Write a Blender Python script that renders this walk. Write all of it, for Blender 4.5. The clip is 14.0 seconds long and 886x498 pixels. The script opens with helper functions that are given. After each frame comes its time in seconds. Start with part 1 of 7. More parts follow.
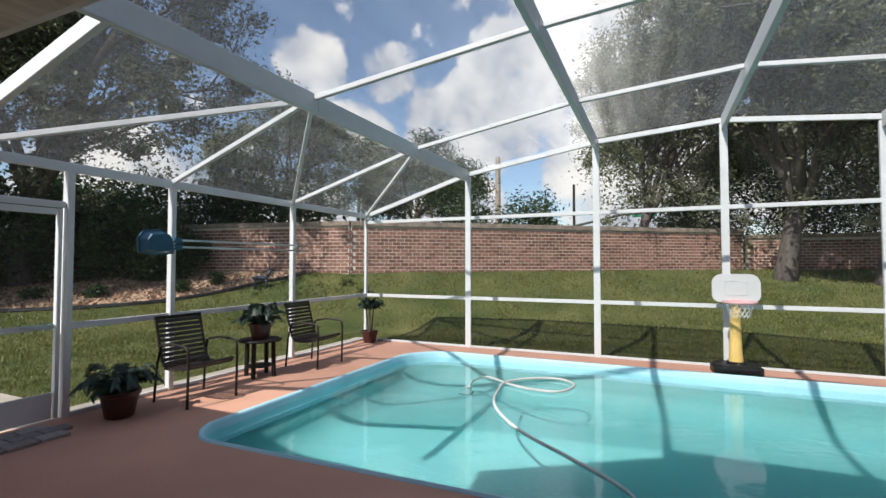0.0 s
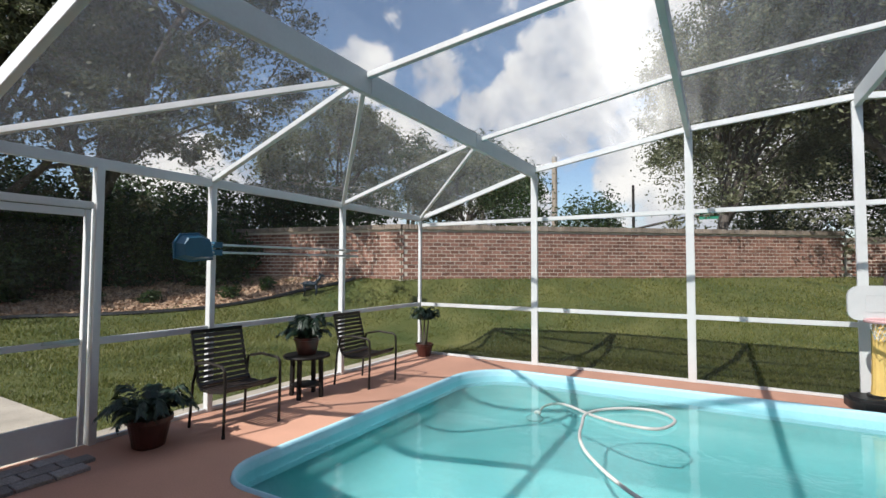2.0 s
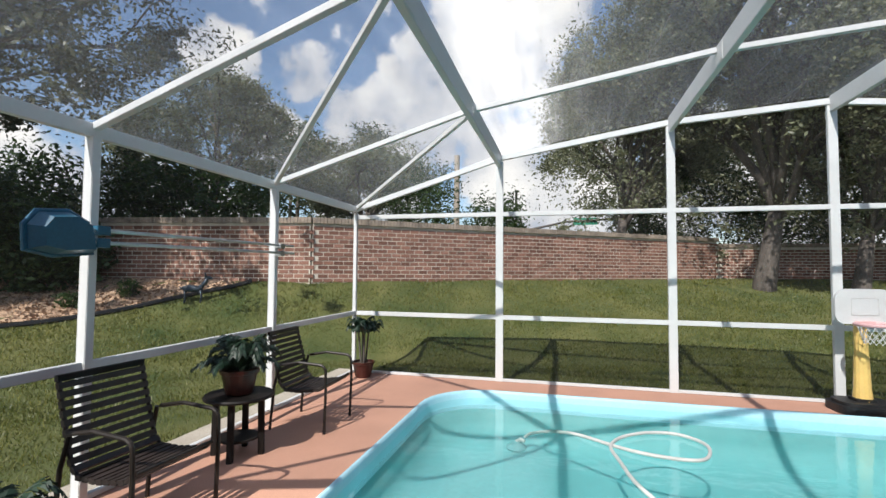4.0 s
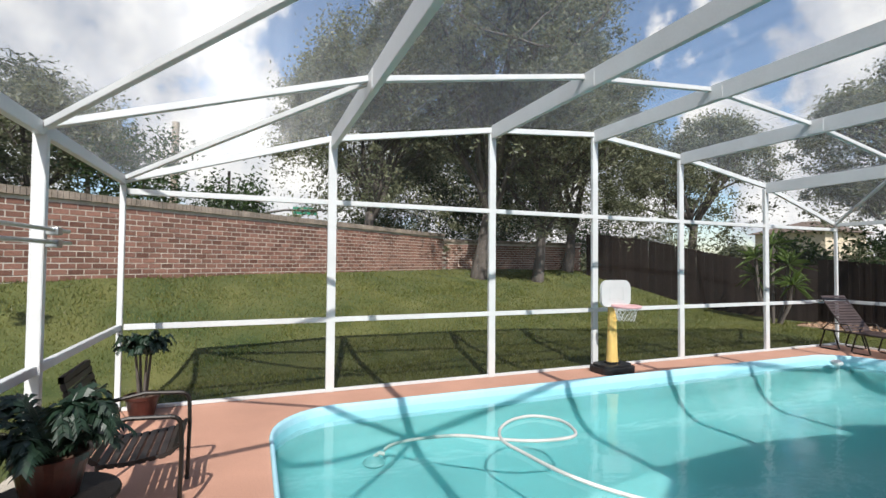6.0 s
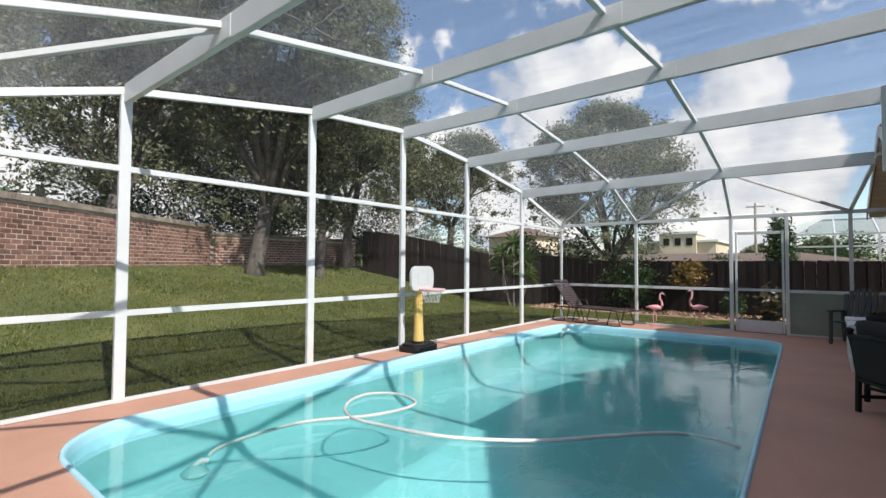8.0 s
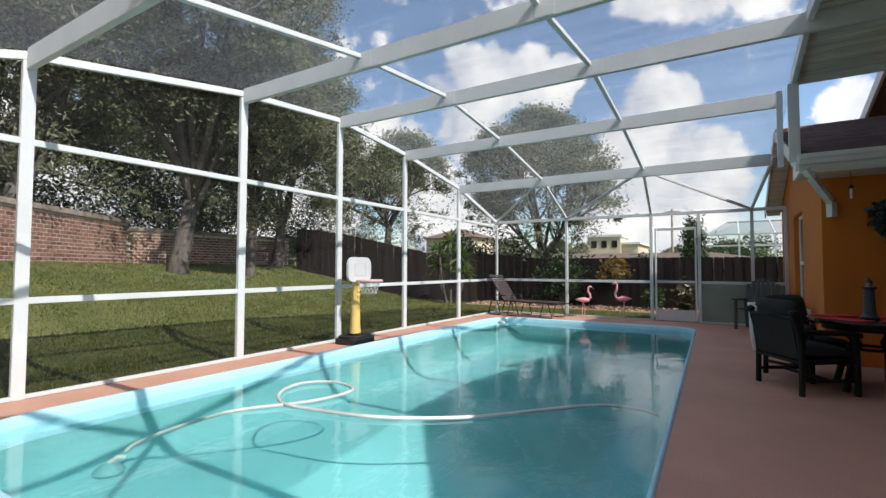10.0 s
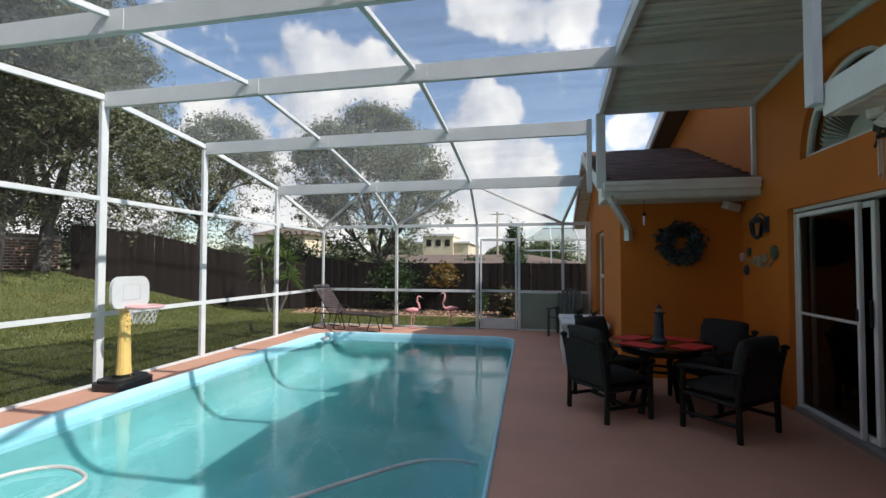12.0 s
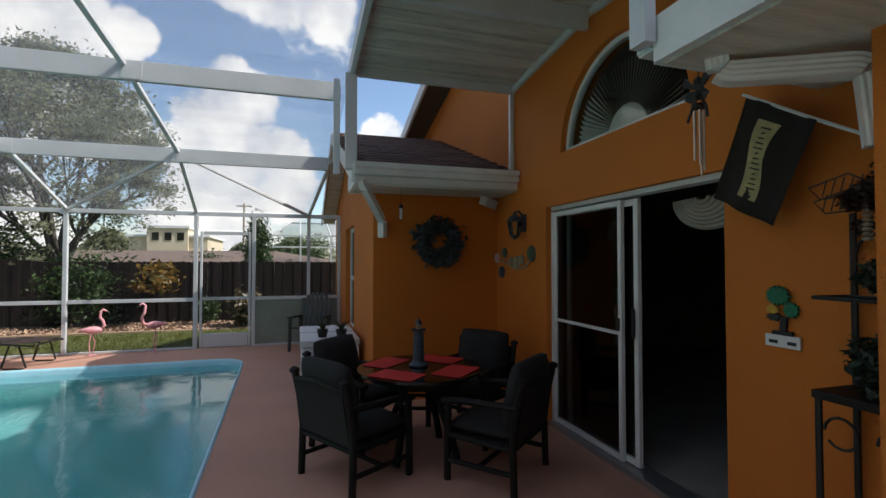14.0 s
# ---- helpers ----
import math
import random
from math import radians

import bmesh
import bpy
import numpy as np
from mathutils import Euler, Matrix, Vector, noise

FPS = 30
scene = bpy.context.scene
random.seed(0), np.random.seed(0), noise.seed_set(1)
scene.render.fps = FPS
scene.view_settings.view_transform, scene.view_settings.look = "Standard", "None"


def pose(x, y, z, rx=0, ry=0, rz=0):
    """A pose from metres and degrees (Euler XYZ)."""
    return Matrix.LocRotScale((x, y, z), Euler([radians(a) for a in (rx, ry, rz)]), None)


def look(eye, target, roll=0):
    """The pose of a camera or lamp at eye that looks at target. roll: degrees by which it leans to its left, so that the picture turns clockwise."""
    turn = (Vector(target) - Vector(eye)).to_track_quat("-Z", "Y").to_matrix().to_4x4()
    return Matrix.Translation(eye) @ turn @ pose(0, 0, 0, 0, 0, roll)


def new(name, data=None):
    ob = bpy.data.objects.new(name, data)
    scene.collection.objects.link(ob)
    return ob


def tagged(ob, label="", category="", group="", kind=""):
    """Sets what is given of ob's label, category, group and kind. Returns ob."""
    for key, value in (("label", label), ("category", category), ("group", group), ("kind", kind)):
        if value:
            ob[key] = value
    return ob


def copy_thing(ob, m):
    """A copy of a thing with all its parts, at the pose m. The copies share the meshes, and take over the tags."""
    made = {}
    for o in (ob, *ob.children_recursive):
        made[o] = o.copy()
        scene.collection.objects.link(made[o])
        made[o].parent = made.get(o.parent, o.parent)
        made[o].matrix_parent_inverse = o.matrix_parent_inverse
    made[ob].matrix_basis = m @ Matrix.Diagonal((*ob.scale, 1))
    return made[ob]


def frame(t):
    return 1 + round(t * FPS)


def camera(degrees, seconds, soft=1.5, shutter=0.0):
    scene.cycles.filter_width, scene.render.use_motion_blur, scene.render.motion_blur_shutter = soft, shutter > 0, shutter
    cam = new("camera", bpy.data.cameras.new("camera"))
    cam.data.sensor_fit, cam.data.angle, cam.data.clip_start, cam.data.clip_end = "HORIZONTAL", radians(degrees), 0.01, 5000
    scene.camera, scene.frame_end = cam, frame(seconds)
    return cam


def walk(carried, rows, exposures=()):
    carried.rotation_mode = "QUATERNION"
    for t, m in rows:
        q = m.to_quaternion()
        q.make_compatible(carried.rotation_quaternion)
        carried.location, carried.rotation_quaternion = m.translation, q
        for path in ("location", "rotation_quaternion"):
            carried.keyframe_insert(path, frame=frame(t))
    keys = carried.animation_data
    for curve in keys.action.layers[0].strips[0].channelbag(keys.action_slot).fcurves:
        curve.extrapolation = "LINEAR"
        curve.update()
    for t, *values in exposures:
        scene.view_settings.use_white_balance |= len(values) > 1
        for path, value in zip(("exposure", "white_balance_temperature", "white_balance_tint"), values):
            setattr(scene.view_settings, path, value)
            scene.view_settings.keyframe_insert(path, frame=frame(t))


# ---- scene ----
cam = camera(86.5, 14.0)
PATH = [
    (0, (0.278, 0.256, 1.457), (-0.545, 2.078, 1.523), -0.0),
    (0.5, (0.21, 0.429, 1.455), (-0.708, 2.204, 1.525), -0.1),
    (1, (0.146, 0.595, 1.462), (-0.836, 2.336, 1.54), 0.1),
    (1.5, (0.018, 0.757, 1.475), (-0.982, 2.486, 1.556), 0.1),
    (2, (-0.277, 0.893, 1.497), (-1.278, 2.622, 1.581), 0.2),
    (2.2, (-0.416, 0.962, 1.49), (-1.415, 2.692, 1.582), 0.2),
    (4.5, (-2.397, 1.73, 1.503), (-2.594, 3.719, 1.585), 0.5),
    (5, (-2.9, 1.886, 1.525), (-2.76, 3.88, 1.598), 0.5),
    (5.5, (-3.297, 2.077, 1.549), (-2.857, 4.027, 1.615), 0.5),
    (6, (-3.627, 2.259, 1.568), (-2.881, 4.113, 1.624), 0.5),
    (6.3, (-3.772, 2.378, 1.534), (-2.833, 4.143, 1.586), 0.7),
    (6.5, (-3.885, 2.441, 1.529), (-2.828, 4.137, 1.591), 0.4),
    (7, (-4.075, 2.587, 1.5), (-2.787, 4.116, 1.56), 0.5),
    (7.5, (-4.261, 2.669, 1.431), (-2.808, 4.042, 1.493), 0.4),
    (8, (-4.354, 2.702, 1.354), (-2.801, 3.961, 1.421), 0.3),
    (8.2, (-4.373, 2.706, 1.332), (-2.791, 3.928, 1.402), 0.3),
    (10.3, (-4.357, 2.706, 1.156), (-2.621, 3.696, 1.234), 0.0),
    (10.5, (-4.293, 2.697, 1.203), (-2.531, 3.641, 1.278), -0.1),
    (11, (-4.124, 2.675, 1.303), (-2.29, 3.468, 1.375), -0.1),
    (11.5, (-3.868, 2.674, 1.409), (-1.965, 3.286, 1.478), -0.0),
    (12, (-3.585, 2.74, 1.489), (-1.63, 3.157, 1.552), 0.1),
    (12.5, (-3.245, 2.743, 1.516), (-1.257, 2.949, 1.576), 0.1),
    (13, (-2.858, 2.695, 1.535), (-0.859, 2.67, 1.593), 0.0),
    (13.5, (-2.452, 2.638, 1.54), (-0.473, 2.355, 1.597), 0.1),
    (14, (-2.06, 2.52, 1.551), (-0.15, 1.93, 1.6), 0.0),
]
EXPOSURES = [(0.0, 0.44), (2.2, 0.46), (5.0, 0.55), (7.0, 0.62), (14.0, 0.58)]
walk(cam, [(t, look(eye, target, roll)) for t, eye, target, roll in PATH], EXPOSURES)

# ---- light ----
SUN = Vector((-0.235, -0.99, 1.0)).normalized()      # towards the sun
sun_elev = math.asin(SUN.z)
sun_az = math.atan2(SUN.x, SUN.y)                    # clockwise from +y
sun = new("sun", bpy.data.lights.new("sun", "SUN"))
sun.data.energy, sun.data.angle, sun.data.color = 5.0, radians(0.55), (1.0, 0.97, 0.92)
sun.matrix_world = look((0, 0, 30), Vector((0, 0, 30)) - SUN)

# clouds: azimuth from +x anticlockwise, elevation, radius (degrees)
CLOUDS = [(131, 23, 3), (128, 22, 2.2), (121, 22, 3.2), (116, 18, 3.2), (111, 19, 3.6), (109, 22, 3), (107, 25, 3), (111, 15, 4), (125, 15, 3.6),
          (122, 14, 3), (116, 14, 3.4), (106, 22, 3.6), (104, 25, 4), (102, 28, 4), (99, 21, 5), (95, 26, 5), (92, 19, 4.5), (106, 16, 4.6), (97, 14, 6), (90, 30, 4), (88, 12, 6),
          (29, 23, 3), (25, 22, 3.4), (31, 21, 2.6), (21, 22, 3), (17, 22, 2.2), (8, 19, 2.6), (5, 18, 2.4), (7, 16, 3.7), (10, 16, 2.8), (2, 12, 3), (6, 12, 4.3), (10, 11, 3.8),
          (7, 7, 3.7), (1, 8, 3.2), (12, 6, 3.2), (19, 20, 2.6), (8, 29, 3), (2, 29, 3.6), (-3, 28, 3), (-10, 15, 2.2), (28, 17, 4), (20, 14, 4), (36, 12, 5), (60, 9, 8), (75, 10, 7),
          (140, 7, 6), (-20, 10, 6), (-45, 20, 8), (200, 20, 10), (250, 25, 10), (170, 35, 8),
          (50, 4, 8), (66, 3, 8), (30, 4, 7), (90, 4, 8), (112, 4, 6), (131, 4, 6), (150, 4, 8), (10, 3, 6), (-10, 3, 6)]


def make_world():
    w = bpy.data.worlds.new("sky")
    scene.world = w
    w.use_nodes = True
    nt = w.node_tree
    N, L = nt.nodes, nt.links
    N.clear()
    out = N.new("ShaderNodeOutputWorld")
    bg = N.new("ShaderNodeBackground")
    bg.inputs["Strength"].default_value = 0.13
    sky = N.new("ShaderNodeTexSky")
    sky.sky_type, sky.sun_disc = "NISHITA", False
    sky.sun_elevation, sky.sun_rotation = sun_elev, sun_az
    sky.air_density, sky.dust_density, sky.ozone_density = 1.0, 0.6, 2.0
    co = N.new("ShaderNodeTexCoord")
    nrm = N.new("ShaderNodeVectorMath")
    nrm.operation = "NORMALIZE"
    L.new(co.outputs["Generated"], nrm.inputs[0])

    def math_node(op, a, b=None, c=None):
        m = N.new("ShaderNodeMath")
        m.operation = op
        for i, v in enumerate((a, b, c)):
            if v is None:
                continue
            if isinstance(v, (int, float)):
                m.inputs[i].default_value = v
            else:
                L.new(v, m.inputs[i])
        return m.outputs[0]

    total = None
    for az, el, rad in CLOUDS:
        a, e = radians(az), radians(el)
        d = N.new("ShaderNodeVectorMath")
        d.operation = "DOT_PRODUCT"
        L.new(nrm.outputs[0], d.inputs[0])
        d.inputs[1].default_value = (math.cos(a) * math.cos(e), math.sin(a) * math.cos(e), math.sin(e))
        r = N.new("ShaderNodeMapRange")
        r.interpolation_type = "SMOOTHSTEP"
        L.new(d.outputs["Value"], r.inputs["Value"])
        r.inputs["From Min"].default_value = math.cos(radians(rad * 1.5))
        r.inputs["From Max"].default_value = math.cos(radians(0.0))
        total = r.outputs[0] if total is None else math_node("MAXIMUM", total, r.outputs[0])
    n1 = N.new("ShaderNodeTexNoise")
    n1.inputs["Scale"].default_value, n1.inputs["Detail"].default_value, n1.inputs["Roughness"].default_value = 9.0, 9.0, 0.6
    L.new(nrm.outputs[0], n1.inputs["Vector"])
    f = math_node("MULTIPLY_ADD", n1.outputs["Fac"], 3.0, -1.5)
    f = math_node("ADD", total, f)
    cov = N.new("ShaderNodeMapRange")
    cov.interpolation_type = "SMOOTHSTEP"
    L.new(f, cov.inputs["Value"])
    cov.inputs["From Min"].default_value, cov.inputs["From Max"].default_value = 0.22, 0.70
    n2 = N.new("ShaderNodeTexNoise")
    n2.inputs["Scale"].default_value, n2.inputs["Detail"].default_value = 9.0, 6.0
    L.new(nrm.outputs[0], n2.inputs["Vector"])
    shade = N.new("ShaderNodeMapRange")
    L.new(n2.outputs["Fac"], shade.inputs["Value"])
    shade.inputs["From Min"].default_value, shade.inputs["From Max"].default_value = 0.35, 0.65
    tone = N.new("ShaderNodeMixRGB")
    L.new(shade.outputs[0], tone.inputs["Fac"])
    tone.inputs["Color1"].default_value = (3.5, 3.8, 4.4, 1)
    tone.inputs["Color2"].default_value = (7.2, 7.1, 6.9, 1)
    mix = N.new("ShaderNodeMixRGB")
    L.new(cov.outputs[0], mix.inputs["Fac"])
    L.new(sky.outputs[0], mix.inputs["Color1"])
    L.new(tone.outputs[0], mix.inputs["Color2"])
    L.new(mix.outputs[0], bg.inputs["Color"])
    L.new(bg.outputs[0], out.inputs[0])


make_world()


# ---- materials ----
def material(name, color, rough=0.6, metal=0.0, vary=0.12, scale=6.0, fine=60.0, bump=0.15, color2=None, spec=0.5, piece=False, island=False, stretch=(1, 1, 1), coat=0.0):
    """A surface with stains at one scale and grain at another, in metres."""
    m = bpy.data.materials.new(name)
    m.use_nodes = True
    nt = m.node_tree
    N, L = nt.nodes, nt.links
    p = N["Principled BSDF"]
    p.inputs["Metallic"].default_value = metal
    p.inputs["Specular IOR Level"].default_value = spec
    p.inputs["Coat Weight"].default_value = coat
    co = N.new("ShaderNodeTexCoord")
    mp = N.new("ShaderNodeMapping")
    mp.inputs["Scale"].default_value = stretch
    L.new(co.outputs["Object"], mp.inputs["Vector"])
    big, small = N.new("ShaderNodeTexNoise"), N.new("ShaderNodeTexNoise")
    big.inputs["Scale"].default_value, big.inputs["Detail"].default_value = scale, 4
    small.inputs["Scale"].default_value, small.inputs["Detail"].default_value = fine, 3
    for n in (big, small):
        L.new(mp.outputs[0], n.inputs["Vector"])
    a = tuple(c * (1 - vary) for c in color[:3])
    b = color2 or tuple(min(1, c * (1 + vary)) for c in color[:3])
    ramp = N.new("ShaderNodeMixRGB")
    ramp.inputs["Color1"].default_value, ramp.inputs["Color2"].default_value = (*a, 1), (*b, 1)
    st = N.new("ShaderNodeMapRange")
    st.inputs["From Min"].default_value, st.inputs["From Max"].default_value = 0.3, 0.7
    L.new(big.outputs["Fac"], st.inputs["Value"])
    last = st.outputs[0]
    if piece or island:
        r = N.new("ShaderNodeObjectInfo" if piece else "ShaderNodeNewGeometry")
        mm = N.new("ShaderNodeMath")
        mm.operation = "MULTIPLY_ADD"
        L.new(r.outputs["Random" if piece else "Random Per Island"], mm.inputs[0])
        mm.inputs[1].default_value = 0.75
        sc = N.new("ShaderNodeMath")
        sc.operation = "MULTIPLY"
        L.new(last, sc.inputs[0])
        sc.inputs[1].default_value = 0.25
        L.new(sc.outputs[0], mm.inputs[2])
        last = mm.outputs[0]
    L.new(last, ramp.inputs["Fac"])
    gr = N.new("ShaderNodeMixRGB")
    gr.blend_type = "OVERLAY"
    gr.inputs["Fac"].default_value = min(1, vary * 2)
    L.new(ramp.outputs[0], gr.inputs["Color1"])
    L.new(small.outputs["Fac"], gr.inputs["Color2"])
    L.new(gr.outputs[0], p.inputs["Base Color"])
    rr = N.new("ShaderNodeMapRange")
    L.new(big.outputs["Fac"], rr.inputs["Value"])
    rr.inputs["To Min"].default_value, rr.inputs["To Max"].default_value = max(0.02, rough - 0.1), min(1, rough + 0.1)
    L.new(rr.outputs[0], p.inputs["Roughness"])
    if bump:
        bn = N.new("ShaderNodeBump")
        bn.inputs["Strength"].default_value, bn.inputs["Distance"].default_value = bump, 0.01
        L.new(small.outputs["Fac"], bn.inputs["Height"])
        L.new(bn.outputs[0], p.inputs["Normal"])
    return m


def screen_material(name, cover, color, glint=0.0, slope=0.0):
    """Insect mesh: mostly open, dark threads; glint: shine of the dusty cross threads, which climb by slope."""
    m = bpy.data.materials.new(name)
    m.use_nodes = True
    nt = m.node_tree
    N, L = nt.nodes, nt.links
    N.clear()
    out, mix, tr = N.new("ShaderNodeOutputMaterial"), N.new("ShaderNodeMixShader"), N.new("ShaderNodeBsdfTransparent")
    add, df, tl = N.new("ShaderNodeMixShader"), N.new("ShaderNodeBsdfDiffuse"), N.new("ShaderNodeBsdfTranslucent")
    df.inputs["Color"].default_value = tl.inputs["Color"].default_value = (*color, 1)
    add.inputs["Fac"].default_value = 0.5
    L.new(df.outputs[0], add.inputs[1])
    L.new(tl.outputs[0], add.inputs[2])
    threads = add.outputs[0]
    co, mp, nz = N.new("ShaderNodeTexCoord"), N.new("ShaderNodeMapping"), N.new("ShaderNodeTexNoise")
    mp.inputs["Scale"].default_value = (4.0, 0.3, 0.3)
    L.new(co.outputs["Object"], mp.inputs["Vector"])
    L.new(mp.outputs[0], nz.inputs["Vector"])
    nz.inputs["Scale"].default_value, nz.inputs["Detail"].default_value = 1.6, 4
    if glint:
        # the way of the threads, with a trace of unevenness from place to place
        axis = N.new("ShaderNodeVectorMath")
        axis.operation = "MULTIPLY_ADD"
        L.new(nz.outputs["Color"], axis.inputs[0])
        axis.inputs[1].default_value = (0.0, 0.03, 0.06)
        axis.inputs[2].default_value = (math.cos(math.atan(slope)), -0.015, math.sin(math.atan(slope)) - 0.03)
        hair, both, dust = N.new("ShaderNodeBsdfHair"), N.new("ShaderNodeAddShader"), N.new("ShaderNodeMapRange")
        hair.component = "Transmission"
        hair.inputs["RoughnessU"].default_value, hair.inputs["RoughnessV"].default_value = 0.026, 1.0
        L.new(axis.outputs[0], hair.inputs["Tangent"])
        L.new(nz.outputs["Fac"], dust.inputs["Value"])
        dust.inputs["From Min"].default_value, dust.inputs["From Max"].default_value = 0.30, 0.72
        dust.inputs["To Min"].default_value, dust.inputs["To Max"].default_value = glint * 0.3, glint
        L.new(dust.outputs[0], hair.inputs["Color"])
        L.new(threads, both.inputs[0])
        L.new(hair.outputs[0], both.inputs[1])
        threads = both.outputs[0]
    mix.inputs["Fac"].default_value = cover
    L.new(tr.outputs[0], mix.inputs[1])
    L.new(threads, mix.inputs[2])
    L.new(mix.outputs[0], out.inputs[0])
    return m


def water_material(name, tint):
    """Still water: clear and tinted below, a mirror by Fresnel above, with small ripples."""
    m = bpy.data.materials.new(name)
    m.use_nodes = True
    nt = m.node_tree
    N, L = nt.nodes, nt.links
    N.clear()
    out, mix, tr, gl, fr = (N.new("ShaderNode" + k) for k in ("OutputMaterial", "MixShader", "BsdfTransparent", "BsdfGlossy", "Fresnel"))
    tr.inputs["Color"].default_value = (*tint, 1)
    gl.inputs["Roughness"].default_value = 0.015
    fr.inputs["IOR"].default_value = 1.48
    co, mp, nz, n2, bn = (N.new("ShaderNode" + k) for k in ("TexCoord", "Mapping", "TexNoise", "TexNoise", "Bump"))
    mp.inputs["Scale"].default_value = (1.0, 1.7, 1.0)
    L.new(co.outputs["Object"], mp.inputs["Vector"])
    nz.inputs["Scale"].default_value, nz.inputs["Detail"].default_value, nz.inputs["Distortion"].default_value = 2.0, 3.0, 0.8
    L.new(mp.outputs[0], nz.inputs["Vector"])
    bn.inputs["Strength"].default_value, bn.inputs["Distance"].default_value = 0.10, 0.04
    n2.inputs["Scale"].default_value, n2.inputs["Detail"].default_value = 11.0, 2.0
    L.new(mp.outputs[0], n2.inputs["Vector"])
    add = N.new("ShaderNodeMath")
    add.operation = "MULTIPLY_ADD"
    L.new(n2.outputs["Fac"], add.inputs[0])
    add.inputs[1].default_value = 0.30
    L.new(nz.outputs["Fac"], add.inputs[2])
    L.new(add.outputs[0], bn.inputs["Height"])
    for n in (gl, fr):
        L.new(bn.outputs[0], n.inputs["Normal"])
    L.new(fr.outputs[0], mix.inputs["Fac"])
    L.new(tr.outputs[0], mix.inputs[1])
    L.new(gl.outputs[0], mix.inputs[2])
    L.new(mix.outputs[0], out.inputs[0])
    return m


def pane_material(name, tint):
    """Thin window glass: a clear pane with a mirror gloss by Fresnel."""
    m = bpy.data.materials.new(name)
    m.use_nodes = True
    nt = m.node_tree
    N, L = nt.nodes, nt.links
    N.clear()
    out, mix, tr, gl, fr = (N.new("ShaderNode" + k) for k in ("OutputMaterial", "MixShader", "BsdfTransparent", "BsdfGlossy", "Fresnel"))
    tr.inputs["Color"].default_value = (*tint, 1)
    gl.inputs["Roughness"].default_value = 0.02
    fr.inputs["IOR"].default_value = 1.5
    L.new(fr.outputs[0], mix.inputs["Fac"])
    L.new(tr.outputs[0], mix.inputs[1])
    L.new(gl.outputs[0], mix.inputs[2])
    L.new(mix.outputs[0], out.inputs[0])
    return m


def leaf_material(name, color, color2, trans=0.42):
    m = material(name, color, 0.45, vary=0.25, scale=0.5, fine=8, bump=0, color2=color2, island=True)
    nt = m.node_tree
    N, L = nt.nodes, nt.links
    p, out = N["Principled BSDF"], N["Material Output"]
    tl, mix = N.new("ShaderNodeBsdfTranslucent"), N.new("ShaderNodeMixShader")
    src = p.inputs["Base Color"].links[0].from_socket
    L.new(src, tl.inputs["Color"])
    mix.inputs["Fac"].default_value = trans
    L.new(p.outputs[0], mix.inputs[1])
    L.new(tl.outputs[0], mix.inputs[2])
    L.new(mix.outputs[0], out.inputs[0])
    return m


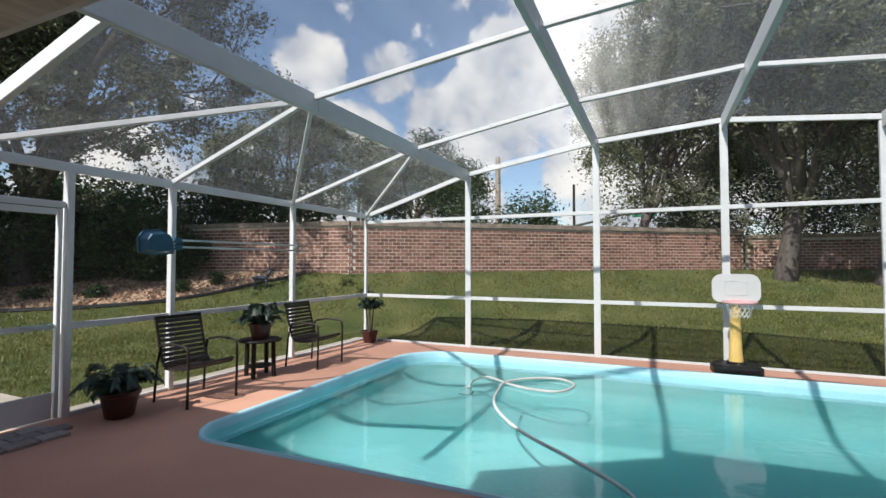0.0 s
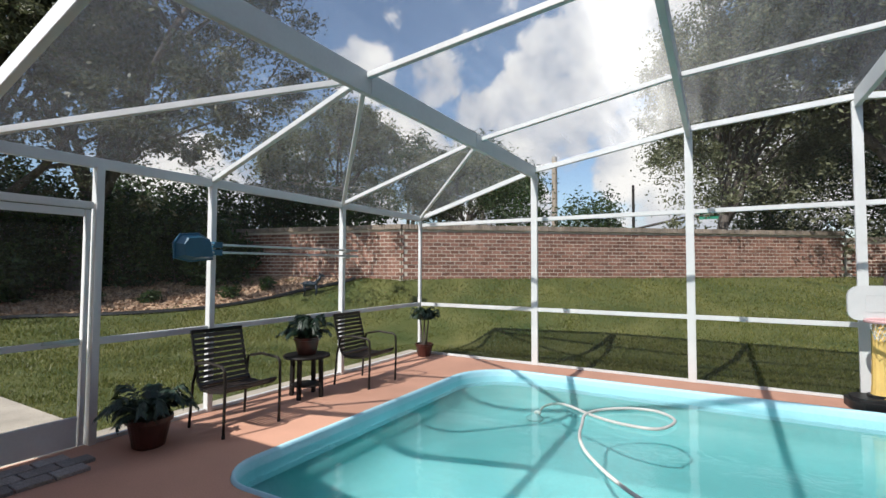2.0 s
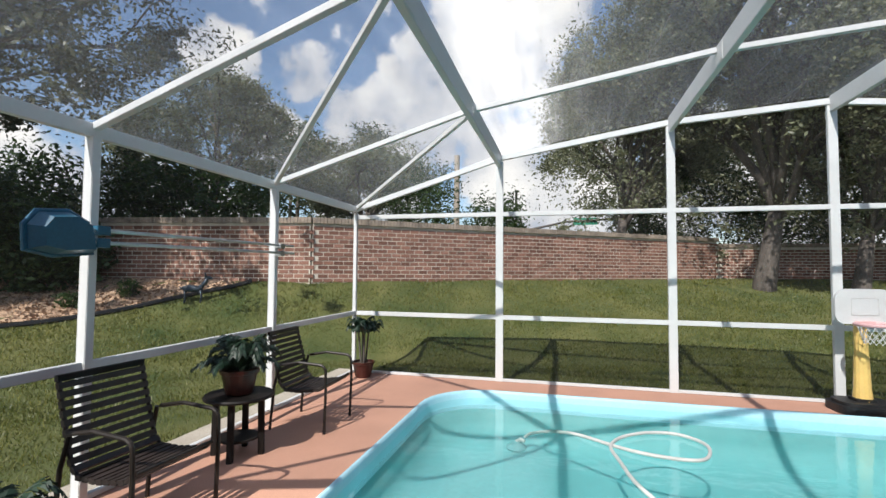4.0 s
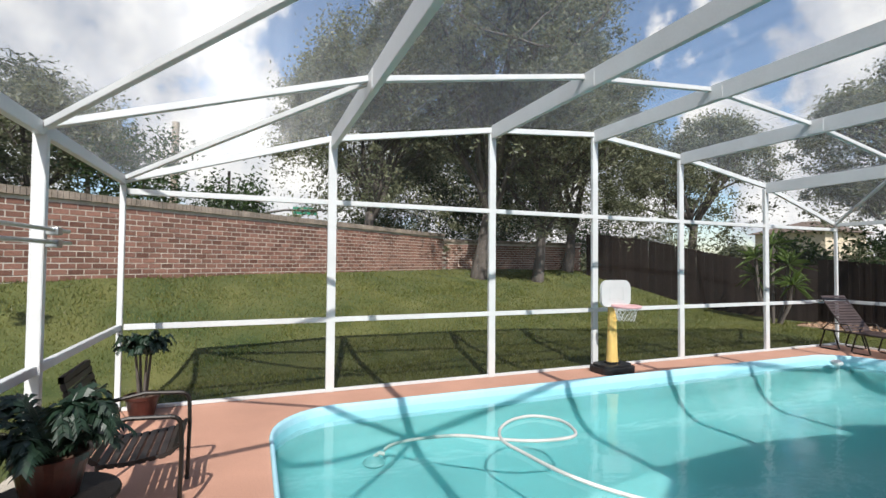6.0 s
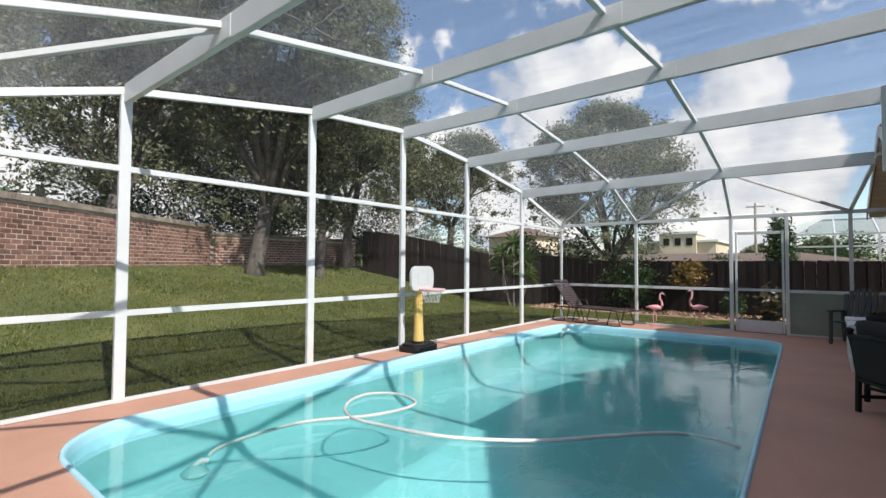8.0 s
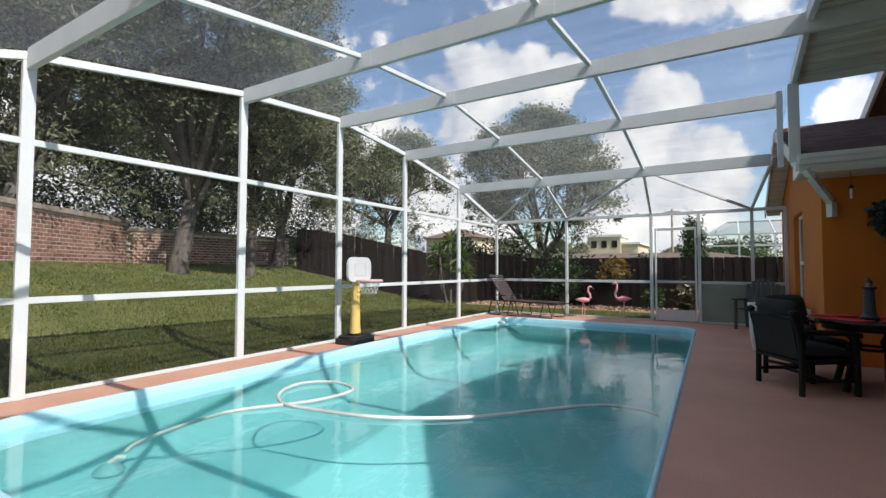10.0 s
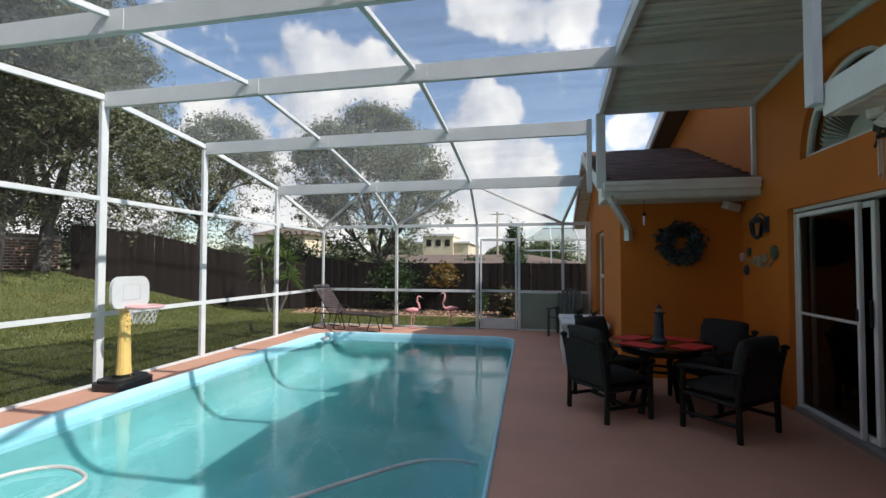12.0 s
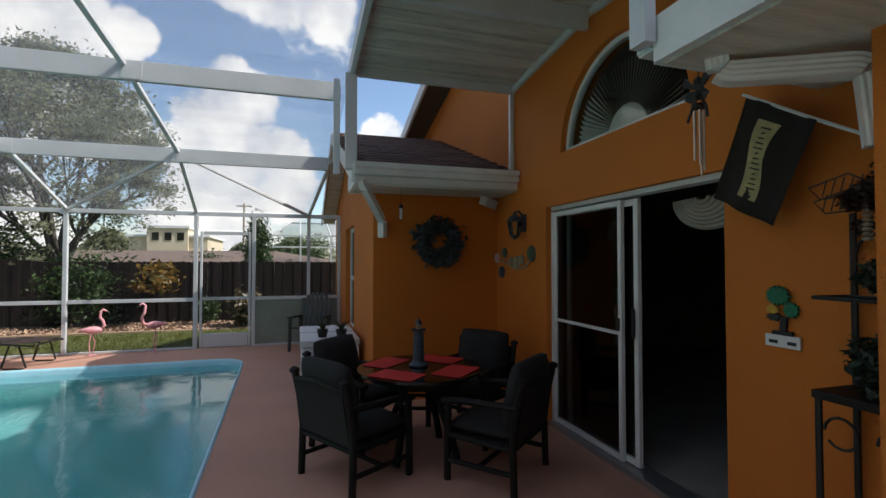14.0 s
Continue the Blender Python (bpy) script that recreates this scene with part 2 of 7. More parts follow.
M = dict(
    alu=material("white aluminium", (0.64, 0.65, 0.65), 0.4, vary=0.05, scale=3, fine=40, bump=0.05),
    deck=material("terracotta deck paint", (0.52, 0.28, 0.195), 0.75, vary=0.10, scale=1.3, fine=90, bump=0.25),
    kerb=material("raw concrete", (0.45, 0.40, 0.33), 0.85, vary=0.15, scale=3, fine=70, bump=0.3),
    coping=material("pale blue pool coping", (0.42, 0.70, 0.80), 0.45, vary=0.07, scale=3, fine=40, bump=0.1),
    basin=material("aqua pool plaster", (0.175, 0.455, 0.47), 0.6, vary=0.07, scale=1.2, fine=25, bump=0.1),
    water=water_material("pool water", (0.84, 0.99, 0.98)),
    orange=material("orange stucco", (0.57, 0.165, 0.016), 0.8, vary=0.07, scale=1.6, fine=120, bump=0.5),
    white=material("white painted wood", (0.74, 0.74, 0.71), 0.5, vary=0.07, scale=4, fine=50, bump=0.1),
    soffit=material("weathered roof panel", (0.64, 0.60, 0.52), 0.5, vary=0.22, scale=2.5, fine=22, bump=0.5, stretch=(6, 0.35, 1)),
    shingle=material("brown shingle", (0.130, 0.074, 0.050), 0.9, vary=0.35, scale=5, fine=140, bump=0.6, piece=True),
    lawn=material("lawn soil and thatch", (0.048, 0.082, 0.014), 0.9, vary=0.28, scale=0.9, fine=45, bump=0.8, color2=(0.125, 0.126, 0.036)),
    grass=leaf_material("grass blade", (0.068, 0.118, 0.020), (0.262, 0.250, 0.068)),
    mulch=material("wood mulch", (0.20, 0.105, 0.065), 0.9, vary=0.4, scale=3, fine=40, bump=0.8, color2=(0.52, 0.36, 0.24), island=True),
    soil=material("dark soil", (0.10, 0.06, 0.04), 0.95, vary=0.3, bump=0.6),
    brick=material("red brick", (0.135, 0.055, 0.036), 0.85, vary=0.25, scale=9, fine=90, bump=0.5, color2=(0.33, 0.165, 0.12), piece=True),
    brick_far=material("red brick field", (0.135, 0.055, 0.036), 0.85, vary=0.25, scale=9, fine=90, bump=0.5, color2=(0.33, 0.165, 0.12), island=True),
    mortar=material("mortar", (0.60, 0.54, 0.46), 0.95, vary=0.15, scale=4, fine=80, bump=0.4),
    cap=material("wall cap brick", (0.27, 0.22, 0.175), 0.9, vary=0.35, scale=4, fine=60, bump=0.4),
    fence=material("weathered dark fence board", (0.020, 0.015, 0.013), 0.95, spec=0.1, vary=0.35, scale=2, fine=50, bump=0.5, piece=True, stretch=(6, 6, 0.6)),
    bark=material("oak bark", (0.10, 0.085, 0.074), 0.95, vary=0.35, scale=2.5, fine=14, bump=1.0, stretch=(3, 3, 0.6)),
    # same oak leaf twice: right crowns' haze and left crowns' dimness put into colour
    leaf=leaf_material("oak leaf", (0.075, 0.095, 0.045), (0.33, 0.34, 0.20), 0.5),
    leafdark=leaf_material("darkened oak leaf", (0.034, 0.048, 0.022), (0.145, 0.150, 0.080)),
    leaf2=leaf_material("hedge leaf", (0.018, 0.045, 0.012), (0.07, 0.12, 0.03)),
    leaf3=leaf_material("croton leaf", (0.07, 0.09, 0.02), (0.30, 0.15, 0.03)),
    drygrass=leaf_material("dry grass blade", (0.10, 0.09, 0.05), (0.24, 0.19, 0.11)),
    leafyucca=leaf_material("yucca leaf", (0.05, 0.11, 0.02), (0.22, 0.30, 0.07)),
    pine=leaf_material("pine needle", (0.035, 0.06, 0.025), (0.10, 0.12, 0.05)),
    bronze=material("dark bronze metal", (0.022, 0.017, 0.014), 0.45, metal=0.3, vary=0.2, bump=0.05),
    strap=material("brown vinyl strap", (0.026, 0.019, 0.017), 0.5, vary=0.2, bump=0.1),
    lstrap=material("taupe vinyl strap", (0.055, 0.036, 0.033), 0.5, vary=0.2, bump=0.1),
    pot=material("red brown glazed pot", (0.055, 0.014, 0.010), 0.35, vary=0.2, scale=8, bump=0.08),
    palm=leaf_material("dark palm leaf", (0.008, 0.024, 0.014), (0.03, 0.06, 0.035), 0.15),
    black=material("black plastic", (0.014, 0.014, 0.015), 0.5, vary=0.2, bump=0.05),
    yellow=material("yellow plastic", (0.76, 0.52, 0.17), 0.4, vary=0.08, bump=0.04),
    plastic=material("white plastic", (0.60, 0.60, 0.60), 0.4, vary=0.04, bump=0.03),
    pink=material("pink paint", (0.78, 0.36, 0.38), 0.45, vary=0.15, bump=0.05),
    rimred=material("faded red plastic", (0.68, 0.40, 0.40), 0.45, vary=0.1, bump=0.04),
    hose=material("ribbed pale hose", (0.56, 0.54, 0.51), 0.5, vary=0.12, bump=0.3),
    blue=material("blue plastic", (0.015, 0.10, 0.17), 0.4, vary=0.12, bump=0.05),
    steel=material("galvanised tube", (0.45, 0.47, 0.48), 0.35, metal=0.8, vary=0.1, bump=0.05),
    cushion=material("charcoal woven cushion", (0.016, 0.0145, 0.0135), 0.9, vary=0.3, scale=14, fine=200, bump=0.4),
    darkwood=material("near-black stained wood", (0.008, 0.006, 0.005), 0.6, spec=0.3, vary=0.3, scale=6, bump=0.15),
    red=material("red placemat", (0.60, 0.025, 0.018), 0.8, vary=0.12, scale=10, fine=250, bump=0.4),
    tabletop=material("dark glass tabletop", (0.012, 0.010, 0.009), 0.12, vary=0.2, bump=0.0),
    room=material("room wall paint", (0.30, 0.27, 0.22), 0.8, vary=0.05),
    carpet=material("grey carpet", (0.30, 0.28, 0.25), 0.95, vary=0.12, scale=3, fine=200, bump=0.5),
    pane=pane_material("window glass", (0.85, 0.9, 0.88)),
    greypane=pane_material("lightly tinted glass", (0.80, 0.83, 0.80)),
    darkpane=pane_material("tinted sliding glass", (0.30, 0.33, 0.33)),
    frost=material("frosted vinyl panel", (0.23, 0.27, 0.22), 0.35, vary=0.12, scale=2, bump=0.03),
    mesh_wall=screen_material("wall mesh", 0.25, (0.05, 0.05, 0.05)),
    mesh_roof=screen_material("roof mesh", 0.38, (0.08, 0.08, 0.083), 0.48),
    beige=material("beige render", (0.62, 0.52, 0.38), 0.85, vary=0.08, scale=0.6, fine=20),
    tile=material("clay tile", (0.155, 0.110, 0.085), 0.85, vary=0.2, scale=3, fine=20, bump=0.4),
    road=material("asphalt", (0.05, 0.05, 0.052), 0.9, vary=0.2, scale=0.6, fine=40, bump=0.4),
    green=material("green sign sheet", (0.02, 0.22, 0.14), 0.4, vary=0.1, bump=0),
    polewood=material("grey utility pole", (0.36, 0.31, 0.25), 0.85, vary=0.2, scale=3, fine=30, bump=0.4),
    teal=material("teal painted wood", (0.008, 0.15, 0.07), 0.6, vary=0.2, bump=0.1),
    ochre=material("yellow painted wood", (0.50, 0.30, 0.03), 0.6, vary=0.2, bump=0.1),
    flagcloth=material("dark flag cloth", (0.050, 0.043, 0.036), 0.9, vary=0.2, scale=5, fine=250, bump=0.3),
    parchment=material("parchment print", (0.42, 0.36, 0.17), 0.9, vary=0.2, scale=20, fine=150, bump=0.1),
    bluegrey=material("blue grey ceramic", (0.035, 0.050, 0.068), 0.5, vary=0.4, scale=30, fine=80, bump=0.2),
    seagreen=material("dull green ceramic", (0.07, 0.10, 0.06), 0.6, vary=0.3, scale=30, bump=0.2),
    shell=material("sand coloured shell", (0.30, 0.24, 0.16), 0.6, vary=0.2, scale=30, bump=0.2),
)


# subsurface stands in for light the water scatters into the shaded floor
soak = M["basin"].node_tree.nodes["Principled BSDF"]
soak.subsurface_method = "BURLEY"
soak.inputs["Subsurface Weight"].default_value = 0.38
soak.inputs["Subsurface Radius"].default_value = (0.3, 1.0, 1.0)
soak.inputs["Subsurface Scale"].default_value = 1.3


# ---- mesh helpers ----
def part(name, bm, mat, parent=None, label="", smooth=False):
    """Links a bmesh as one mesh object, under a thing or a part."""
    me = bpy.data.meshes.new(name)
    bm.to_mesh(me)
    bm.free()
    me.materials.append(mat)
    if smooth:
        me.shade_smooth()
    ob = new(name, me)
    if parent is not None:
        ob.parent = parent
    if label:
        tagged(ob, label)
    return ob


def mesh_part(name, verts, faces, mat, parent=None, label=""):
    me = bpy.data.meshes.new(name)
    me.from_pydata(verts, [], faces)
    me.update()
    me.materials.append(mat)
    ob = new(name, me)
    if parent is not None:
        ob.parent = parent
    if label:
        tagged(ob, label)
    return ob


def thing(name, m, label, category, group="", kind=""):
    ob = new(name)
    ob.matrix_basis = m
    return tagged(ob, label, category, group, kind)


def box(bm, x0, y0, z0, x1, y1, z1, bevel=0.0):
    r = bmesh.ops.create_cube(bm, size=1, matrix=Matrix.LocRotScale(((x0 + x1) / 2, (y0 + y1) / 2, (z0 + z1) / 2), None, (abs(x1 - x0), abs(y1 - y0), abs(z1 - z0))))
    if bevel:
        es = {e for v in r["verts"] for e in v.link_edges}
        bmesh.ops.bevel(bm, geom=list(es), offset=bevel, segments=2, affect="EDGES", profile=0.6)
    return bm


def boxed(x0, y0, z0, x1, y1, z1, bevel=0.0):
    return box(bmesh.new(), x0, y0, z0, x1, y1, z1, bevel)


def bar(bm, p, q, w, h, up=(0, 0, 1), bevel=0.0):
    """A straight bar of section w by h from p to q; h lies along up."""
    p, q = Vector(p), Vector(q)
    d = (q - p).normalized()
    side = d.cross(Vector(up))
    if side.length < 1e-4:
        side = Vector((1, 0, 0))
    side.normalize()
    top = side.cross(d).normalized()
    m = Matrix((side, d, top)).transposed().to_4x4()
    m.translation = (p + q) / 2
    r = bmesh.ops.create_cube(bm, size=1, matrix=m @ Matrix.Diagonal((w, (q - p).length, h, 1)))
    if bevel:
        es = {e for v in r["verts"] for e in v.link_edges}
        bmesh.ops.bevel(bm, geom=list(es), offset=bevel, segments=2, affect="EDGES")
    return bm


def tube(bm, pts, r, n=8, r2=None, closed=False):
    """A round tube along points; r2: radius at its end."""
    pts = [Vector(p) for p in pts]
    rings, last = [], None
    k = len(pts)
    for i, p in enumerate(pts):
        if closed:
            d = pts[(i + 1) % k] - pts[i - 1]
        else:
            d = pts[min(i + 1, k - 1)] - pts[max(i - 1, 0)]
        d.normalize()
        if last is None:
            side = d.orthogonal().normalized()
        else:
            side = (last - d * last.dot(d))
            side = side.normalized() if side.length > 1e-5 else d.orthogonal().normalized()
        last = side
        other = d.cross(side)
        rad = r if r2 is None else r + (r2 - r) * i / max(1, k - 1)
        rings.append([bm.verts.new(p + (side * math.cos(2 * math.pi * j / n) + other * math.sin(2 * math.pi * j / n)) * rad) for j in range(n)])
    for i in range(k if closed else k - 1):
        a, b = rings[i], rings[(i + 1) % k]
        for j in range(n):
            bm.faces.new((a[j], a[(j + 1) % n], b[(j + 1) % n], b[j]))
    if not closed:
        bm.faces.new(rings[0][::-1])
        bm.faces.new(rings[-1])
    return bm


def lathe(bm, prof, n=20, at=(0, 0, 0)):
    """Turns a profile of (radius, height) round z."""
    rings = []
    for r, z in prof:
        rings.append([bm.verts.new((at[0] + max(r, 1e-4) * math.cos(2 * math.pi * j / n), at[1] + max(r, 1e-4) * math.sin(2 * math.pi * j / n), at[2] + z)) for j in range(n)])
    for a, b in zip(rings, rings[1:]):
        for j in range(n):
            bm.faces.new((a[j], a[(j + 1) % n], b[(j + 1) % n], b[j]))
    bm.faces.new(rings[0][::-1])
    bm.faces.new(rings[-1])
    return bm


def slab(bm, outline, z0, z1):
    """A flat slab with the outline given, anticlockwise."""
    a = [bm.verts.new((x, y, z0)) for x, y in outline]
    b = [bm.verts.new((x, y, z1)) for x, y in outline]
    bm.faces.new(a[::-1])
    bm.faces.new(b)
    k = len(outline)
    for i in range(k):
        bm.faces.new((a[i], a[(i + 1) % k], b[(i + 1) % k], b[i]))
    return bm


def rounded(x0, y0, x1, y1, rs, n=10):
    """Outline of a rectangle with a radius for each corner: near left, near right, far right, far left."""
    pts = []
    for (cx, cy, a0), r in zip(((x0, y0, 180), (x1, y0, 270), (x1, y1, 0), (x0, y1, 90)), rs):
        sx, sy = (1 if cx == x0 else -1), (1 if cy == y0 else -1)
        for i in range(n + 1):
            a = radians(a0 + 90 * i / n)
            pts.append((cx + sx * r + r * math.cos(a), cy + sy * r + r * math.sin(a)))
    return pts


def smooth(u):
    u = np.clip(u, 0, 1)
    return u * u * (3 - 2 * u)


# ---- the lie of the land ----
WALL = [(-26.0, 7.2), (-7.15, 10.7), (2.85, 18.55)]         # foot of the brick wall
WALL_B = [(3.05, 18.95), (9.6, 19.2)]
FENCE = [(8.9, 17.8), (12.3, 11.3), (12.3, -8.0)]
X0, X1, Y1 = -4.9, 7.16, 8.05                               # screen walls


def seg_dist(x, y, a, b):
    ax, ay = a
    bx, by = b
    t = np.clip(((x - ax) * (bx - ax) + (y - ay) * (by - ay)) / ((bx - ax) ** 2 + (by - ay) ** 2), 0, 1)
    return np.hypot(x - ax - t * (bx - ax), y - ay - t * (by - ay))


def ground_z(x, y):
    x, y = np.asarray(x, float), np.asarray(y, float)
    dx = np.maximum(np.maximum(X0 - 0.1 - x, x - X1 - 0.1), 0)
    dy = np.maximum(y - Y1 - 0.1, 0)
    d_in = np.hypot(dx, dy)
    d_w = np.minimum.reduce([seg_dist(x, y, WALL[0], WALL[1]), seg_dist(x, y, WALL[1], WALL[2]), seg_dist(x, y, WALL[2], (9.2, 18.6))])
    line = np.where(x < WALL[1][0], WALL[0][1] + (x - WALL[0][0]) * 0.1857, np.where(x < 2.85, WALL[1][1] + (x - WALL[1][0]) * 0.785, 18.6))
    d_w = np.where(y > line, 0, d_w)
    r = d_in / (d_in + d_w + 1e-6)
    u = np.clip((r - 0.30) / 0.70, 0, 1)
    z = 1.36 * u ** 1.25
    fall = smooth((x - 8.0) / 3.0) * smooth((17.0 - y) / 6.0)
    z = z * (1 - fall) - 0.12 * smooth((x - 7.5) / 4)
    z = z * (1 - smooth((y - 24) / 12) * 0.5)
    return z - 0.05


def make_ground():
    gx = np.concatenate([[-900, -400, -180, -90, -50, -36], np.arange(-28, 30.01, 0.5), [36, 50, 90, 180, 400, 900]])
    gy = np.concatenate([[-900, -300, -100, -40, -20], np.arange(-10, 34.01, 0.5), [40, 55, 90, 180, 400, 900]])
    XX, YY = np.meshgrid(gx, gy)
    ZZ = ground_z(XX, YY)
    rng = np.random.default_rng(3)
    ZZ = ZZ + rng.uniform(-0.015, 0.015, ZZ.shape)
    ny, nx = XX.shape
    verts = np.stack([XX.ravel(), YY.ravel(), ZZ.ravel()], 1).tolist()
    faces = []
    for j in range(ny - 1):
        for i in range(nx - 1):
            cx, cy = (gx[i] + gx[i + 1]) / 2, (gy[j] + gy[j + 1]) / 2
            if -4.5 < cx < 6.5 and -2 < cy < 7.5:
                continue
            a = j * nx + i
            faces.append((a, a + 1, a + nx + 1, a + nx))
    g = mesh_part("ground", verts, faces, M["lawn"])
    g.data.shade_smooth()
    tagged(g, "sloping green lawn rising to a brick wall", "lawn", kind="structure")


make_ground()

# ---- deck and pool ----
PX0, PX1, PY0, PY1 = -3.47, 6.02, 3.06, 7.47
R_OUT = (0.42, 0.42, 0.7, 0.75)
OUT = rounded(PX0, PY0, PX1, PY1, R_OUT)
CW = 0.04
INN = rounded(PX0 + CW, PY0 + CW, PX1 - CW, PY1 - CW, tuple(r - CW for r in R_OUT))
WATER = -0.07


WY0 = 0.2


def ring_face(bm, outer, inner, z0, z1):
    k = len(outer)
    a = [bm.verts.new((x, y, z0)) for x, y in outer]
    b = [bm.verts.new((x, y, z1)) for x, y in inner]
    for i in range(k):
        bm.faces.new((a[i], a[(i + 1) % k], b[(i + 1) % k], b[i]))


def askew(bm):
    """The near edge of the pool runs slightly out of line with the far one."""
    for v in bm.verts:
        if v.co.y > PY0 - 0.01:
            v.co.y += 0.03 * (v.co.x + 1.7) * max(0.0, min(1.0, (PY1 - v.co.y) / (PY1 - PY0)))


def make_deck():
    bm = bmesh.new()
    ex0, ex1, ey0, ey1 = X0 - 0.02, X1 + 0.05, WY0, Y1 + 0.03

    def flat(pts):
        bm.faces.new([bm.verts.new((x, y, 0)) for x, y in pts])

    flat(((ex0, ey0), (PX0, ey0), (PX0, ey1), (ex0, ey1)))
    flat(((PX1, ey0), (ex1, ey0), (ex1, ey1), (PX1, ey1)))
    flat(((PX0, ey0), (PX1, ey0), (PX1, PY0), (PX0, PY0)))
    flat(((PX0, PY1), (PX1, PY1), (PX1, ey1), (PX0, ey1)))
    n = len(OUT) // 4
    for i, c in enumerate(((PX0, PY0), (PX1, PY0), (PX1, PY1), (PX0, PY1))):
        arc = OUT[i * n:(i + 1) * n]
        for p, q in zip(arc, arc[1:]):
            flat((c, q, p))
    bmesh.ops.remove_doubles(bm, verts=bm.verts[:], dist=0.0005)
    r = bmesh.ops.extrude_face_region(bm, geom=bm.faces[:])
    for v in [g for g in r["geom"] if isinstance(g, bmesh.types.BMVert)]:
        v.co.z -= 0.14
    bmesh.ops.recalc_face_normals(bm, faces=bm.faces[:])
    askew(bm)
    d = part("floor", bm, M["deck"])
    tagged(d, "terracotta painted concrete pool deck", "pool deck", kind="structure")
    # raw concrete strip outside the left screen
    s = part("pavement", boxed(X0 - 0.34, 1.0, -0.14, X0 - 0.022, Y1 + 0.2, -0.006, 0.006), M["kerb"])
    tagged(s, "pale concrete footing strip beside the screen", "kerb", kind="structure")
    s = part("pavement", boxed(-8.4, 1.2, -0.2, X0 - 0.35, 3.12, -0.004, 0.01), M["kerb"])
    tagged(s, "pale concrete path outside the screen door", "path", kind="structure")


make_deck()


def make_pool():
    p = thing("swimming_pool", pose(0, 0, 0), "rounded rectangular pool with aqua plaster and pale blue rim", "pool", kind="structure")
    bm = bmesh.new()
    lip = rounded(PX0 + 0.010, PY0 + 0.010, PX1 - 0.010, PY1 - 0.010, tuple(r - 0.010 for r in R_OUT))
    ring_face(bm, OUT, lip, -0.02, 0.022)
    mid = rounded(PX0 + CW - 0.01, PY0 + CW - 0.01, PX1 - CW + 0.01, PY1 - CW + 0.01, tuple(r - CW + 0.01 for r in R_OUT))
    ring_face(bm, lip, mid, 0.022, 0.018)
    ring_face(bm, mid, INN, 0.018, -0.012)
    ring_face(bm, INN, INN, -0.012, -0.2)
    bmesh.ops.remove_doubles(bm, verts=bm.verts[:], dist=0.0005)
    bmesh.ops.recalc_face_normals(bm, faces=bm.faces[:])
    askew(bm)
    part("coping", bm, M["coping"], p, "pale blue rounded rim", smooth=True)
    bm = bmesh.new()
    k = len(INN)

    def floor_z(x):
        return -0.54 - 0.16 * float(smooth((x + 1.0) / 5.0))

    foot = rounded(PX0 + CW + 0.45, PY0 + CW + 0.45, PX1 - CW - 0.45, PY1 - CW - 0.45, R_OUT)
    rings = [[bm.verts.new((x, y, -0.2)) for x, y in INN]]
    for i in range(7):
        a = radians(15 * i)
        out, down = 0.10 + 0.90 * (1 - math.cos(a)), math.sin(a)
        rings.append([bm.verts.new((x + out * (fx - x), y + out * (fy - y), -0.24 + (floor_z(x) + 0.24) * down)) for (x, y), (fx, fy) in zip(INN, foot)])
    for r0, r1 in zip(rings, rings[1:]):
        for i in range(k):
            bm.faces.new((r0[i], r0[(i + 1) % k], r1[(i + 1) % k], r1[i]))
    bm.faces.new(rings[-1])
    bmesh.ops.triangulate(bm, faces=[f for f in bm.faces if len(f.verts) > 4])
    bmesh.ops.recalc_face_normals(bm, faces=bm.faces[:])
    bmesh.ops.reverse_faces(bm, faces=bm.faces[:])
    askew(bm)
    part("basin", bm, M["basin"], p, smooth=True)
    bm = bmesh.new()
    bm.faces.new([bm.verts.new((x, y, WATER)) for x, y in rounded(PX0 + CW - 0.004, PY0 + CW - 0.004, PX1 - CW + 0.004, PY1 - CW + 0.004, tuple(r - CW for r in R_OUT))])
    askew(bm)
    w = part("water", bm, M["water"])
    w.visible_shadow = False
    tagged(w, "clear rippled turquoise pool water", "water", kind="structure")


make_pool()

# ---- screen enclosure ----
RIBS = [(-2.75, 3.06), (-0.57, 3.41), (1.19, 3.54), (2.97, 3.36), (5.08, 3.01)]     # x and height of the roof beams
EAVE = 2.40
PUR = (6.06, 4.08)
NEAR = {-2.75: 3.88}          # where the near purlin meets the first beam
RAIL, UPPER = 0.865, 2.28
cage = thing("screen_enclosure", pose(0, 0, 0), "white aluminium pool cage with insect mesh", "pool enclosure", kind="structure")


def member(name, p, q, w, h, up=(0, 0, 1)):
    return part(name, bar(bmesh.new(), p, q, w, h, up, 0.004), M["alu"], cage)


def panel(pts, mat):
    bm = bmesh.new()
    bm.faces.new([bm.verts.new(p) for p in pts])
    part("mesh_panel", bm, M[mat], cage, "stretched grey insect mesh")


def roof_mesh(xa, za, xb, zb):
    """The mesh of one bay of the roof, whose cross threads follow its slope."""
    slope = (zb - za) / (xb - xa)
    key = f"mesh_roof_{xa:.2f}_{xb:.2f}"
    if key not in M:
        M[key] = screen_material("roof mesh", 0.38, (0.08, 0.08, 0.083), 0.48, slope)
    return key


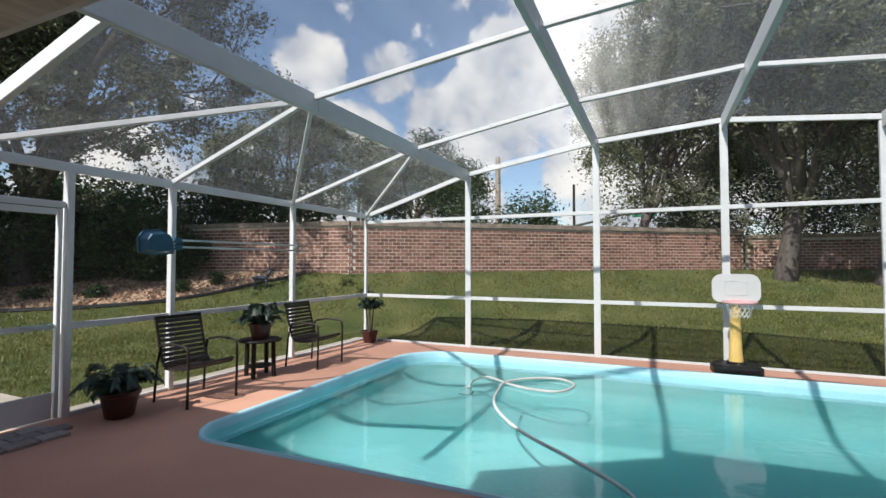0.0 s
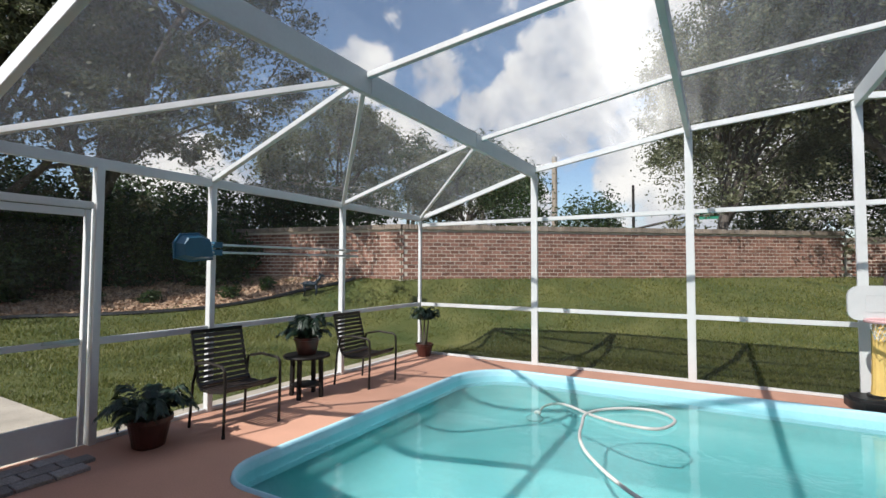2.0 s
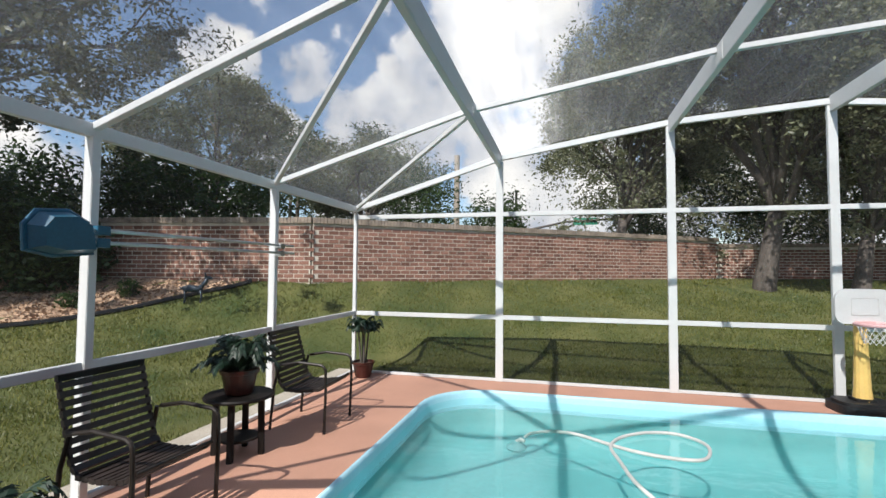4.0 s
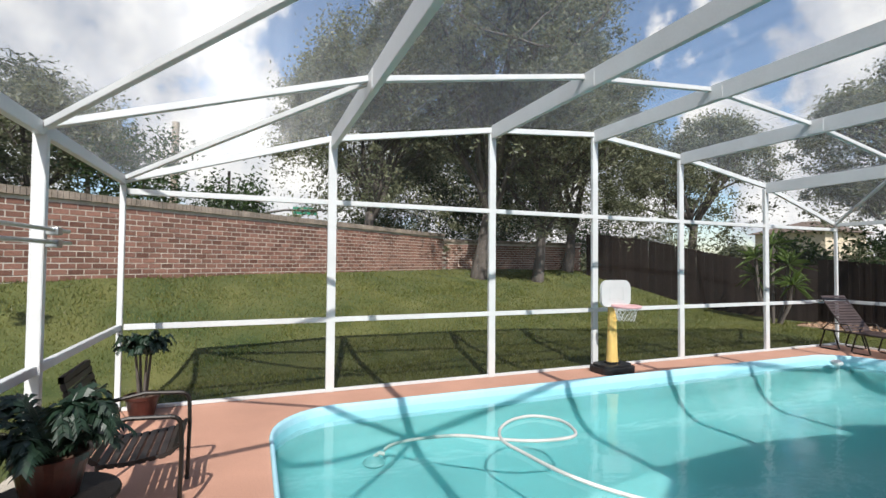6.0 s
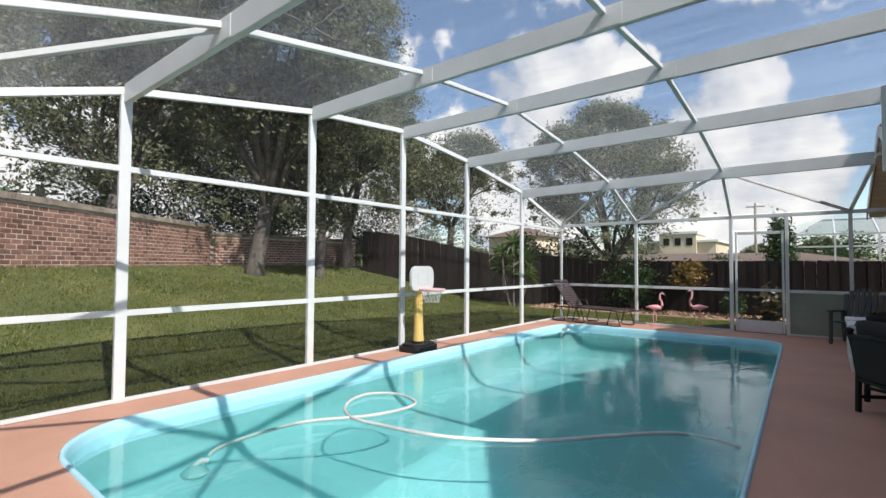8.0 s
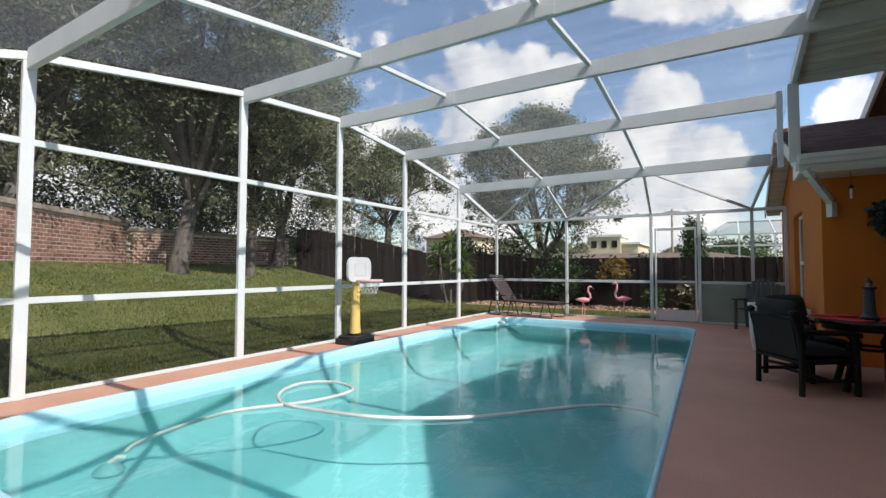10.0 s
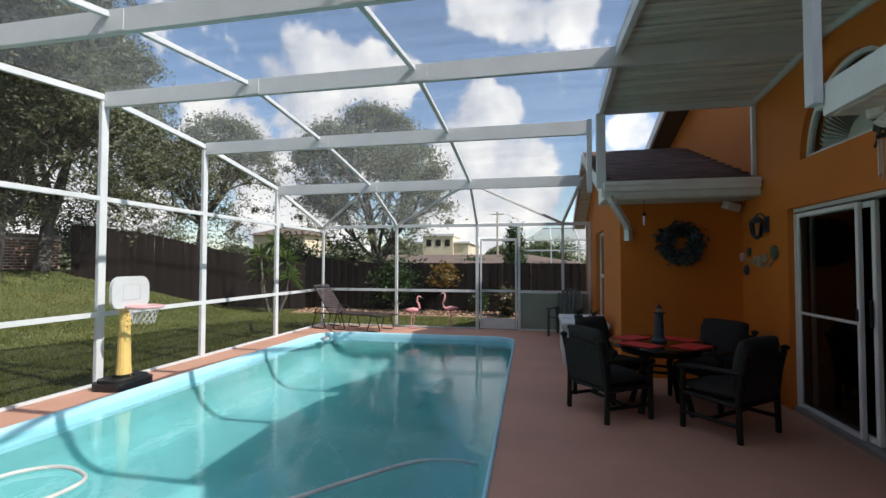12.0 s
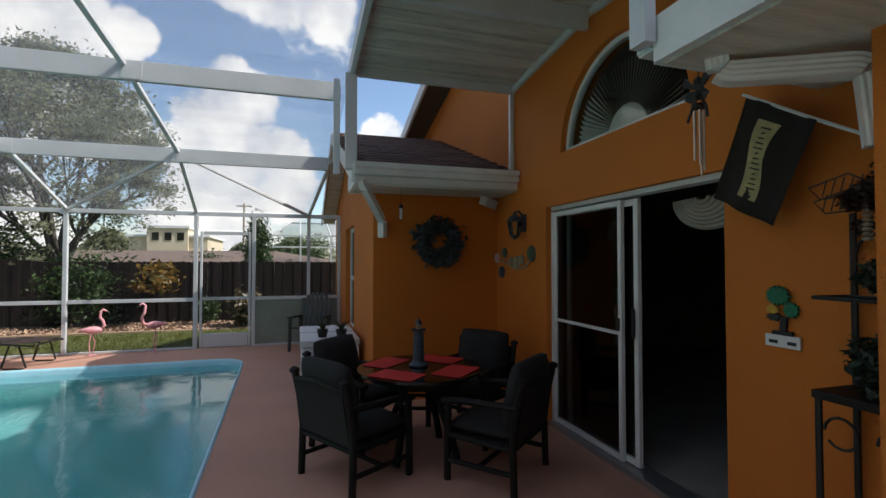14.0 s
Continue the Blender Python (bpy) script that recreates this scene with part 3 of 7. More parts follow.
def make_cage():
    X = (1, 0, 0)
    Y = (0, 1, 0)
    ends = {-2.75: 1.2, -0.57: 0.3, 1.19: 0.3, 2.97: 2.1, 5.08: 2.1}
    prof = [(X0, EAVE), *RIBS, (X1, EAVE - 0.02)]
    # far wall
    for x, z in prof:
        member("post", (x, Y1, 0.0), (x, Y1, z - 0.05), 0.05 if x in (X0, X1) else 0.10, 0.05, Y)
    for (xa, za), (xb, zb) in zip(prof, prof[1:]):
        member("header", (xa, Y1, za), (xb, Y1, zb), 0.05, 0.075)
        for z in (RAIL, UPPER):
            member("rail", (xa + 0.04, Y1, z), (xb - 0.04, Y1, z), 0.045, 0.06)
        member("sill", (xa + 0.04, Y1, 0.02), (xb - 0.04, Y1, 0.02), 0.05, 0.035)
        panel([(xa, Y1 + 0.025, 0), (xb, Y1 + 0.025, 0), (xb, Y1 + 0.025, zb), (xa, Y1 + 0.025, za)], "mesh_wall")
    # beams and purlins
    for x, z in RIBS:
        member("beam", (x, Y1 - 0.03, z - 0.035), (x, ends[x], z - 0.035), 0.055, 0.19)
        for y in PUR:
            member("splice_plate", (x, y - 0.16, z - 0.035), (x, y + 0.02, z - 0.035), 0.062, 0.17)
    for (xa, za), (xb, zb) in zip(RIBS, RIBS[1:]):
        for y in PUR:
            member("purlin", (xa + 0.03, NEAR.get(xa, y) if y == PUR[1] else y, za + 0.02), (xb - 0.03, y, zb + 0.02), 0.05, 0.05)
        for ya, yb in ((Y1, PUR[0]), (PUR[0], PUR[1]), (PUR[1], 2.02)):
            panel([(xa, ya, za + 0.062), (xb, ya, zb + 0.062), (xb, yb, zb + 0.062), (xa, yb, za + 0.062)], roof_mesh(xa, za, xb, zb))
    # hips at both ends
    for xw, ze, (xr, zr), ys in ((X0, EAVE, RIBS[0], (8.05, 6.0, 3.98, 2.0)), (X1, EAVE - 0.02, RIBS[-1], (8.05, 6.16, 4.23, 2.32))):
        yr = (Y1, PUR[0], NEAR.get(xr, PUR[1]), 2.05)
        for i in range(1, 4):
            big = i == 3 and xw < 0
            member("purlin", (xw, ys[i], ze + 0.02), (xr, yr[i], zr + 0.02), 0.05, 0.12 if big else 0.05)
            w, r = (ys[i - 1], yr[i]) if i < 3 else (ys[i], yr[i - 1])
            member("brace", (xw, w, ze + 0.01), (xr, r, zr), 0.04, 0.05)
            panel([(xw, ys[i - 1], ze + 0.05), (xw, ys[i], ze + 0.05), (xr, yr[i], zr + 0.06), (xr, yr[i - 1], zr + 0.06)], roof_mesh(xw, ze, xr, zr))
    # left wall with its door
    for y, w in ((6.0, 0.075), (3.98, 0.075), (2.91, 0.09), (1.90, 0.06)):
        member("post", (X0, y, 0), (X0, y, EAVE - 0.03), w, 0.06, Y)
    member("header", (X0, Y1, EAVE), (X0, 0.75, EAVE), 0.05, 0.09)
    for ya, yb in ((Y1, 6.0), (6.0, 3.98), (3.98, 2.91)):
        member("rail", (X0, ya - 0.03, RAIL), (X0, yb + 0.03, RAIL), 0.045, 0.06)
        member("sill", (X0, ya - 0.03, 0.02), (X0, yb + 0.03, 0.02), 0.05, 0.035)
        panel([(X0 - 0.025, ya, 0), (X0 - 0.025, yb, 0), (X0 - 0.025, yb, EAVE), (X0 - 0.025, ya, EAVE)], "mesh_wall")
    member("rail", (X0, 2.87, 2.03), (X0, 1.9, 2.03), 0.05, 0.06)
    panel([(X0 - 0.025, 2.9, 2.06), (X0 - 0.025, 0.75, 2.06), (X0 - 0.025, 0.75, EAVE), (X0 - 0.025, 2.9, EAVE)], "mesh_wall")
    panel([(X0 - 0.025, 1.9, 0), (X0 - 0.025, 0.75, 0), (X0 - 0.025, 0.75, EAVE), (X0 - 0.025, 1.9, EAVE)], "mesh_wall")
    # end wall
    for y, w in ((6.16, 0.07), (4.23, 0.10), (3.28, 0.07), (2.32, 0.05), (1.76, 0.04)):
        member("post", (X1, y, 0), (X1, y, EAVE - 0.05), w, 0.06, Y)
    member("header", (X1, Y1, EAVE - 0.02), (X1, 1.74, EAVE - 0.02), 0.05, 0.07)
    for ya, yb in ((Y1, 6.16), (6.16, 4.23), (3.28, 2.32), (2.32, 1.76)):
        member("rail", (X1, ya - 0.03, RAIL), (X1, yb + 0.03, RAIL), 0.045, 0.06)
        member("sill", (X1, ya - 0.03, 0.02), (X1, yb + 0.03, 0.02), 0.05, 0.035)
        panel([(X1 + 0.025, ya, 0), (X1 + 0.025, yb, 0), (X1 + 0.025, yb, EAVE), (X1 + 0.025, ya, EAVE)], "mesh_wall")
        if ya < 4:
            bm = boxed(X1 - 0.006, yb + 0.03, 0.04, X1 + 0.006, ya - 0.035, RAIL - 0.03)
            part("kick_panel", bm, M["frost"], cage, "frosted vinyl lower panel")
    panel([(X1 + 0.025, 4.2, 2.1), (X1 + 0.025, 3.3, 2.1), (X1 + 0.025, 3.3, EAVE), (X1 + 0.025, 4.2, EAVE)], "mesh_wall")


make_cage()


def screen_door(name, x, ya, yb, top, label):
    """A mesh door in the plane x, between ya and yb."""
    d = thing(name, pose(x, 0, 0), label, "screen door", kind="structure")
    w = 0.055
    for y in (ya + w / 2, yb - w / 2):
        part("stile", bar(bmesh.new(), (0, y, 0.02), (0, y, top), w, 0.035, (0, 1, 0), 0.003), M["alu"], d)
    for z, h in ((top - 0.03, 0.06), (RAIL + 0.01, 0.05), (0.24, 0.04)):
        part("door_rail", bar(bmesh.new(), (0, ya + w, z), (0, yb - w, z), 0.033, h, (0, 0, 1), 0.003), M["alu"], d)
    part("kick_plate", boxed(-0.008, ya + w, 0.02, 0.008, yb - w, 0.22), M["alu"], d, "white metal kick plate")
    bm = bmesh.new()
    bm.faces.new([bm.verts.new(q) for q in ((0.004, ya + w, 0.22), (0.004, yb - w, 0.22), (0.004, yb - w, top), (0.004, ya + w, top))])
    part("mesh_panel", bm, M["mesh_wall"], d)
    s = 1 if x < 0 else -1
    bm = bmesh.new()
    yh = yb - 0.09 if x < 0 else yb - 0.06
    bar(bm, (s * 0.02, yh, RAIL + 0.03), (s * 0.05, yh, RAIL + 0.03), 0.02, 0.02)
    bar(bm, (s * 0.05, yh + 0.01, RAIL + 0.03), (s * 0.05, yh - 0.24, RAIL + 0.03), 0.022, 0.03, (0, 0, 1), 0.004)
    part("door_handle", bm, M["steel"], d, "brushed push bar handle")
    return d


screen_door("door_1", X0, 1.94, 2.86, 1.99, "white framed screen door with grey kick plate")
screen_door("door_2", X1, 3.32, 4.17, 2.07, "white framed screen door in the end screen")

# ---- house ----
WY = 0.26           # front of the door wall
RX, RY = 3.08, 1.73  # corner of the right wing
LX, LY = -1.0, 0.70  # corner of the left wing
SLOPE = 0.46


def gable(x):
    """Height of the main roof over the door wall: long slope to the wing; the clipped ridge and short steep slope to
    the path are unseen, shaped for their shadow on the pool.
    """
    if x < -0.9:
        return 5.0 - 0.95 * (-0.9 - x)
    return min(5.0, 5.45 - 0.29 * abs(x - 1.07))


def make_house():
    # door wall with the sliding door and the arched window cut through it
    bm = bmesh.new()
    t = 0.2
    DX0, DX1, DZ = -0.03, 1.93, 2.06
    AX, AR, AZ = 0.93, 0.735, 2.52
    arch = [(AX + AR * math.cos(radians(a)), AZ + AR * math.sin(radians(a))) for a in range(0, 181, 6)]
    z_of = gable
    lo, hi = LX - 0.2, 7.6

    def quad(x0, z0, x1, z1, x2, z2, x3, z3):
        vs = [bm.verts.new((x, WY, z)) for x, z in ((x0, z0), (x1, z1), (x2, z2), (x3, z3))]
        bm.faces.new(vs)

    quad(lo, 0, DX0, 0, DX0, AZ, lo, AZ)
    quad(DX1, 0, hi, 0, hi, AZ, DX1, AZ)
    quad(DX0, DZ, DX1, DZ, DX1, AZ, DX0, AZ)
    quad(lo, AZ, AX - AR, AZ, AX - AR, z_of(AX - AR), lo, z_of(lo))
    quad(AX + AR, AZ, hi, AZ, hi, z_of(hi), AX + AR, z_of(AX + AR))
    for (xa, za), (xb, zb) in zip(arch, arch[1:]):
        quad(xb, zb, xa, za, xa, z_of(xa), xb, z_of(xb))
    bmesh.ops.remove_doubles(bm, verts=bm.verts[:], dist=0.0005)
    r = bmesh.ops.extrude_face_region(bm, geom=bm.faces[:])
    for v in [g for g in r["geom"] if isinstance(g, bmesh.types.BMVert)]:
        v.co.y -= t
    bmesh.ops.recalc_face_normals(bm, faces=bm.faces[:])
    w = part("wall_south", bm, M["orange"])
    tagged(w, "orange stucco gable wall with sliding door", "house wall", kind="structure")
    # right wing: side wall and the long wall with its window
    w = part("wall_wing_side", boxed(RX, WY, 0, RX + 0.18, RY - 0.18, 2.32), M["orange"])
    tagged(w, "orange stucco side wall of the wing", "house wall", kind="structure")
    bm = bmesh.new()
    WX0, WX1, WZ0, WZ1 = 4.9, 6.1, 0.45, 2.08
    box(bm, RX, RY - 0.18, 0, WX0, RY, 2.32)
    box(bm, WX1, RY - 0.18, 0, 8.3, RY, 2.32)
    box(bm, WX0, RY - 0.18, 0, WX1, RY, WZ0)
    box(bm, WX0, RY - 0.18, WZ1, WX1, RY, 2.32)
    f1 = [bm.verts.new((x, RY, z)) for x, z in ((RX, 2.32), (8.3, 2.32), (8.3, 2.45), (5.6, 3.42), (RX, 2.52))]
    f2 = [bm.verts.new((x, RY - 0.18, z)) for x, z in ((RX, 2.32), (8.3, 2.32), (8.3, 2.45), (5.6, 3.42), (RX, 2.52))]
    bm.faces.new(f1[::-1])
    bm.faces.new(f2)
    for i in range(5):
        bm.faces.new((f1[i], f1[(i + 1) % 5], f2[(i + 1) % 5], f2[i]))
    w = part("wall_wing_front", bm, M["orange"])
    tagged(w, "orange stucco wing wall with a tall window", "house wall", kind="structure")
    win = thing("window_1", pose(0, 0, 0), "white framed sash window in orange stucco", "window", kind="structure")
    fy = RY - 0.10
    for p, q in (((WX0 + 0.03, fy, WZ0), (WX0 + 0.03, fy, WZ1)), ((WX1 - 0.03, fy, WZ0), (WX1 - 0.03, fy, WZ1))):
        part("window_frame", bar(bmesh.new(), p, q, 0.06, 0.05, (0, 1, 0)), M["white"], win)
    for z in (WZ0 + 0.03, (WZ0 + WZ1) / 2, WZ1 - 0.03):
        part("window_frame", bar(bmesh.new(), (WX0 + 0.06, fy, z), (WX1 - 0.06, fy, z), 0.05, 0.06), M["white"], win)
    part("pane", boxed(WX0 + 0.06, fy - 0.004, WZ0 + 0.06, WX1 - 0.06, fy + 0.004, WZ1 - 0.06), M["darkpane"], win)
    part("window_sill", boxed(WX0, RY - 0.1, WZ0 - 0.002, WX1, RY + 0.03, WZ0 + 0.03, 0.005), M["orange"], win)
    # left wing
    w = part("wall_left_wing", boxed(LX - 0.18, WY, 0, LX, LY, 2.34), M["orange"])
    tagged(w, "orange stucco side wall of the near wing", "house wall", kind="structure")
    w = part("wall_left_front", boxed(-5.2, LY - 0.18, 0, LX - 0.18, LY, 2.34), M["orange"])
    tagged(w, "orange stucco front wall of the near wing", "house wall", kind="structure")
    # closed room behind the sliding door
    w = part("wall_room", box(box(box(box(bmesh.new(), LX - 0.4, -5.2, 0, LX - 0.2, WY - t, 4.2), 4.4, -5.2, 0, 4.6, WY - t, 4.2), LX - 0.2, -5.2, 0, 4.4, -5.0, 4.2), -0.6, -2.9, 0, 0.2, -2.8, 2.4), M["room"])
    tagged(w, "dim beige living room walls", "interior wall", kind="structure")
    w = part("ceiling_room", boxed(LX - 0.4, -5.2, 4.2, 4.6, WY - t, 4.3), M["room"])
    tagged(w, "room ceiling", "ceiling", kind="structure")
    w = part("floor_room", boxed(LX - 0.4, -5.2, -0.1, 4.6, WY - t, 0.03), M["carpet"])
    tagged(w, "grey carpeted living room floor", "carpet floor", kind="structure")
    w = part("floor_sill", boxed(DX0, WY - t, -0.1, DX1, WY - 0.02, 0.045, 0.006), M["steel"])
    tagged(w, "metal sliding door track", "threshold", kind="structure")
    return DX0, DX1, DZ, AX, AR, AZ


DX0, DX1, DZ, AX, AR, AZ = make_house()


def sheet(name, x0, x1, z0, z1, y, mat, parent):
    bm = bmesh.new()
    bm.faces.new([bm.verts.new(q) for q in ((x0, y, z0), (x0, y, z1), (x1, y, z1), (x1, y, z0))])
    return part(name, bm, M[mat], parent)


def make_slider():
    d = thing("door_3", pose(0, 0, 0), "white framed sliding glass door standing half open", "sliding door", kind="structure")
    y0 = WY - 0.10

    def rect(y, x0, x1, z0, z1, w, name):
        for x in (x0 + w / 2, x1 - w / 2):
            part(name, bar(bmesh.new(), (x, y, z0), (x, y, z1), w, 0.035, (0, 1, 0), 0.003), M["white"], d)
        for z in (z0 + w / 2, z1 - w / 2):
            part(name, bar(bmesh.new(), (x0 + w, y, z), (x1 - w, y, z), 0.035, w, (0, 0, 1), 0.003), M["white"], d)

    part("door_frame", boxed(DX0, y0 - 0.06, DZ - 0.035, DX1, y0 + 0.045, DZ), M["white"], d)
    part("door_frame", boxed(DX1 - 0.03, y0 - 0.06, 0.045, DX1, y0 + 0.045, DZ - 0.05), M["white"], d)
    rect(y0 + 0.02, 0.93, DX1 - 0.032, 0.05, DZ - 0.052, 0.040, "panel_frame")
    rect(y0 - 0.025, 0.80, 1.75, 0.05, DZ - 0.052, 0.048, "panel_frame")
    part("door_rail", bar(bmesh.new(), (0.985, y0 + 0.02, 1.0), (1.87, y0 + 0.02, 1.0), 0.03, 0.024), M["white"], d)
    sheet("pane", 0.985, 1.87, 0.1, DZ - 0.1, y0 + 0.02, "darkpane", d)
    sheet("pane", 0.86, 1.69, 0.1, DZ - 0.1, y0 - 0.025, "darkpane", d)
    bm = bmesh.new()
    bar(bm, (0.83, y0 + 0.012, 0.98), (0.83, y0 + 0.012, 1.2), 0.025, 0.02, (0, 1, 0), 0.004)
    part("door_handle", bm, M["black"], d, "black pull handle")
    bm = bmesh.new()
    bar(bm, (0.955, y0 + 0.045, 1.02), (0.955, y0 + 0.045, 1.12), 0.02, 0.015, (0, 1, 0), 0.003)
    part("latch", bm, M["black"], d)


make_slider()


def make_arch_window():
    d = thing("window_2", pose(AX, WY - 0.08, AZ), "half-round window with a pleated fan blind", "arched window", kind="structure")
    bm = bmesh.new()
    bar(bm, (-AR, 0, 0.02), (AR, 0, 0.02), 0.05, 0.04)
    pts = [((AR - 0.02) * math.cos(radians(a)), 0, (AR - 0.02) * math.sin(radians(a))) for a in range(0, 181, 6)]
    for p, q in zip(pts, pts[1:]):
        bar(bm, p, q, 0.05, 0.04, (Vector(p) + Vector(q)).normalized())
    part("window_frame", bm, M["white"], d)
    bm = bmesh.new()
    vs = [bm.verts.new((AR * 0.97 * math.cos(radians(a)), 0.0, AR * 0.97 * math.sin(radians(a)))) for a in range(0, 181, 6)]
    bm.faces.new(vs[::-1])
    part("pane", bm, M["greypane"], d)
    # pleats
    bm = bmesh.new()
    n = 44
    for i in range(n):
        a0, a1 = math.pi * i / n, math.pi * (i + 0.93) / n
        rim = [AR - 0.10 - 0.06 * (a > 1.2) for a in (a0, a1)]
        q = ((0.22, a0, -0.065), (0.22, a1, -0.045), (rim[1], a1, -0.035), (rim[0], a0, -0.075))
        bm.faces.new([bm.verts.new((r * math.cos(a), dy, r * math.sin(a))) for r, a, dy in q])
    part("blind", bm, M["white"], d, "pleated white fan blind")
    bm = bmesh.new()
    vs = [bm.verts.new((0.225 * math.cos(math.pi * i / 20), -0.045, 0.225 * math.sin(math.pi * i / 20))) for i in range(21)]
    f = bm.faces.new(vs)
    r = bmesh.ops.extrude_face_region(bm, geom=[f])
    for v in [g for g in r["geom"] if isinstance(g, bmesh.types.BMVert)]:
        v.co.y -= 0.02
    part("blind_hub", bm, M["white"], d)


make_arch_window()


def make_roofs():
    # patio roof of flat panels that follow the ribs
    def rz(x):
        return float(np.interp(x, [r[0] for r in RIBS], [r[1] for r in RIBS])) + 0.07

    patio = thing("patio_roof", pose(0, 0, 0), "weathered white panel roof over the patio", "patio roof", kind="structure")
    xs = np.linspace(-0.60, 2.60, 23)
    for i, (xa, xb) in enumerate(zip(xs, xs[1:])):
        bm = bmesh.new()
        za, zb = rz(xa), rz(xb)
        bar(bm, (xa + 0.003, (WY + 2.0) / 2, za), (xb - 0.003, (WY + 2.0) / 2, zb), 2.0 - WY, 0.04)
        part("roof_panel", bm, M["soffit"], patio)
        bm = bmesh.new()
        bar(bm, (xb, WY + 0.01, zb - 0.022), (xb, 1.99, zb - 0.022), 0.02, 0.014)
        part("seam", bm, M["soffit"], patio)
    for (xa, xb) in ((-0.60, 1.19), (1.19, 2.6)):
        part("fascia", bar(bmesh.new(), (xa, 2.02, rz(xa) - 0.03), (xb, 2.02, rz(xb) - 0.03), 0.05, 0.14), M["alu"], patio)
        part("wall_trim", bar(bmesh.new(), (xa, WY + 0.02, rz(xa) - 0.05), (xb, WY + 0.02, rz(xb) - 0.05), 0.035, 0.06), M["alu"], patio)
    part("fascia", bar(bmesh.new(), (2.61, WY, rz(2.6) - 0.03), (2.61, 2.045, rz(2.6) - 0.03), 0.05, 0.12), M["alu"], patio)
    part("post", bar(bmesh.new(), (2.57, 2.03, 2.44), (2.57, 2.03, rz(2.56) - 0.09), 0.07, 0.11, (0, 1, 0), 0.004), M["alu"], patio)
    part("post", bar(bmesh.new(), (2.66, 2.16, 2.40), (2.66, 2.16, rz(2.66) - 0.12), 0.06, 0.06, (0, 1, 0), 0.004), M["alu"], patio)
    part("gusset_plate", bar(bmesh.new(), (2.97, 2.12, 3.22), (2.66, 2.14, 3.02), 0.02, 0.16), M["alu"], patio)
    part("post", bar(bmesh.new(), (2.62, WY + 0.03, 2.5), (2.62, WY + 0.03, rz(2.6) - 0.1), 0.045, 0.045, (0, 1, 0)), M["alu"], patio)
    part("post", bar(bmesh.new(), (-0.53, 1.22, 2.40), (-0.53, 1.22, rz(-0.5) - 0.02), 0.09, 0.05, (0, 1, 0)), M["alu"], patio)
    # main gable roof above the door wall
    main = thing("roof_main", pose(0, 0, 0), "brown shingle gable roof of the house", "roof", kind="structure")
    for xa, xb in ((-2.3, -0.9), (-0.9, 2.62), (2.62, 8.4)):
        bm = bmesh.new()
        front = 0.60 if xb > 3 else 0.29
        bar(bm, (xa, (front - 6.6) / 2, gable(xa) + 0.12), (xb, (front - 6.6) / 2, gable(xb) + 0.12), front + 6.6, 0.10)
        part("roof_plane", bm, M["shingle"], main)
        part("rake_board", bar(bmesh.new(), (xa, front + 0.02, gable(xa) + 0.06), (xb, front + 0.02, gable(xb) + 0.06), 0.04, 0.2), M["white"], main)
    # hipped wing roofs
    def wing(name, ex, ey, sx, run_x, z0, label):
        """Eaves at ex and ey; sx: the way in which the wing lies."""
        ob = thing(name, pose(0, 0, 0), label, "roof", kind="structure")
        depth = ey - WY + 0.4
        ax, ay = ex + sx * depth, ey - depth
        top = z0 + SLOPE * depth
        fx = ex + sx * run_x
        bm = bmesh.new()
        v = [bm.verts.new(p) for p in ((ex, ey, z0), (fx, ey, z0), (fx, ay, top), (ax, ay, top), (ex, ay, z0))]
        bm.faces.new((v[0], v[1], v[2], v[3]))
        bm.faces.new((v[0], v[3], v[4]))
        bmesh.ops.solidify(bm, geom=bm.faces[:], thickness=0.04)
        part("roof_plane", bm, M["shingle"], ob)
        part("soffit", boxed(min(ex, fx) + 0.02, WY, z0 - 0.20, max(ex, fx) - 0.02, ey - 0.02, z0 - 0.17), M["soffit"], ob)
        part("fascia", bar(bmesh.new(), (ex, ey, z0 - 0.10), (fx, ey, z0 - 0.10), 0.03, 0.18), M["white"], ob)
        part("fascia", bar(bmesh.new(), (ex, ey, z0 - 0.10), (ex, WY, z0 - 0.10), 0.03, 0.18), M["white"], ob)
        bm = bmesh.new()
        g = -sx * 0.06
        for dz, w in ((-0.04, 0.13), (-0.10, 0.10)):
            bar(bm, (ex + g, ey + 0.01, z0 + dz), (ex + g, WY + 0.02, z0 + dz), w, 0.06, bevel=0.01)
        part("gutter", bm, M["white"], ob, "white metal gutter")

    # gabled wing: ridge runs away from the pool
    ob = thing("roof_wing", pose(0, 0, 0), "brown shingle gable roof with white gutter over the wing", "roof", kind="structure")
    x0, xr, x1, z0, zr, ya, yb = 2.55, 5.60, 8.65, 2.50, 3.60, 2.0, -1.0
    for xa, xb in ((x0, xr), (x1, xr)):
        part("roof_plane", bar(bmesh.new(), (xa, (ya + yb) / 2, z0 - 0.03), (xb, (ya + yb) / 2, zr - 0.03), ya - yb, 0.05), M["shingle"], ob)
        part("rake_board", bar(bmesh.new(), (xa, ya + 0.012, z0 - 0.10), (xb, ya + 0.012, zr - 0.10), 0.022, 0.17), M["white"], ob)
        part("soffit", bar(bmesh.new(), (xa + (0.06 if xa < xr else -0.06), ya - 0.14, z0 - 0.13), (xb, ya - 0.14, zr - 0.15), 0.25, 0.02), M["soffit"], ob)
    part("soffit", boxed(x0 + 0.02, WY, z0 - 0.21, RX + 0.1, ya - 0.02, z0 - 0.18), M["soffit"], ob)
    part("fascia", bar(bmesh.new(), (x0, ya, z0 - 0.10), (x0, WY, z0 - 0.10), 0.03, 0.18), M["white"], ob)
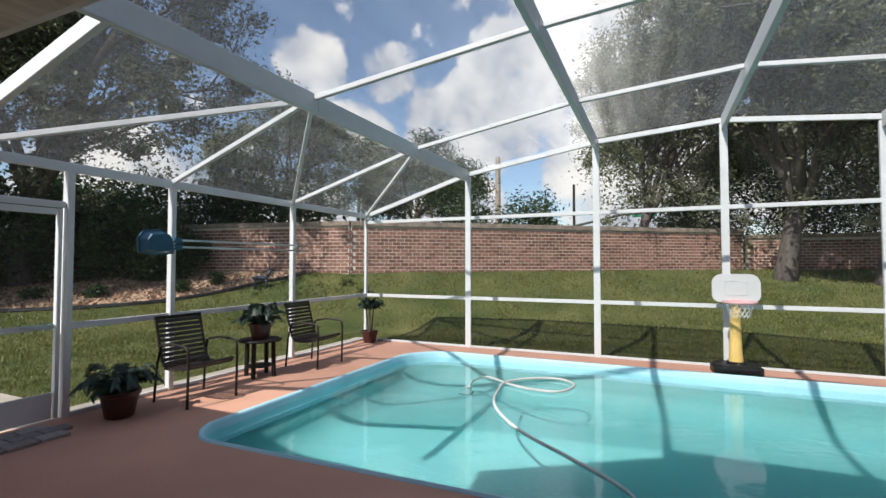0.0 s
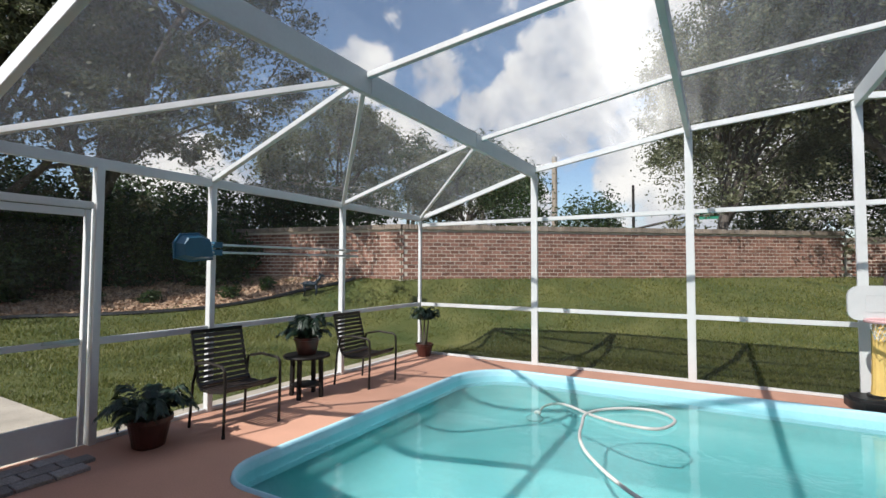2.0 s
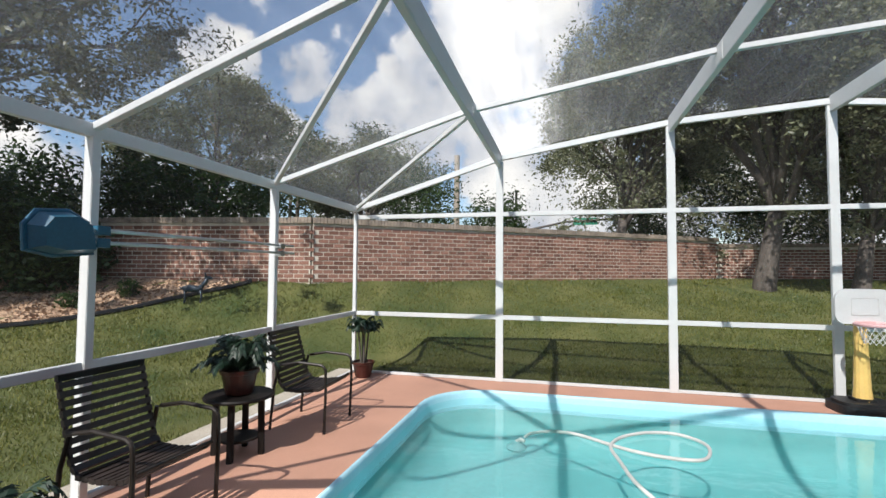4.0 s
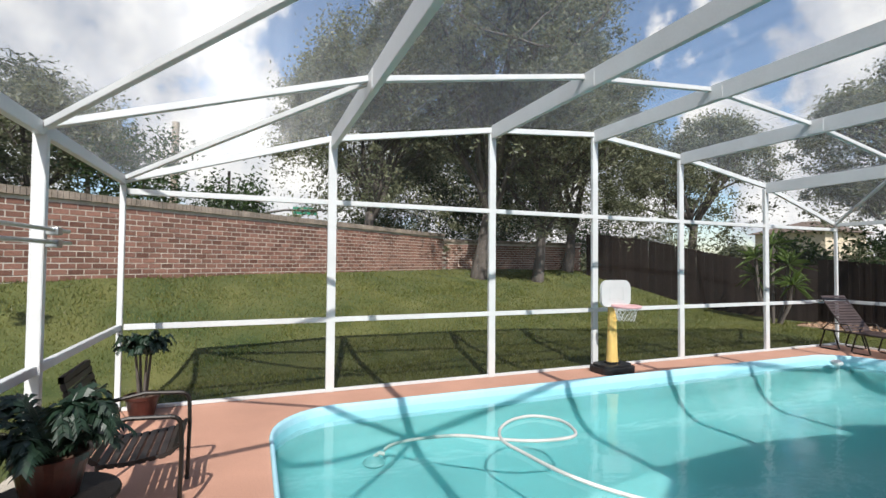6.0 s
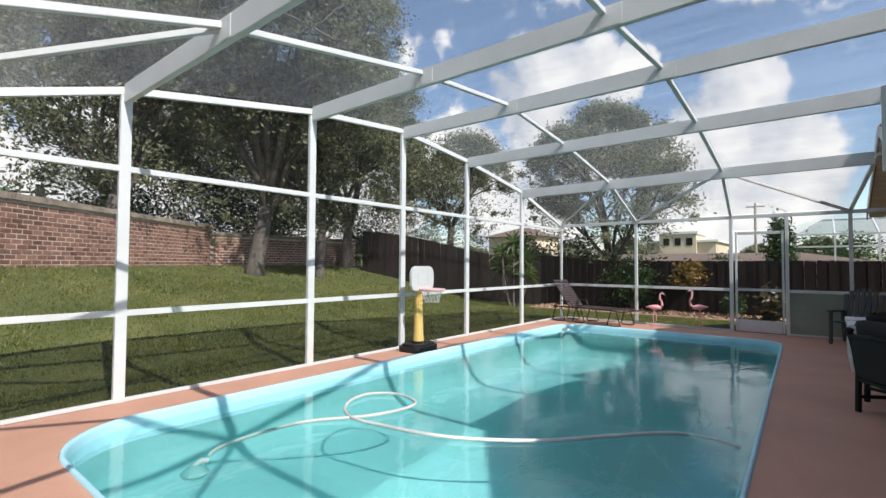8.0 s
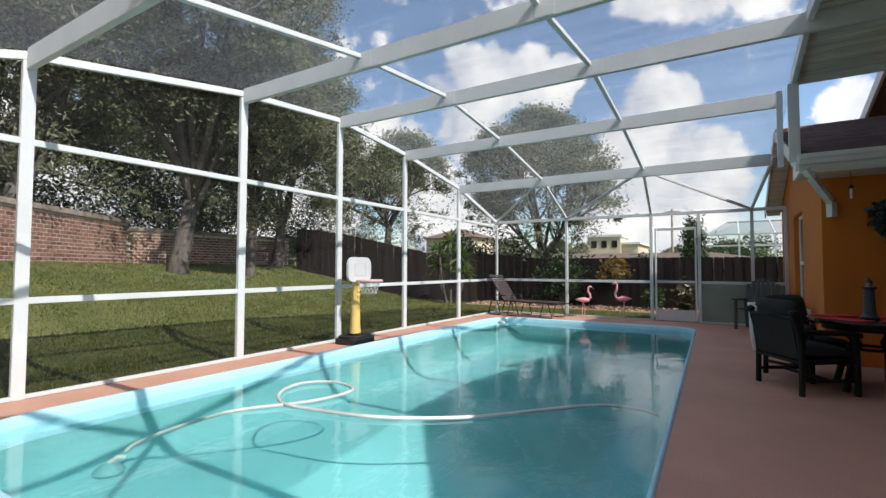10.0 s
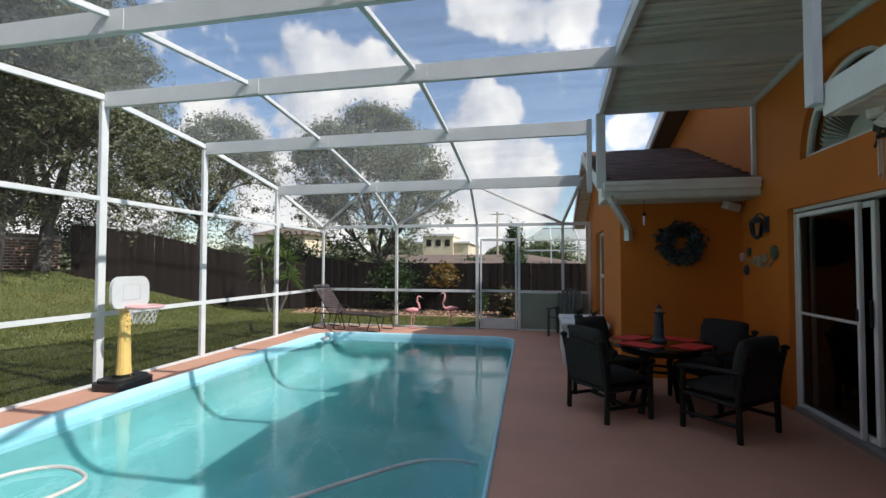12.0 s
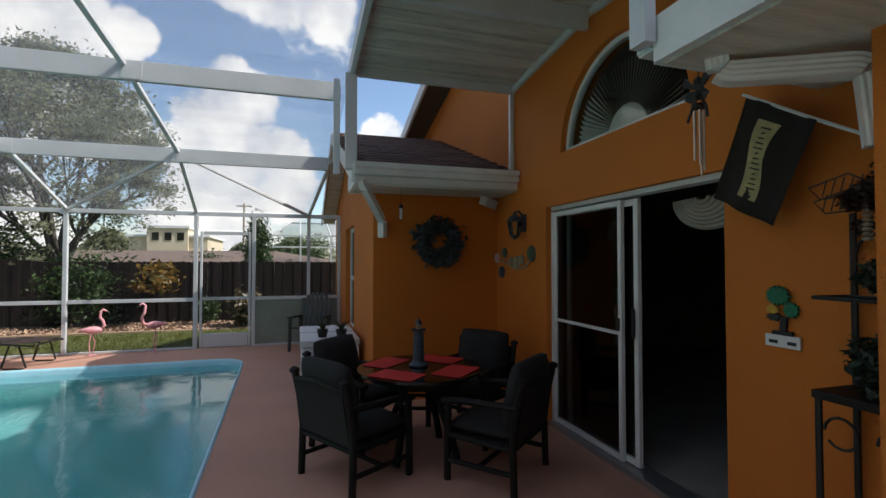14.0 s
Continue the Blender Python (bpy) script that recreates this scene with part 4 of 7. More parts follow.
    part("fascia", bar(bmesh.new(), (x0, ya - 0.015, z0 - 0.12), (RX + 0.1, ya - 0.015, z0 - 0.12), 0.02, 0.16), M["white"], ob)
    bm = bmesh.new()
    for dz, w in ((-0.03, 0.13), (-0.09, 0.10)):
        bar(bm, (x0 - 0.06, ya + 0.01, z0 + dz), (x0 - 0.06, WY + 0.02, z0 + dz), w, 0.06, bevel=0.01)
    part("gutter", bm, M["white"], ob, "white metal gutter")
    # shingle tabs in courses on the slope above the patio
    tab = boxed(-0.078, -0.147, 0, 0.078, 0.147, 0.012, 0.002)
    me = bpy.data.meshes.new("shingle_tab")
    tab.to_mesh(me)
    tab.free()
    me.materials.append(M["shingle"])
    rs = random.Random(6)
    tilt = math.atan2(zr - z0, xr - x0)
    for i in range(22):
        s = 0.075 + i * 0.142
        for j in range(7):
            y = WY + 0.12 + j * 0.30 + (0.15 if i % 2 else 0)
            if y > ya - 0.12:
                continue
            o = new("shingle_tab", me)
            o.parent = ob
            o.matrix_basis = pose(x0 + s * math.cos(tilt), y, z0 + s * math.sin(tilt) + 0.003 + rs.uniform(0, 0.003), 0, -math.degrees(tilt) + 2.5, 0)
    wing("roof_left_wing", -0.55, 1.17, -1, 5.0, 2.52, "shingle hip roof with white fascia over the near wing")


make_roofs()


# ---- brick wall ----
def wall_run(name, a, b, height, label):
    """A wall from a to b with single bricks; its core is the mortar."""
    a, b = Vector((*a, 0)), Vector((*b, 0))
    d = (b - a).normalized()
    nrm = Vector((d.y, -d.x, 0))            # towards the lawn
    base = 1.22
    length = (b - a).length
    ob = thing(name, pose(0, 0, 0), label, "brick wall", kind="structure")
    part("core", bar(bmesh.new(), a + Vector((0, 0, base + height / 2 - 0.3)), b + Vector((0, 0, base + height / 2 - 0.3)), 0.18, height + 0.6), M["mortar"], ob)
    return ob, a, d, nrm, base, length


def make_brick_wall():
    L_, H_, G_ = 0.202, 0.076, 0.018
    small = bmesh.new()
    box(small, -L_ / 2, -0.02, -H_ / 2, L_ / 2, 0.02, H_ / 2)
    me = bpy.data.meshes.new("brick")
    small.to_mesh(me)
    small.free()
    me.materials.append(M["brick"])
    rng = random.Random(5)
    count = 0
    for name, a, b, h, label in (("wall_brick_left", WALL[0], WALL[1], 1.29, "shaded red brick garden wall"),
                                 ("wall_brick", WALL[1], WALL[2], 1.29, "sunlit red brick garden wall with brick cap"),
                                 ("wall_brick_far", WALL_B[0], WALL_B[1], 1.12, "low red brick garden wall under trees")):
        ob, a, d, nrm, base, length = wall_run(name, a, b, h, label)
        ang = math.atan2(d.y, d.x)
        verts, faces = [], []
        rows = int(h / (H_ + G_))
        for r in range(rows):
            z = base + (r + 0.5) * (H_ + G_)
            s = 0.02 + (0.5 * (L_ + G_) if r % 2 else 0)
            while s < length - 0.1:
                c = a + d * (s + L_ / 2) + nrm * (0.076 + rng.uniform(-0.003, 0.003)) + Vector((0, 0, z))
                single = name == "wall_brick" and 0.0 < s < 4.2 and count < 300 and r >= 2
                if single:
                    o = new("brick", me)
                    o.parent = ob
                    o.matrix_basis = Matrix.Translation(c) @ Matrix.Rotation(ang + rng.uniform(-0.01, 0.01), 4, "Z")
                    count += 1
                else:
                    i = len(verts)
                    for u in (-L_ / 2, L_ / 2):
                        for v in (-0.02, 0.02):
                            for w in (-H_ / 2, H_ / 2):
                                q = c + d * u + nrm * v + Vector((0, 0, w))
                                verts.append(tuple(q))
                    faces += [tuple(i + k for k in f) for f in ((0, 1, 3, 2), (4, 6, 7, 5), (0, 4, 5, 1), (2, 3, 7, 6), (1, 5, 7, 3), (0, 2, 6, 4))]
                s += L_ + G_
        bm = mesh_part("brick_field", verts, faces, M["brick_far"], ob)
        tagged(bm, kind="stuff")
        # cap: soldier bricks on edge, proud of the wall
        verts, faces = [], []
        s = 0.0
        while s < length:
            c = a + d * (s + 0.035) + Vector((0, 0, base + h + 0.045 + rng.uniform(-0.004, 0.004)))
            i = len(verts)
            for u in (-0.033, 0.033):
                for v in (-0.15, 0.15):
                    for w in (-0.06, 0.06):
                        verts.append(tuple(c + d * u + nrm * v + Vector((0, 0, w))))
            faces += [tuple(i + k for k in f) for f in ((0, 1, 3, 2), (4, 6, 7, 5), (0, 4, 5, 1), (2, 3, 7, 6), (1, 5, 7, 3), (0, 2, 6, 4))]
            s += 0.075
        tagged(mesh_part("cap", verts, faces, M["cap"], ob, "weathered brick-on-edge cap"), kind="stuff")


def make_fence():
    bm = bmesh.new()
    w, h = 0.136, 1.0
    vs = [(-w / 2, 0), (w / 2, 0), (w / 2, h - 0.016), (w / 2 - 0.022, h), (-w / 2 + 0.022, h), (-w / 2, h - 0.016)]
    f = [bm.verts.new((x, -0.01, z)) for x, z in vs]
    g = [bm.verts.new((x, 0.01, z)) for x, z in vs]
    bm.faces.new(f)
    bm.faces.new(g[::-1])
    for i in range(6):
        bm.faces.new((f[i], g[i], g[(i + 1) % 6], f[(i + 1) % 6]))
    bmesh.ops.recalc_face_normals(bm, faces=bm.faces[:])
    me = bpy.data.meshes.new("fence_board")
    bm.to_mesh(me)
    bm.free()
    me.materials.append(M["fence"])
    rng = random.Random(8)
    for k, (a, b) in enumerate(zip(FENCE, FENCE[1:])):
        a, b = Vector((*a, 0)), Vector((*b, 0))
        d = (b - a).normalized()
        ang = math.atan2(d.y, d.x)
        ob = thing("fence", pose(0, 0, 0), "dark weathered dog-eared board fence", "fence", "garden fences", "structure")
        s = 0.07
        L = (b - a).length
        while s < L:
            c = a + d * s
            z0 = float(ground_z(c.x, c.y)) - 0.03
            top = 1.52 + 0.06 * (k == 0) + (1.15 * float(smooth((L - s) / L)) if k == 0 else 0.22 * float(smooth((3 - s) / 3)))
            o = new("fence_board", me)
            o.parent = ob
            lap = 0.012 * (int(s / 0.1335) % 2)
            o.matrix_basis = Matrix.LocRotScale((c.x + d.y * lap, c.y - d.x * lap, z0), Euler((0, rng.uniform(-0.006, 0.006), ang)), (1, 1, top - z0 + rng.uniform(-0.012, 0.012)))
            s += 0.1335
        for zz in (0.35, 1.25):
            for i in range(int(L / 2.4)):
                p, q = a + d * (i * 2.4), a + d * min(L, i * 2.4 + 2.4)
                n = Vector((d.y, -d.x, 0)) * -0.04
                zp, zq = (float(ground_z(v.x, v.y)) + zz for v in (p, q))
                part("fence_rail", bar(bmesh.new(), p + n + Vector((0, 0, zp)), q + n + Vector((0, 0, zq)), 0.04, 0.09), M["fence"], ob)


# ---- trees ----
def leaf_mesh(name, centres, size, rng, mat, parent, aspect=0.42, droop=0.0):
    """Many small single leaves, each a bent quad of its own."""
    n = len(centres)
    d = rng.normal(size=(n, 3))
    d[:, 2] = d[:, 2] * 0.7 - droop
    d /= np.linalg.norm(d, axis=1)[:, None]
    o = np.cross(d, rng.normal(size=(n, 3)))
    o /= np.linalg.norm(o, axis=1)[:, None]
    ln = size * rng.uniform(0.6, 1.4, n)[:, None]
    p0 = centres - d * ln * 0.5
    p1 = centres + o * ln * aspect * 0.5
    p2 = centres + d * ln * 0.5
    p3 = centres - o * ln * aspect * 0.5
    v = np.stack([p0, p1, p2, p3], 1).reshape(-1, 3)
    me = bpy.data.meshes.new(name)
    me.vertices.add(4 * n)
    me.vertices.foreach_set("co", v.ravel())
    me.loops.add(4 * n)
    me.loops.foreach_set("vertex_index", np.arange(4 * n))
    me.polygons.add(n)
    me.polygons.foreach_set("loop_start", np.arange(0, 4 * n, 4))
    me.update()
    me.validate()
    me.materials.append(mat)
    ob = new(name, me)
    ob.parent = parent
    return ob


def tree(name, x, y, lean, trunk_h, r0, crown, leaves, label, size=0.125, seed=1, mat="leaf", clump=0.42, category="tree"):
    """Trunk, forking limbs, and a crown of leaf clumps; crown: centre offset and half axes."""
    rng = np.random.default_rng(seed)
    rnd = random.Random(seed)
    z0 = float(ground_z(x, y)) - 0.1
    ob = thing(name, pose(x, y, z0), label, category)
    cx, cy, cz, ax, ay, az = crown
    top = Vector((lean[0], lean[1], trunk_h))
    bm = bmesh.new()
    pts = [Vector((0, 0, -0.9)), Vector((lean[0] * 0.1, lean[1] * 0.1, trunk_h * 0.12)), Vector((lean[0] * 0.45, lean[1] * 0.45 - 0.05, trunk_h * 0.5)), top]
    tube(bm, pts, r0 * 1.3, 12, r0 * 0.75)
    part("trunk", bm, M["bark"], ob, smooth=True)
    tips = []
    bm = bmesh.new()
    c = Vector((cx, cy, cz))

    def grow(p, d, ln, r, depth):
        pts = [p]
        steps = 6 if depth == 1 else 4
        for i in range(steps):
            bend = 0.22 if depth == 1 else 0.32
            d = (d + Vector((rnd.uniform(-bend, bend), rnd.uniform(-bend, bend), rnd.uniform(-0.15, 0.20)))).normalized()
            q = pts[-1] + d * ln / steps - c
            k = math.sqrt((q.x / ax) ** 2 + (q.y / ay) ** 2 + (q.z / az) ** 2)
            if k > 0.92 and depth > 1:
                q *= 0.92 / k
            pts.append(c + q)
        tube(bm, pts, r, 8 if depth == 1 else 5 if depth < 4 else 4, r * 0.45)
        if depth > 1:
            tips.extend(pts[2:])
        if depth < 4:
            for i in range((5, 4, 3)[depth - 1]):
                q = pts[rnd.randint(2, steps)]
                e = (d * 0.9 + Vector((rnd.uniform(-1, 1), rnd.uniform(-1, 1), rnd.uniform(-0.45, 0.6)))).normalized()
                grow(q, e, ln * rnd.uniform(0.42, 0.65), r * (0.52 if depth == 1 else 0.45), depth + 1)

    for i in range(7):
        a = 2 * math.pi * (i + rnd.uniform(-0.3, 0.3)) / 7
        aim = c + Vector((ax * 0.62 * math.cos(a), ay * 0.62 * math.sin(a), az * rnd.uniform(-0.35, 0.85)))
        start = top - Vector((0, 0, rnd.uniform(0, trunk_h * 0.22)))
        way = (aim - start).normalized()
        grow(start, (way + Vector((0, 0, 0.35))).normalized(), (aim - start).length * 0.95, r0 * rnd.uniform(0.38, 0.58), 1)
    part("branchwork", bm, M["bark"], ob, smooth=True)
    tips = np.array([tuple(t) for t in tips])
    inside = (((tips - (cx, cy, cz)) / (ax * 1.1, ay * 1.1, az * 1.1)) ** 2).sum(1) < 1
    tips = tips[inside] if inside.any() else tips
    extra = rng.normal(size=(len(tips) // 5 + 30, 3))
    extra /= np.linalg.norm(extra, axis=1)[:, None]
    ph = rng.uniform(0, 6.28, 6)
    lump = 0.86 + 0.16 * np.sin(4.3 * extra[:, 0] + ph[0]) * np.sin(3.7 * extra[:, 1] + ph[1]) + 0.13 * np.sin(6.1 * extra[:, 2] + 2.9 * extra[:, 0] + ph[2])
    extra = extra * lump[:, None] * (rng.uniform(0.35, 1.05, (len(extra), 1)) ** 0.5) * (ax, ay, az) + (cx, cy, cz)
    seeds = np.concatenate([tips, extra])
    q = (seeds - (cx, cy, cz)) / (ax, ay, az)
    rad = np.sqrt((q ** 2).sum(1))
    seeds = seeds[(rad > 0.42) & ((q[:, 2] > -0.85) | (rng.uniform(size=len(q)) < 0.5))]
    w = rng.uniform(0.02, 1.0, len(seeds)) ** 2.2
    pick = rng.choice(len(seeds), leaves, p=w / w.sum())
    spread = clump * rng.uniform(0.2, 0.8, len(seeds))[pick][:, None]
    pos = seeds[pick] + rng.normal(size=(leaves, 3)) * spread * (1, 1, 0.7)
    leaf_mesh("crown", pos, size, rng, M[mat], ob, droop=0.35)
    return ob


def bush(name, x, y, ax, ay, az, n, label, size=0.09, seed=1, mat="leaf2", z=None, category="shrub"):
    rng = np.random.default_rng(seed)
    z0 = float(ground_z(x, y)) if z is None else z
    ob = thing(name, pose(x, y, z0), label, category)
    bm = bmesh.new()
    rnd = random.Random(seed)
    for i in range(6):
        a = rnd.uniform(0, 6.28)
        tube(bm, [(0, 0, -0.05), (0.3 * ax * math.cos(a), 0.3 * ay * math.sin(a), az * 0.7), (0.7 * ax * math.cos(a), 0.7 * ay * math.sin(a), az * 1.5)], 0.02, 5, 0.006)
    part("stems", bm, M["bark"], ob)
    k = 26
    cs = rng.normal(size=(k, 3))
    cs /= np.linalg.norm(cs, axis=1)[:, None]
    cs = cs * rng.uniform(0.4, 1, (k, 1)) * (ax, ay, az) + (0, 0, az)
    pos = cs[rng.integers(0, k, n)] + rng.normal(size=(n, 3)) * (ax * 0.22, ay * 0.22, az * 0.2)
    pos[:, 2] = np.maximum(pos[:, 2], 0.02)
    leaf_mesh("foliage", pos, size, rng, M[mat], ob)
    return ob


def pine(x, y, h, seed):
    rng = np.random.default_rng(seed)
    z0 = float(ground_z(x, y)) - 0.1
    ob = thing("pine_tree", pose(x, y, z0), "tall distant pine with a sparse crown", "tree", "pines beyond the wall")
    part("trunk", tube(bmesh.new(), [(0, 0, 0), (0.1, 0, h * 0.5), (0, 0.1, h)], 0.16, 7, 0.04), M["bark"], ob)
    k = 22
    zz = rng.uniform(0.45, 1.0, k) * h
    rr = (1.25 - zz / h) * h * 0.22 + 0.25
    aa = rng.uniform(0, 6.28, k)
    cs = np.stack([rr * np.cos(aa), rr * np.sin(aa), zz], 1)
    n = 2600
    pos = cs[rng.integers(0, k, n)] + rng.normal(size=(n, 3)) * (0.38, 0.38, 0.25)
    leaf_mesh("crown", pos, 0.34, rng, M["pine"], ob, aspect=0.22)
    return ob


def yucca(x, y):
    """A tall spiky plant: bare stems topped by rosettes of sword leaves."""
    rnd = random.Random(77)
    ob = thing("yucca", pose(x, y, float(ground_z(x, y)) - 0.05), "tall spiky green yucca in front of the fence", "shrub")
    for k, (dx, dy, h) in enumerate(((0, 0, 2.35), (0.3, -0.25, 1.75), (-0.3, 0.3, 1.95), (0.1, -0.5, 1.2), (-0.1, 0.45, 1.45))):
        part("stem", tube(bmesh.new(), [(dx * 0.3, dy * 0.3, 0), (dx * 0.8, dy * 0.8, h * 0.5), (dx, dy, h)], 0.05, 7, 0.04), M["bark"], ob)
        for i in range(34):
            a, e = rnd.uniform(0, 6.283), rnd.uniform(-0.7, 1.3)
            d = Vector((math.cos(a) * math.cos(e), math.sin(a) * math.cos(e), math.sin(e)))
            s = Vector((-math.sin(a), math.cos(a), 0)) * 0.035
            p = Vector((dx, dy, h)) + d * 0.04
            ln = rnd.uniform(0.42, 0.72)
            m = p + d * ln * 0.55
            t = p + d * ln + Vector((0, 0, -0.12))
            bm = bmesh.new()
            v = [bm.verts.new(c) for c in (p - s * 0.6, p + s * 0.6, m + s, t, m - s)]
            bm.faces.new(v)
            part("sword_leaf", bm, M["leafyucca"], ob)


def make_trees():
    t = "live oak with grey forking trunk and loose crown"
    tree("oak_tree", 3.78, 17.31, (0.3, -0.2), 2.3, 0.27, (0.2, -0.8, 6.3, 5.0, 4.4, 5.6), 84000, t, seed=11)
    tree("oak_tree", 5.9, 16.8, (0.4, 0.3), 1.9, 0.20, (0.9, 0.6, 5.2, 3.9, 3.6, 4.6), 56000, t, seed=12)
    tree("oak_tree", 8.4, 18.4, (0.3, 0.1), 1.8, 0.22, (0.4, 0.2, 5.0, 4.2, 3.8, 4.2), 52000, t, seed=13)
    tree("oak_tree", -0.3, 17.6, (0.3, 0.3), 2.0, 0.19, (1.2, 0.6, 5.2, 3.6, 3.2, 4.5), 48000, "live oak standing behind the brick wall", seed=14)
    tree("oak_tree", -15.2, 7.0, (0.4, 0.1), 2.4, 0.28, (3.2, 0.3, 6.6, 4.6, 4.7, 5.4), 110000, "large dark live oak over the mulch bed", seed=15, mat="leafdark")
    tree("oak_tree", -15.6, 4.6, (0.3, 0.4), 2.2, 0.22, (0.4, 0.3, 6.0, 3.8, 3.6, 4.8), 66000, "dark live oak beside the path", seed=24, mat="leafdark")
    # unseen oak, placed for the shade it casts on the left bed
    tree("oak_tree", -17.0, 0.5, (0.4, 0.3), 3.0, 0.28, (0.3, 0.0, 6.0, 3.8, 4.2, 4.4), 60000, "large dark live oak out of view beside the lawn", seed=16, mat="leafdark")
    tree("oak_tree", 15.2, 9.8, (0.2, -0.2), 1.9, 0.20, (0, 0, 4.3, 3.6, 3.6, 4.1), 72000, "round-headed tree beyond the board fence", seed=17)
    tree("oak_tree", 13.5, 17.0, (0.2, -0.2), 2.8, 0.20, (0, 0, 3.9, 3.6, 3.6, 3.7), 52000, "leafy tree beyond the fence corner", seed=18)
    tree("oak_tree", 10.0, 27.0, (0.2, -0.2), 3.4, 0.26, (0, 0, 5.6, 6.0, 4.4, 5.4), 52000, "distant tree across the road", seed=19, size=0.2, clump=0.7)
    tree("oak_tree", 1.5, 25.0, (0.2, -0.2), 3.0, 0.24, (0, 0, 5.4, 4.6, 4.0, 5.2), 48000, "distant tree behind the oaks", seed=22, size=0.18, clump=0.7)
    tree("oak_tree", -9.5, 18.5, (0.2, -0.2), 2.2, 0.14, (0, 0, 3.4, 2.6, 2.4, 2.2), 24000, "small tree behind the brick wall", seed=20)
    tree("oak_tree", -14.0, 15.5, (0.2, -0.2), 2.6, 0.16, (0, 0, 4.4, 3.2, 3.0, 2.8), 32000, "bushy tree behind the brick wall", seed=21)
    for i, (x, y, h) in enumerate(((-14.0, 24, 7.2), (-12.2, 26, 8.0), (-15.8, 24, 7.5), (-17.5, 26, 9.0), (-20, 25, 9.6), (-10.2, 26, 6.6), (-22.5, 22, 9.0))):
        pine(x, y, h, 40 + i)
    for i, (x, y, a, h) in enumerate(((-6.6, 17.2, 1.5, 1.9), (-4.3, 18.6, 1.2, 1.5), (5.8, 22.0, 2.4, 2.3), (8.6, 22.0, 2.2, 2.1), (3.6, 21.5, 1.6, 2.2), (12.4, 21, 2.4, 1.6), (7.2, 23.5, 2.2, 2.2), (1.6, 22.6, 1.3, 1.7))):
        bush("hedge_shrub", x, y, a, a * 0.8, h, 6500, "dark leafy shrub behind the wall", 0.13, 60 + i)
    for i, (x, y, a, h) in enumerate(((-12.0, 8.9, 0.9, 0.85), (-13.2, 8.5, 1.1, 1.1), (-14.5, 7.9, 1.3, 1.2), (-15.9, 7.0, 1.5, 1.4), (-17.0, 5.6, 1.7, 1.6), (-17.2, 3.6, 1.8, 1.9), (-18.6, 6.4, 1.8, 2.0), (-15.0, 5.4, 0.9, 0.7), (-17.5, 1.5, 1.8, 2.0))):
        bush("hedge_shrub", x, y, a, a * 0.9, h, 7500, "dark glossy shrub in the mulch bed", 0.15, 80 + i)
    for i, (x, y) in enumerate(((-11.9, 7.1), (-10.6, 8.3), (-10.2, 9.1), (-12.9, 6.3))):
        bush("small_shrub", x, y, 0.24, 0.24, 0.16, 500, "low green shrub set in the wood chips", 0.08, 180 + i)
    for i, (x, y, a, h) in enumerate(((-11.0, 12.2, 1.7, 1.6), (-13.8, 11.8, 1.9, 1.9), (-16.8, 11.2, 2.0, 2.0), (-20.0, 10.5, 2.0, 2.0))):
        bush("hedge_shrub", x, y, a, a * 0.8, h, 6500, "tall dark shrub behind the shaded brick wall", 0.18, 200 + i, z=1.1)
    yucca(10.4, 11.4)
    for i, (x, y, a, h) in enumerate(((14.2, 8.2, 1.1, 0.85), (14.4, 10.8, 1.4, 1.3), (13.9, 12.8, 1.2, 1.3), (21.5, 6.2, 1.5, 1.1), (26.0, 3.4, 2.0, 1.4), (30.0, 1.6, 2.0, 1.6))):
        bush("hedge_shrub", x, y, a, a, h, 5200, "leafy green shrub beyond the board fence", 0.17, 140 + i)
    bush("flowering_shrub", 11.75, 7.7, 0.35, 0.85, 0.75, 2600, "green shrub trained against the board fence", 0.12, 95, z=-0.1)
    bush("croton", 11.7, 6.0, 0.6, 0.4, 0.35, 700, "croton with yellow and orange leaves by the fence", 0.2, 96, "leaf3", z=0.75)
    bush("flowering_shrub", 11.8, 4.8, 0.4, 0.3, 0.35, 700, "small green shrub against the fence", 0.1, 97, z=-0.1)
    bush("cypress", 17.2, 3.95, 0.5, 0.5, 1.75, 5200, "narrow dark evergreen beyond the board fence", 0.13, 99)
    bush("ornamental_grass", 11.0, 3.75, 0.32, 0.32, 0.42, 2600, "tan ornamental grass clump by the fence", 0.17, 98, "drygrass", z=-0.12)


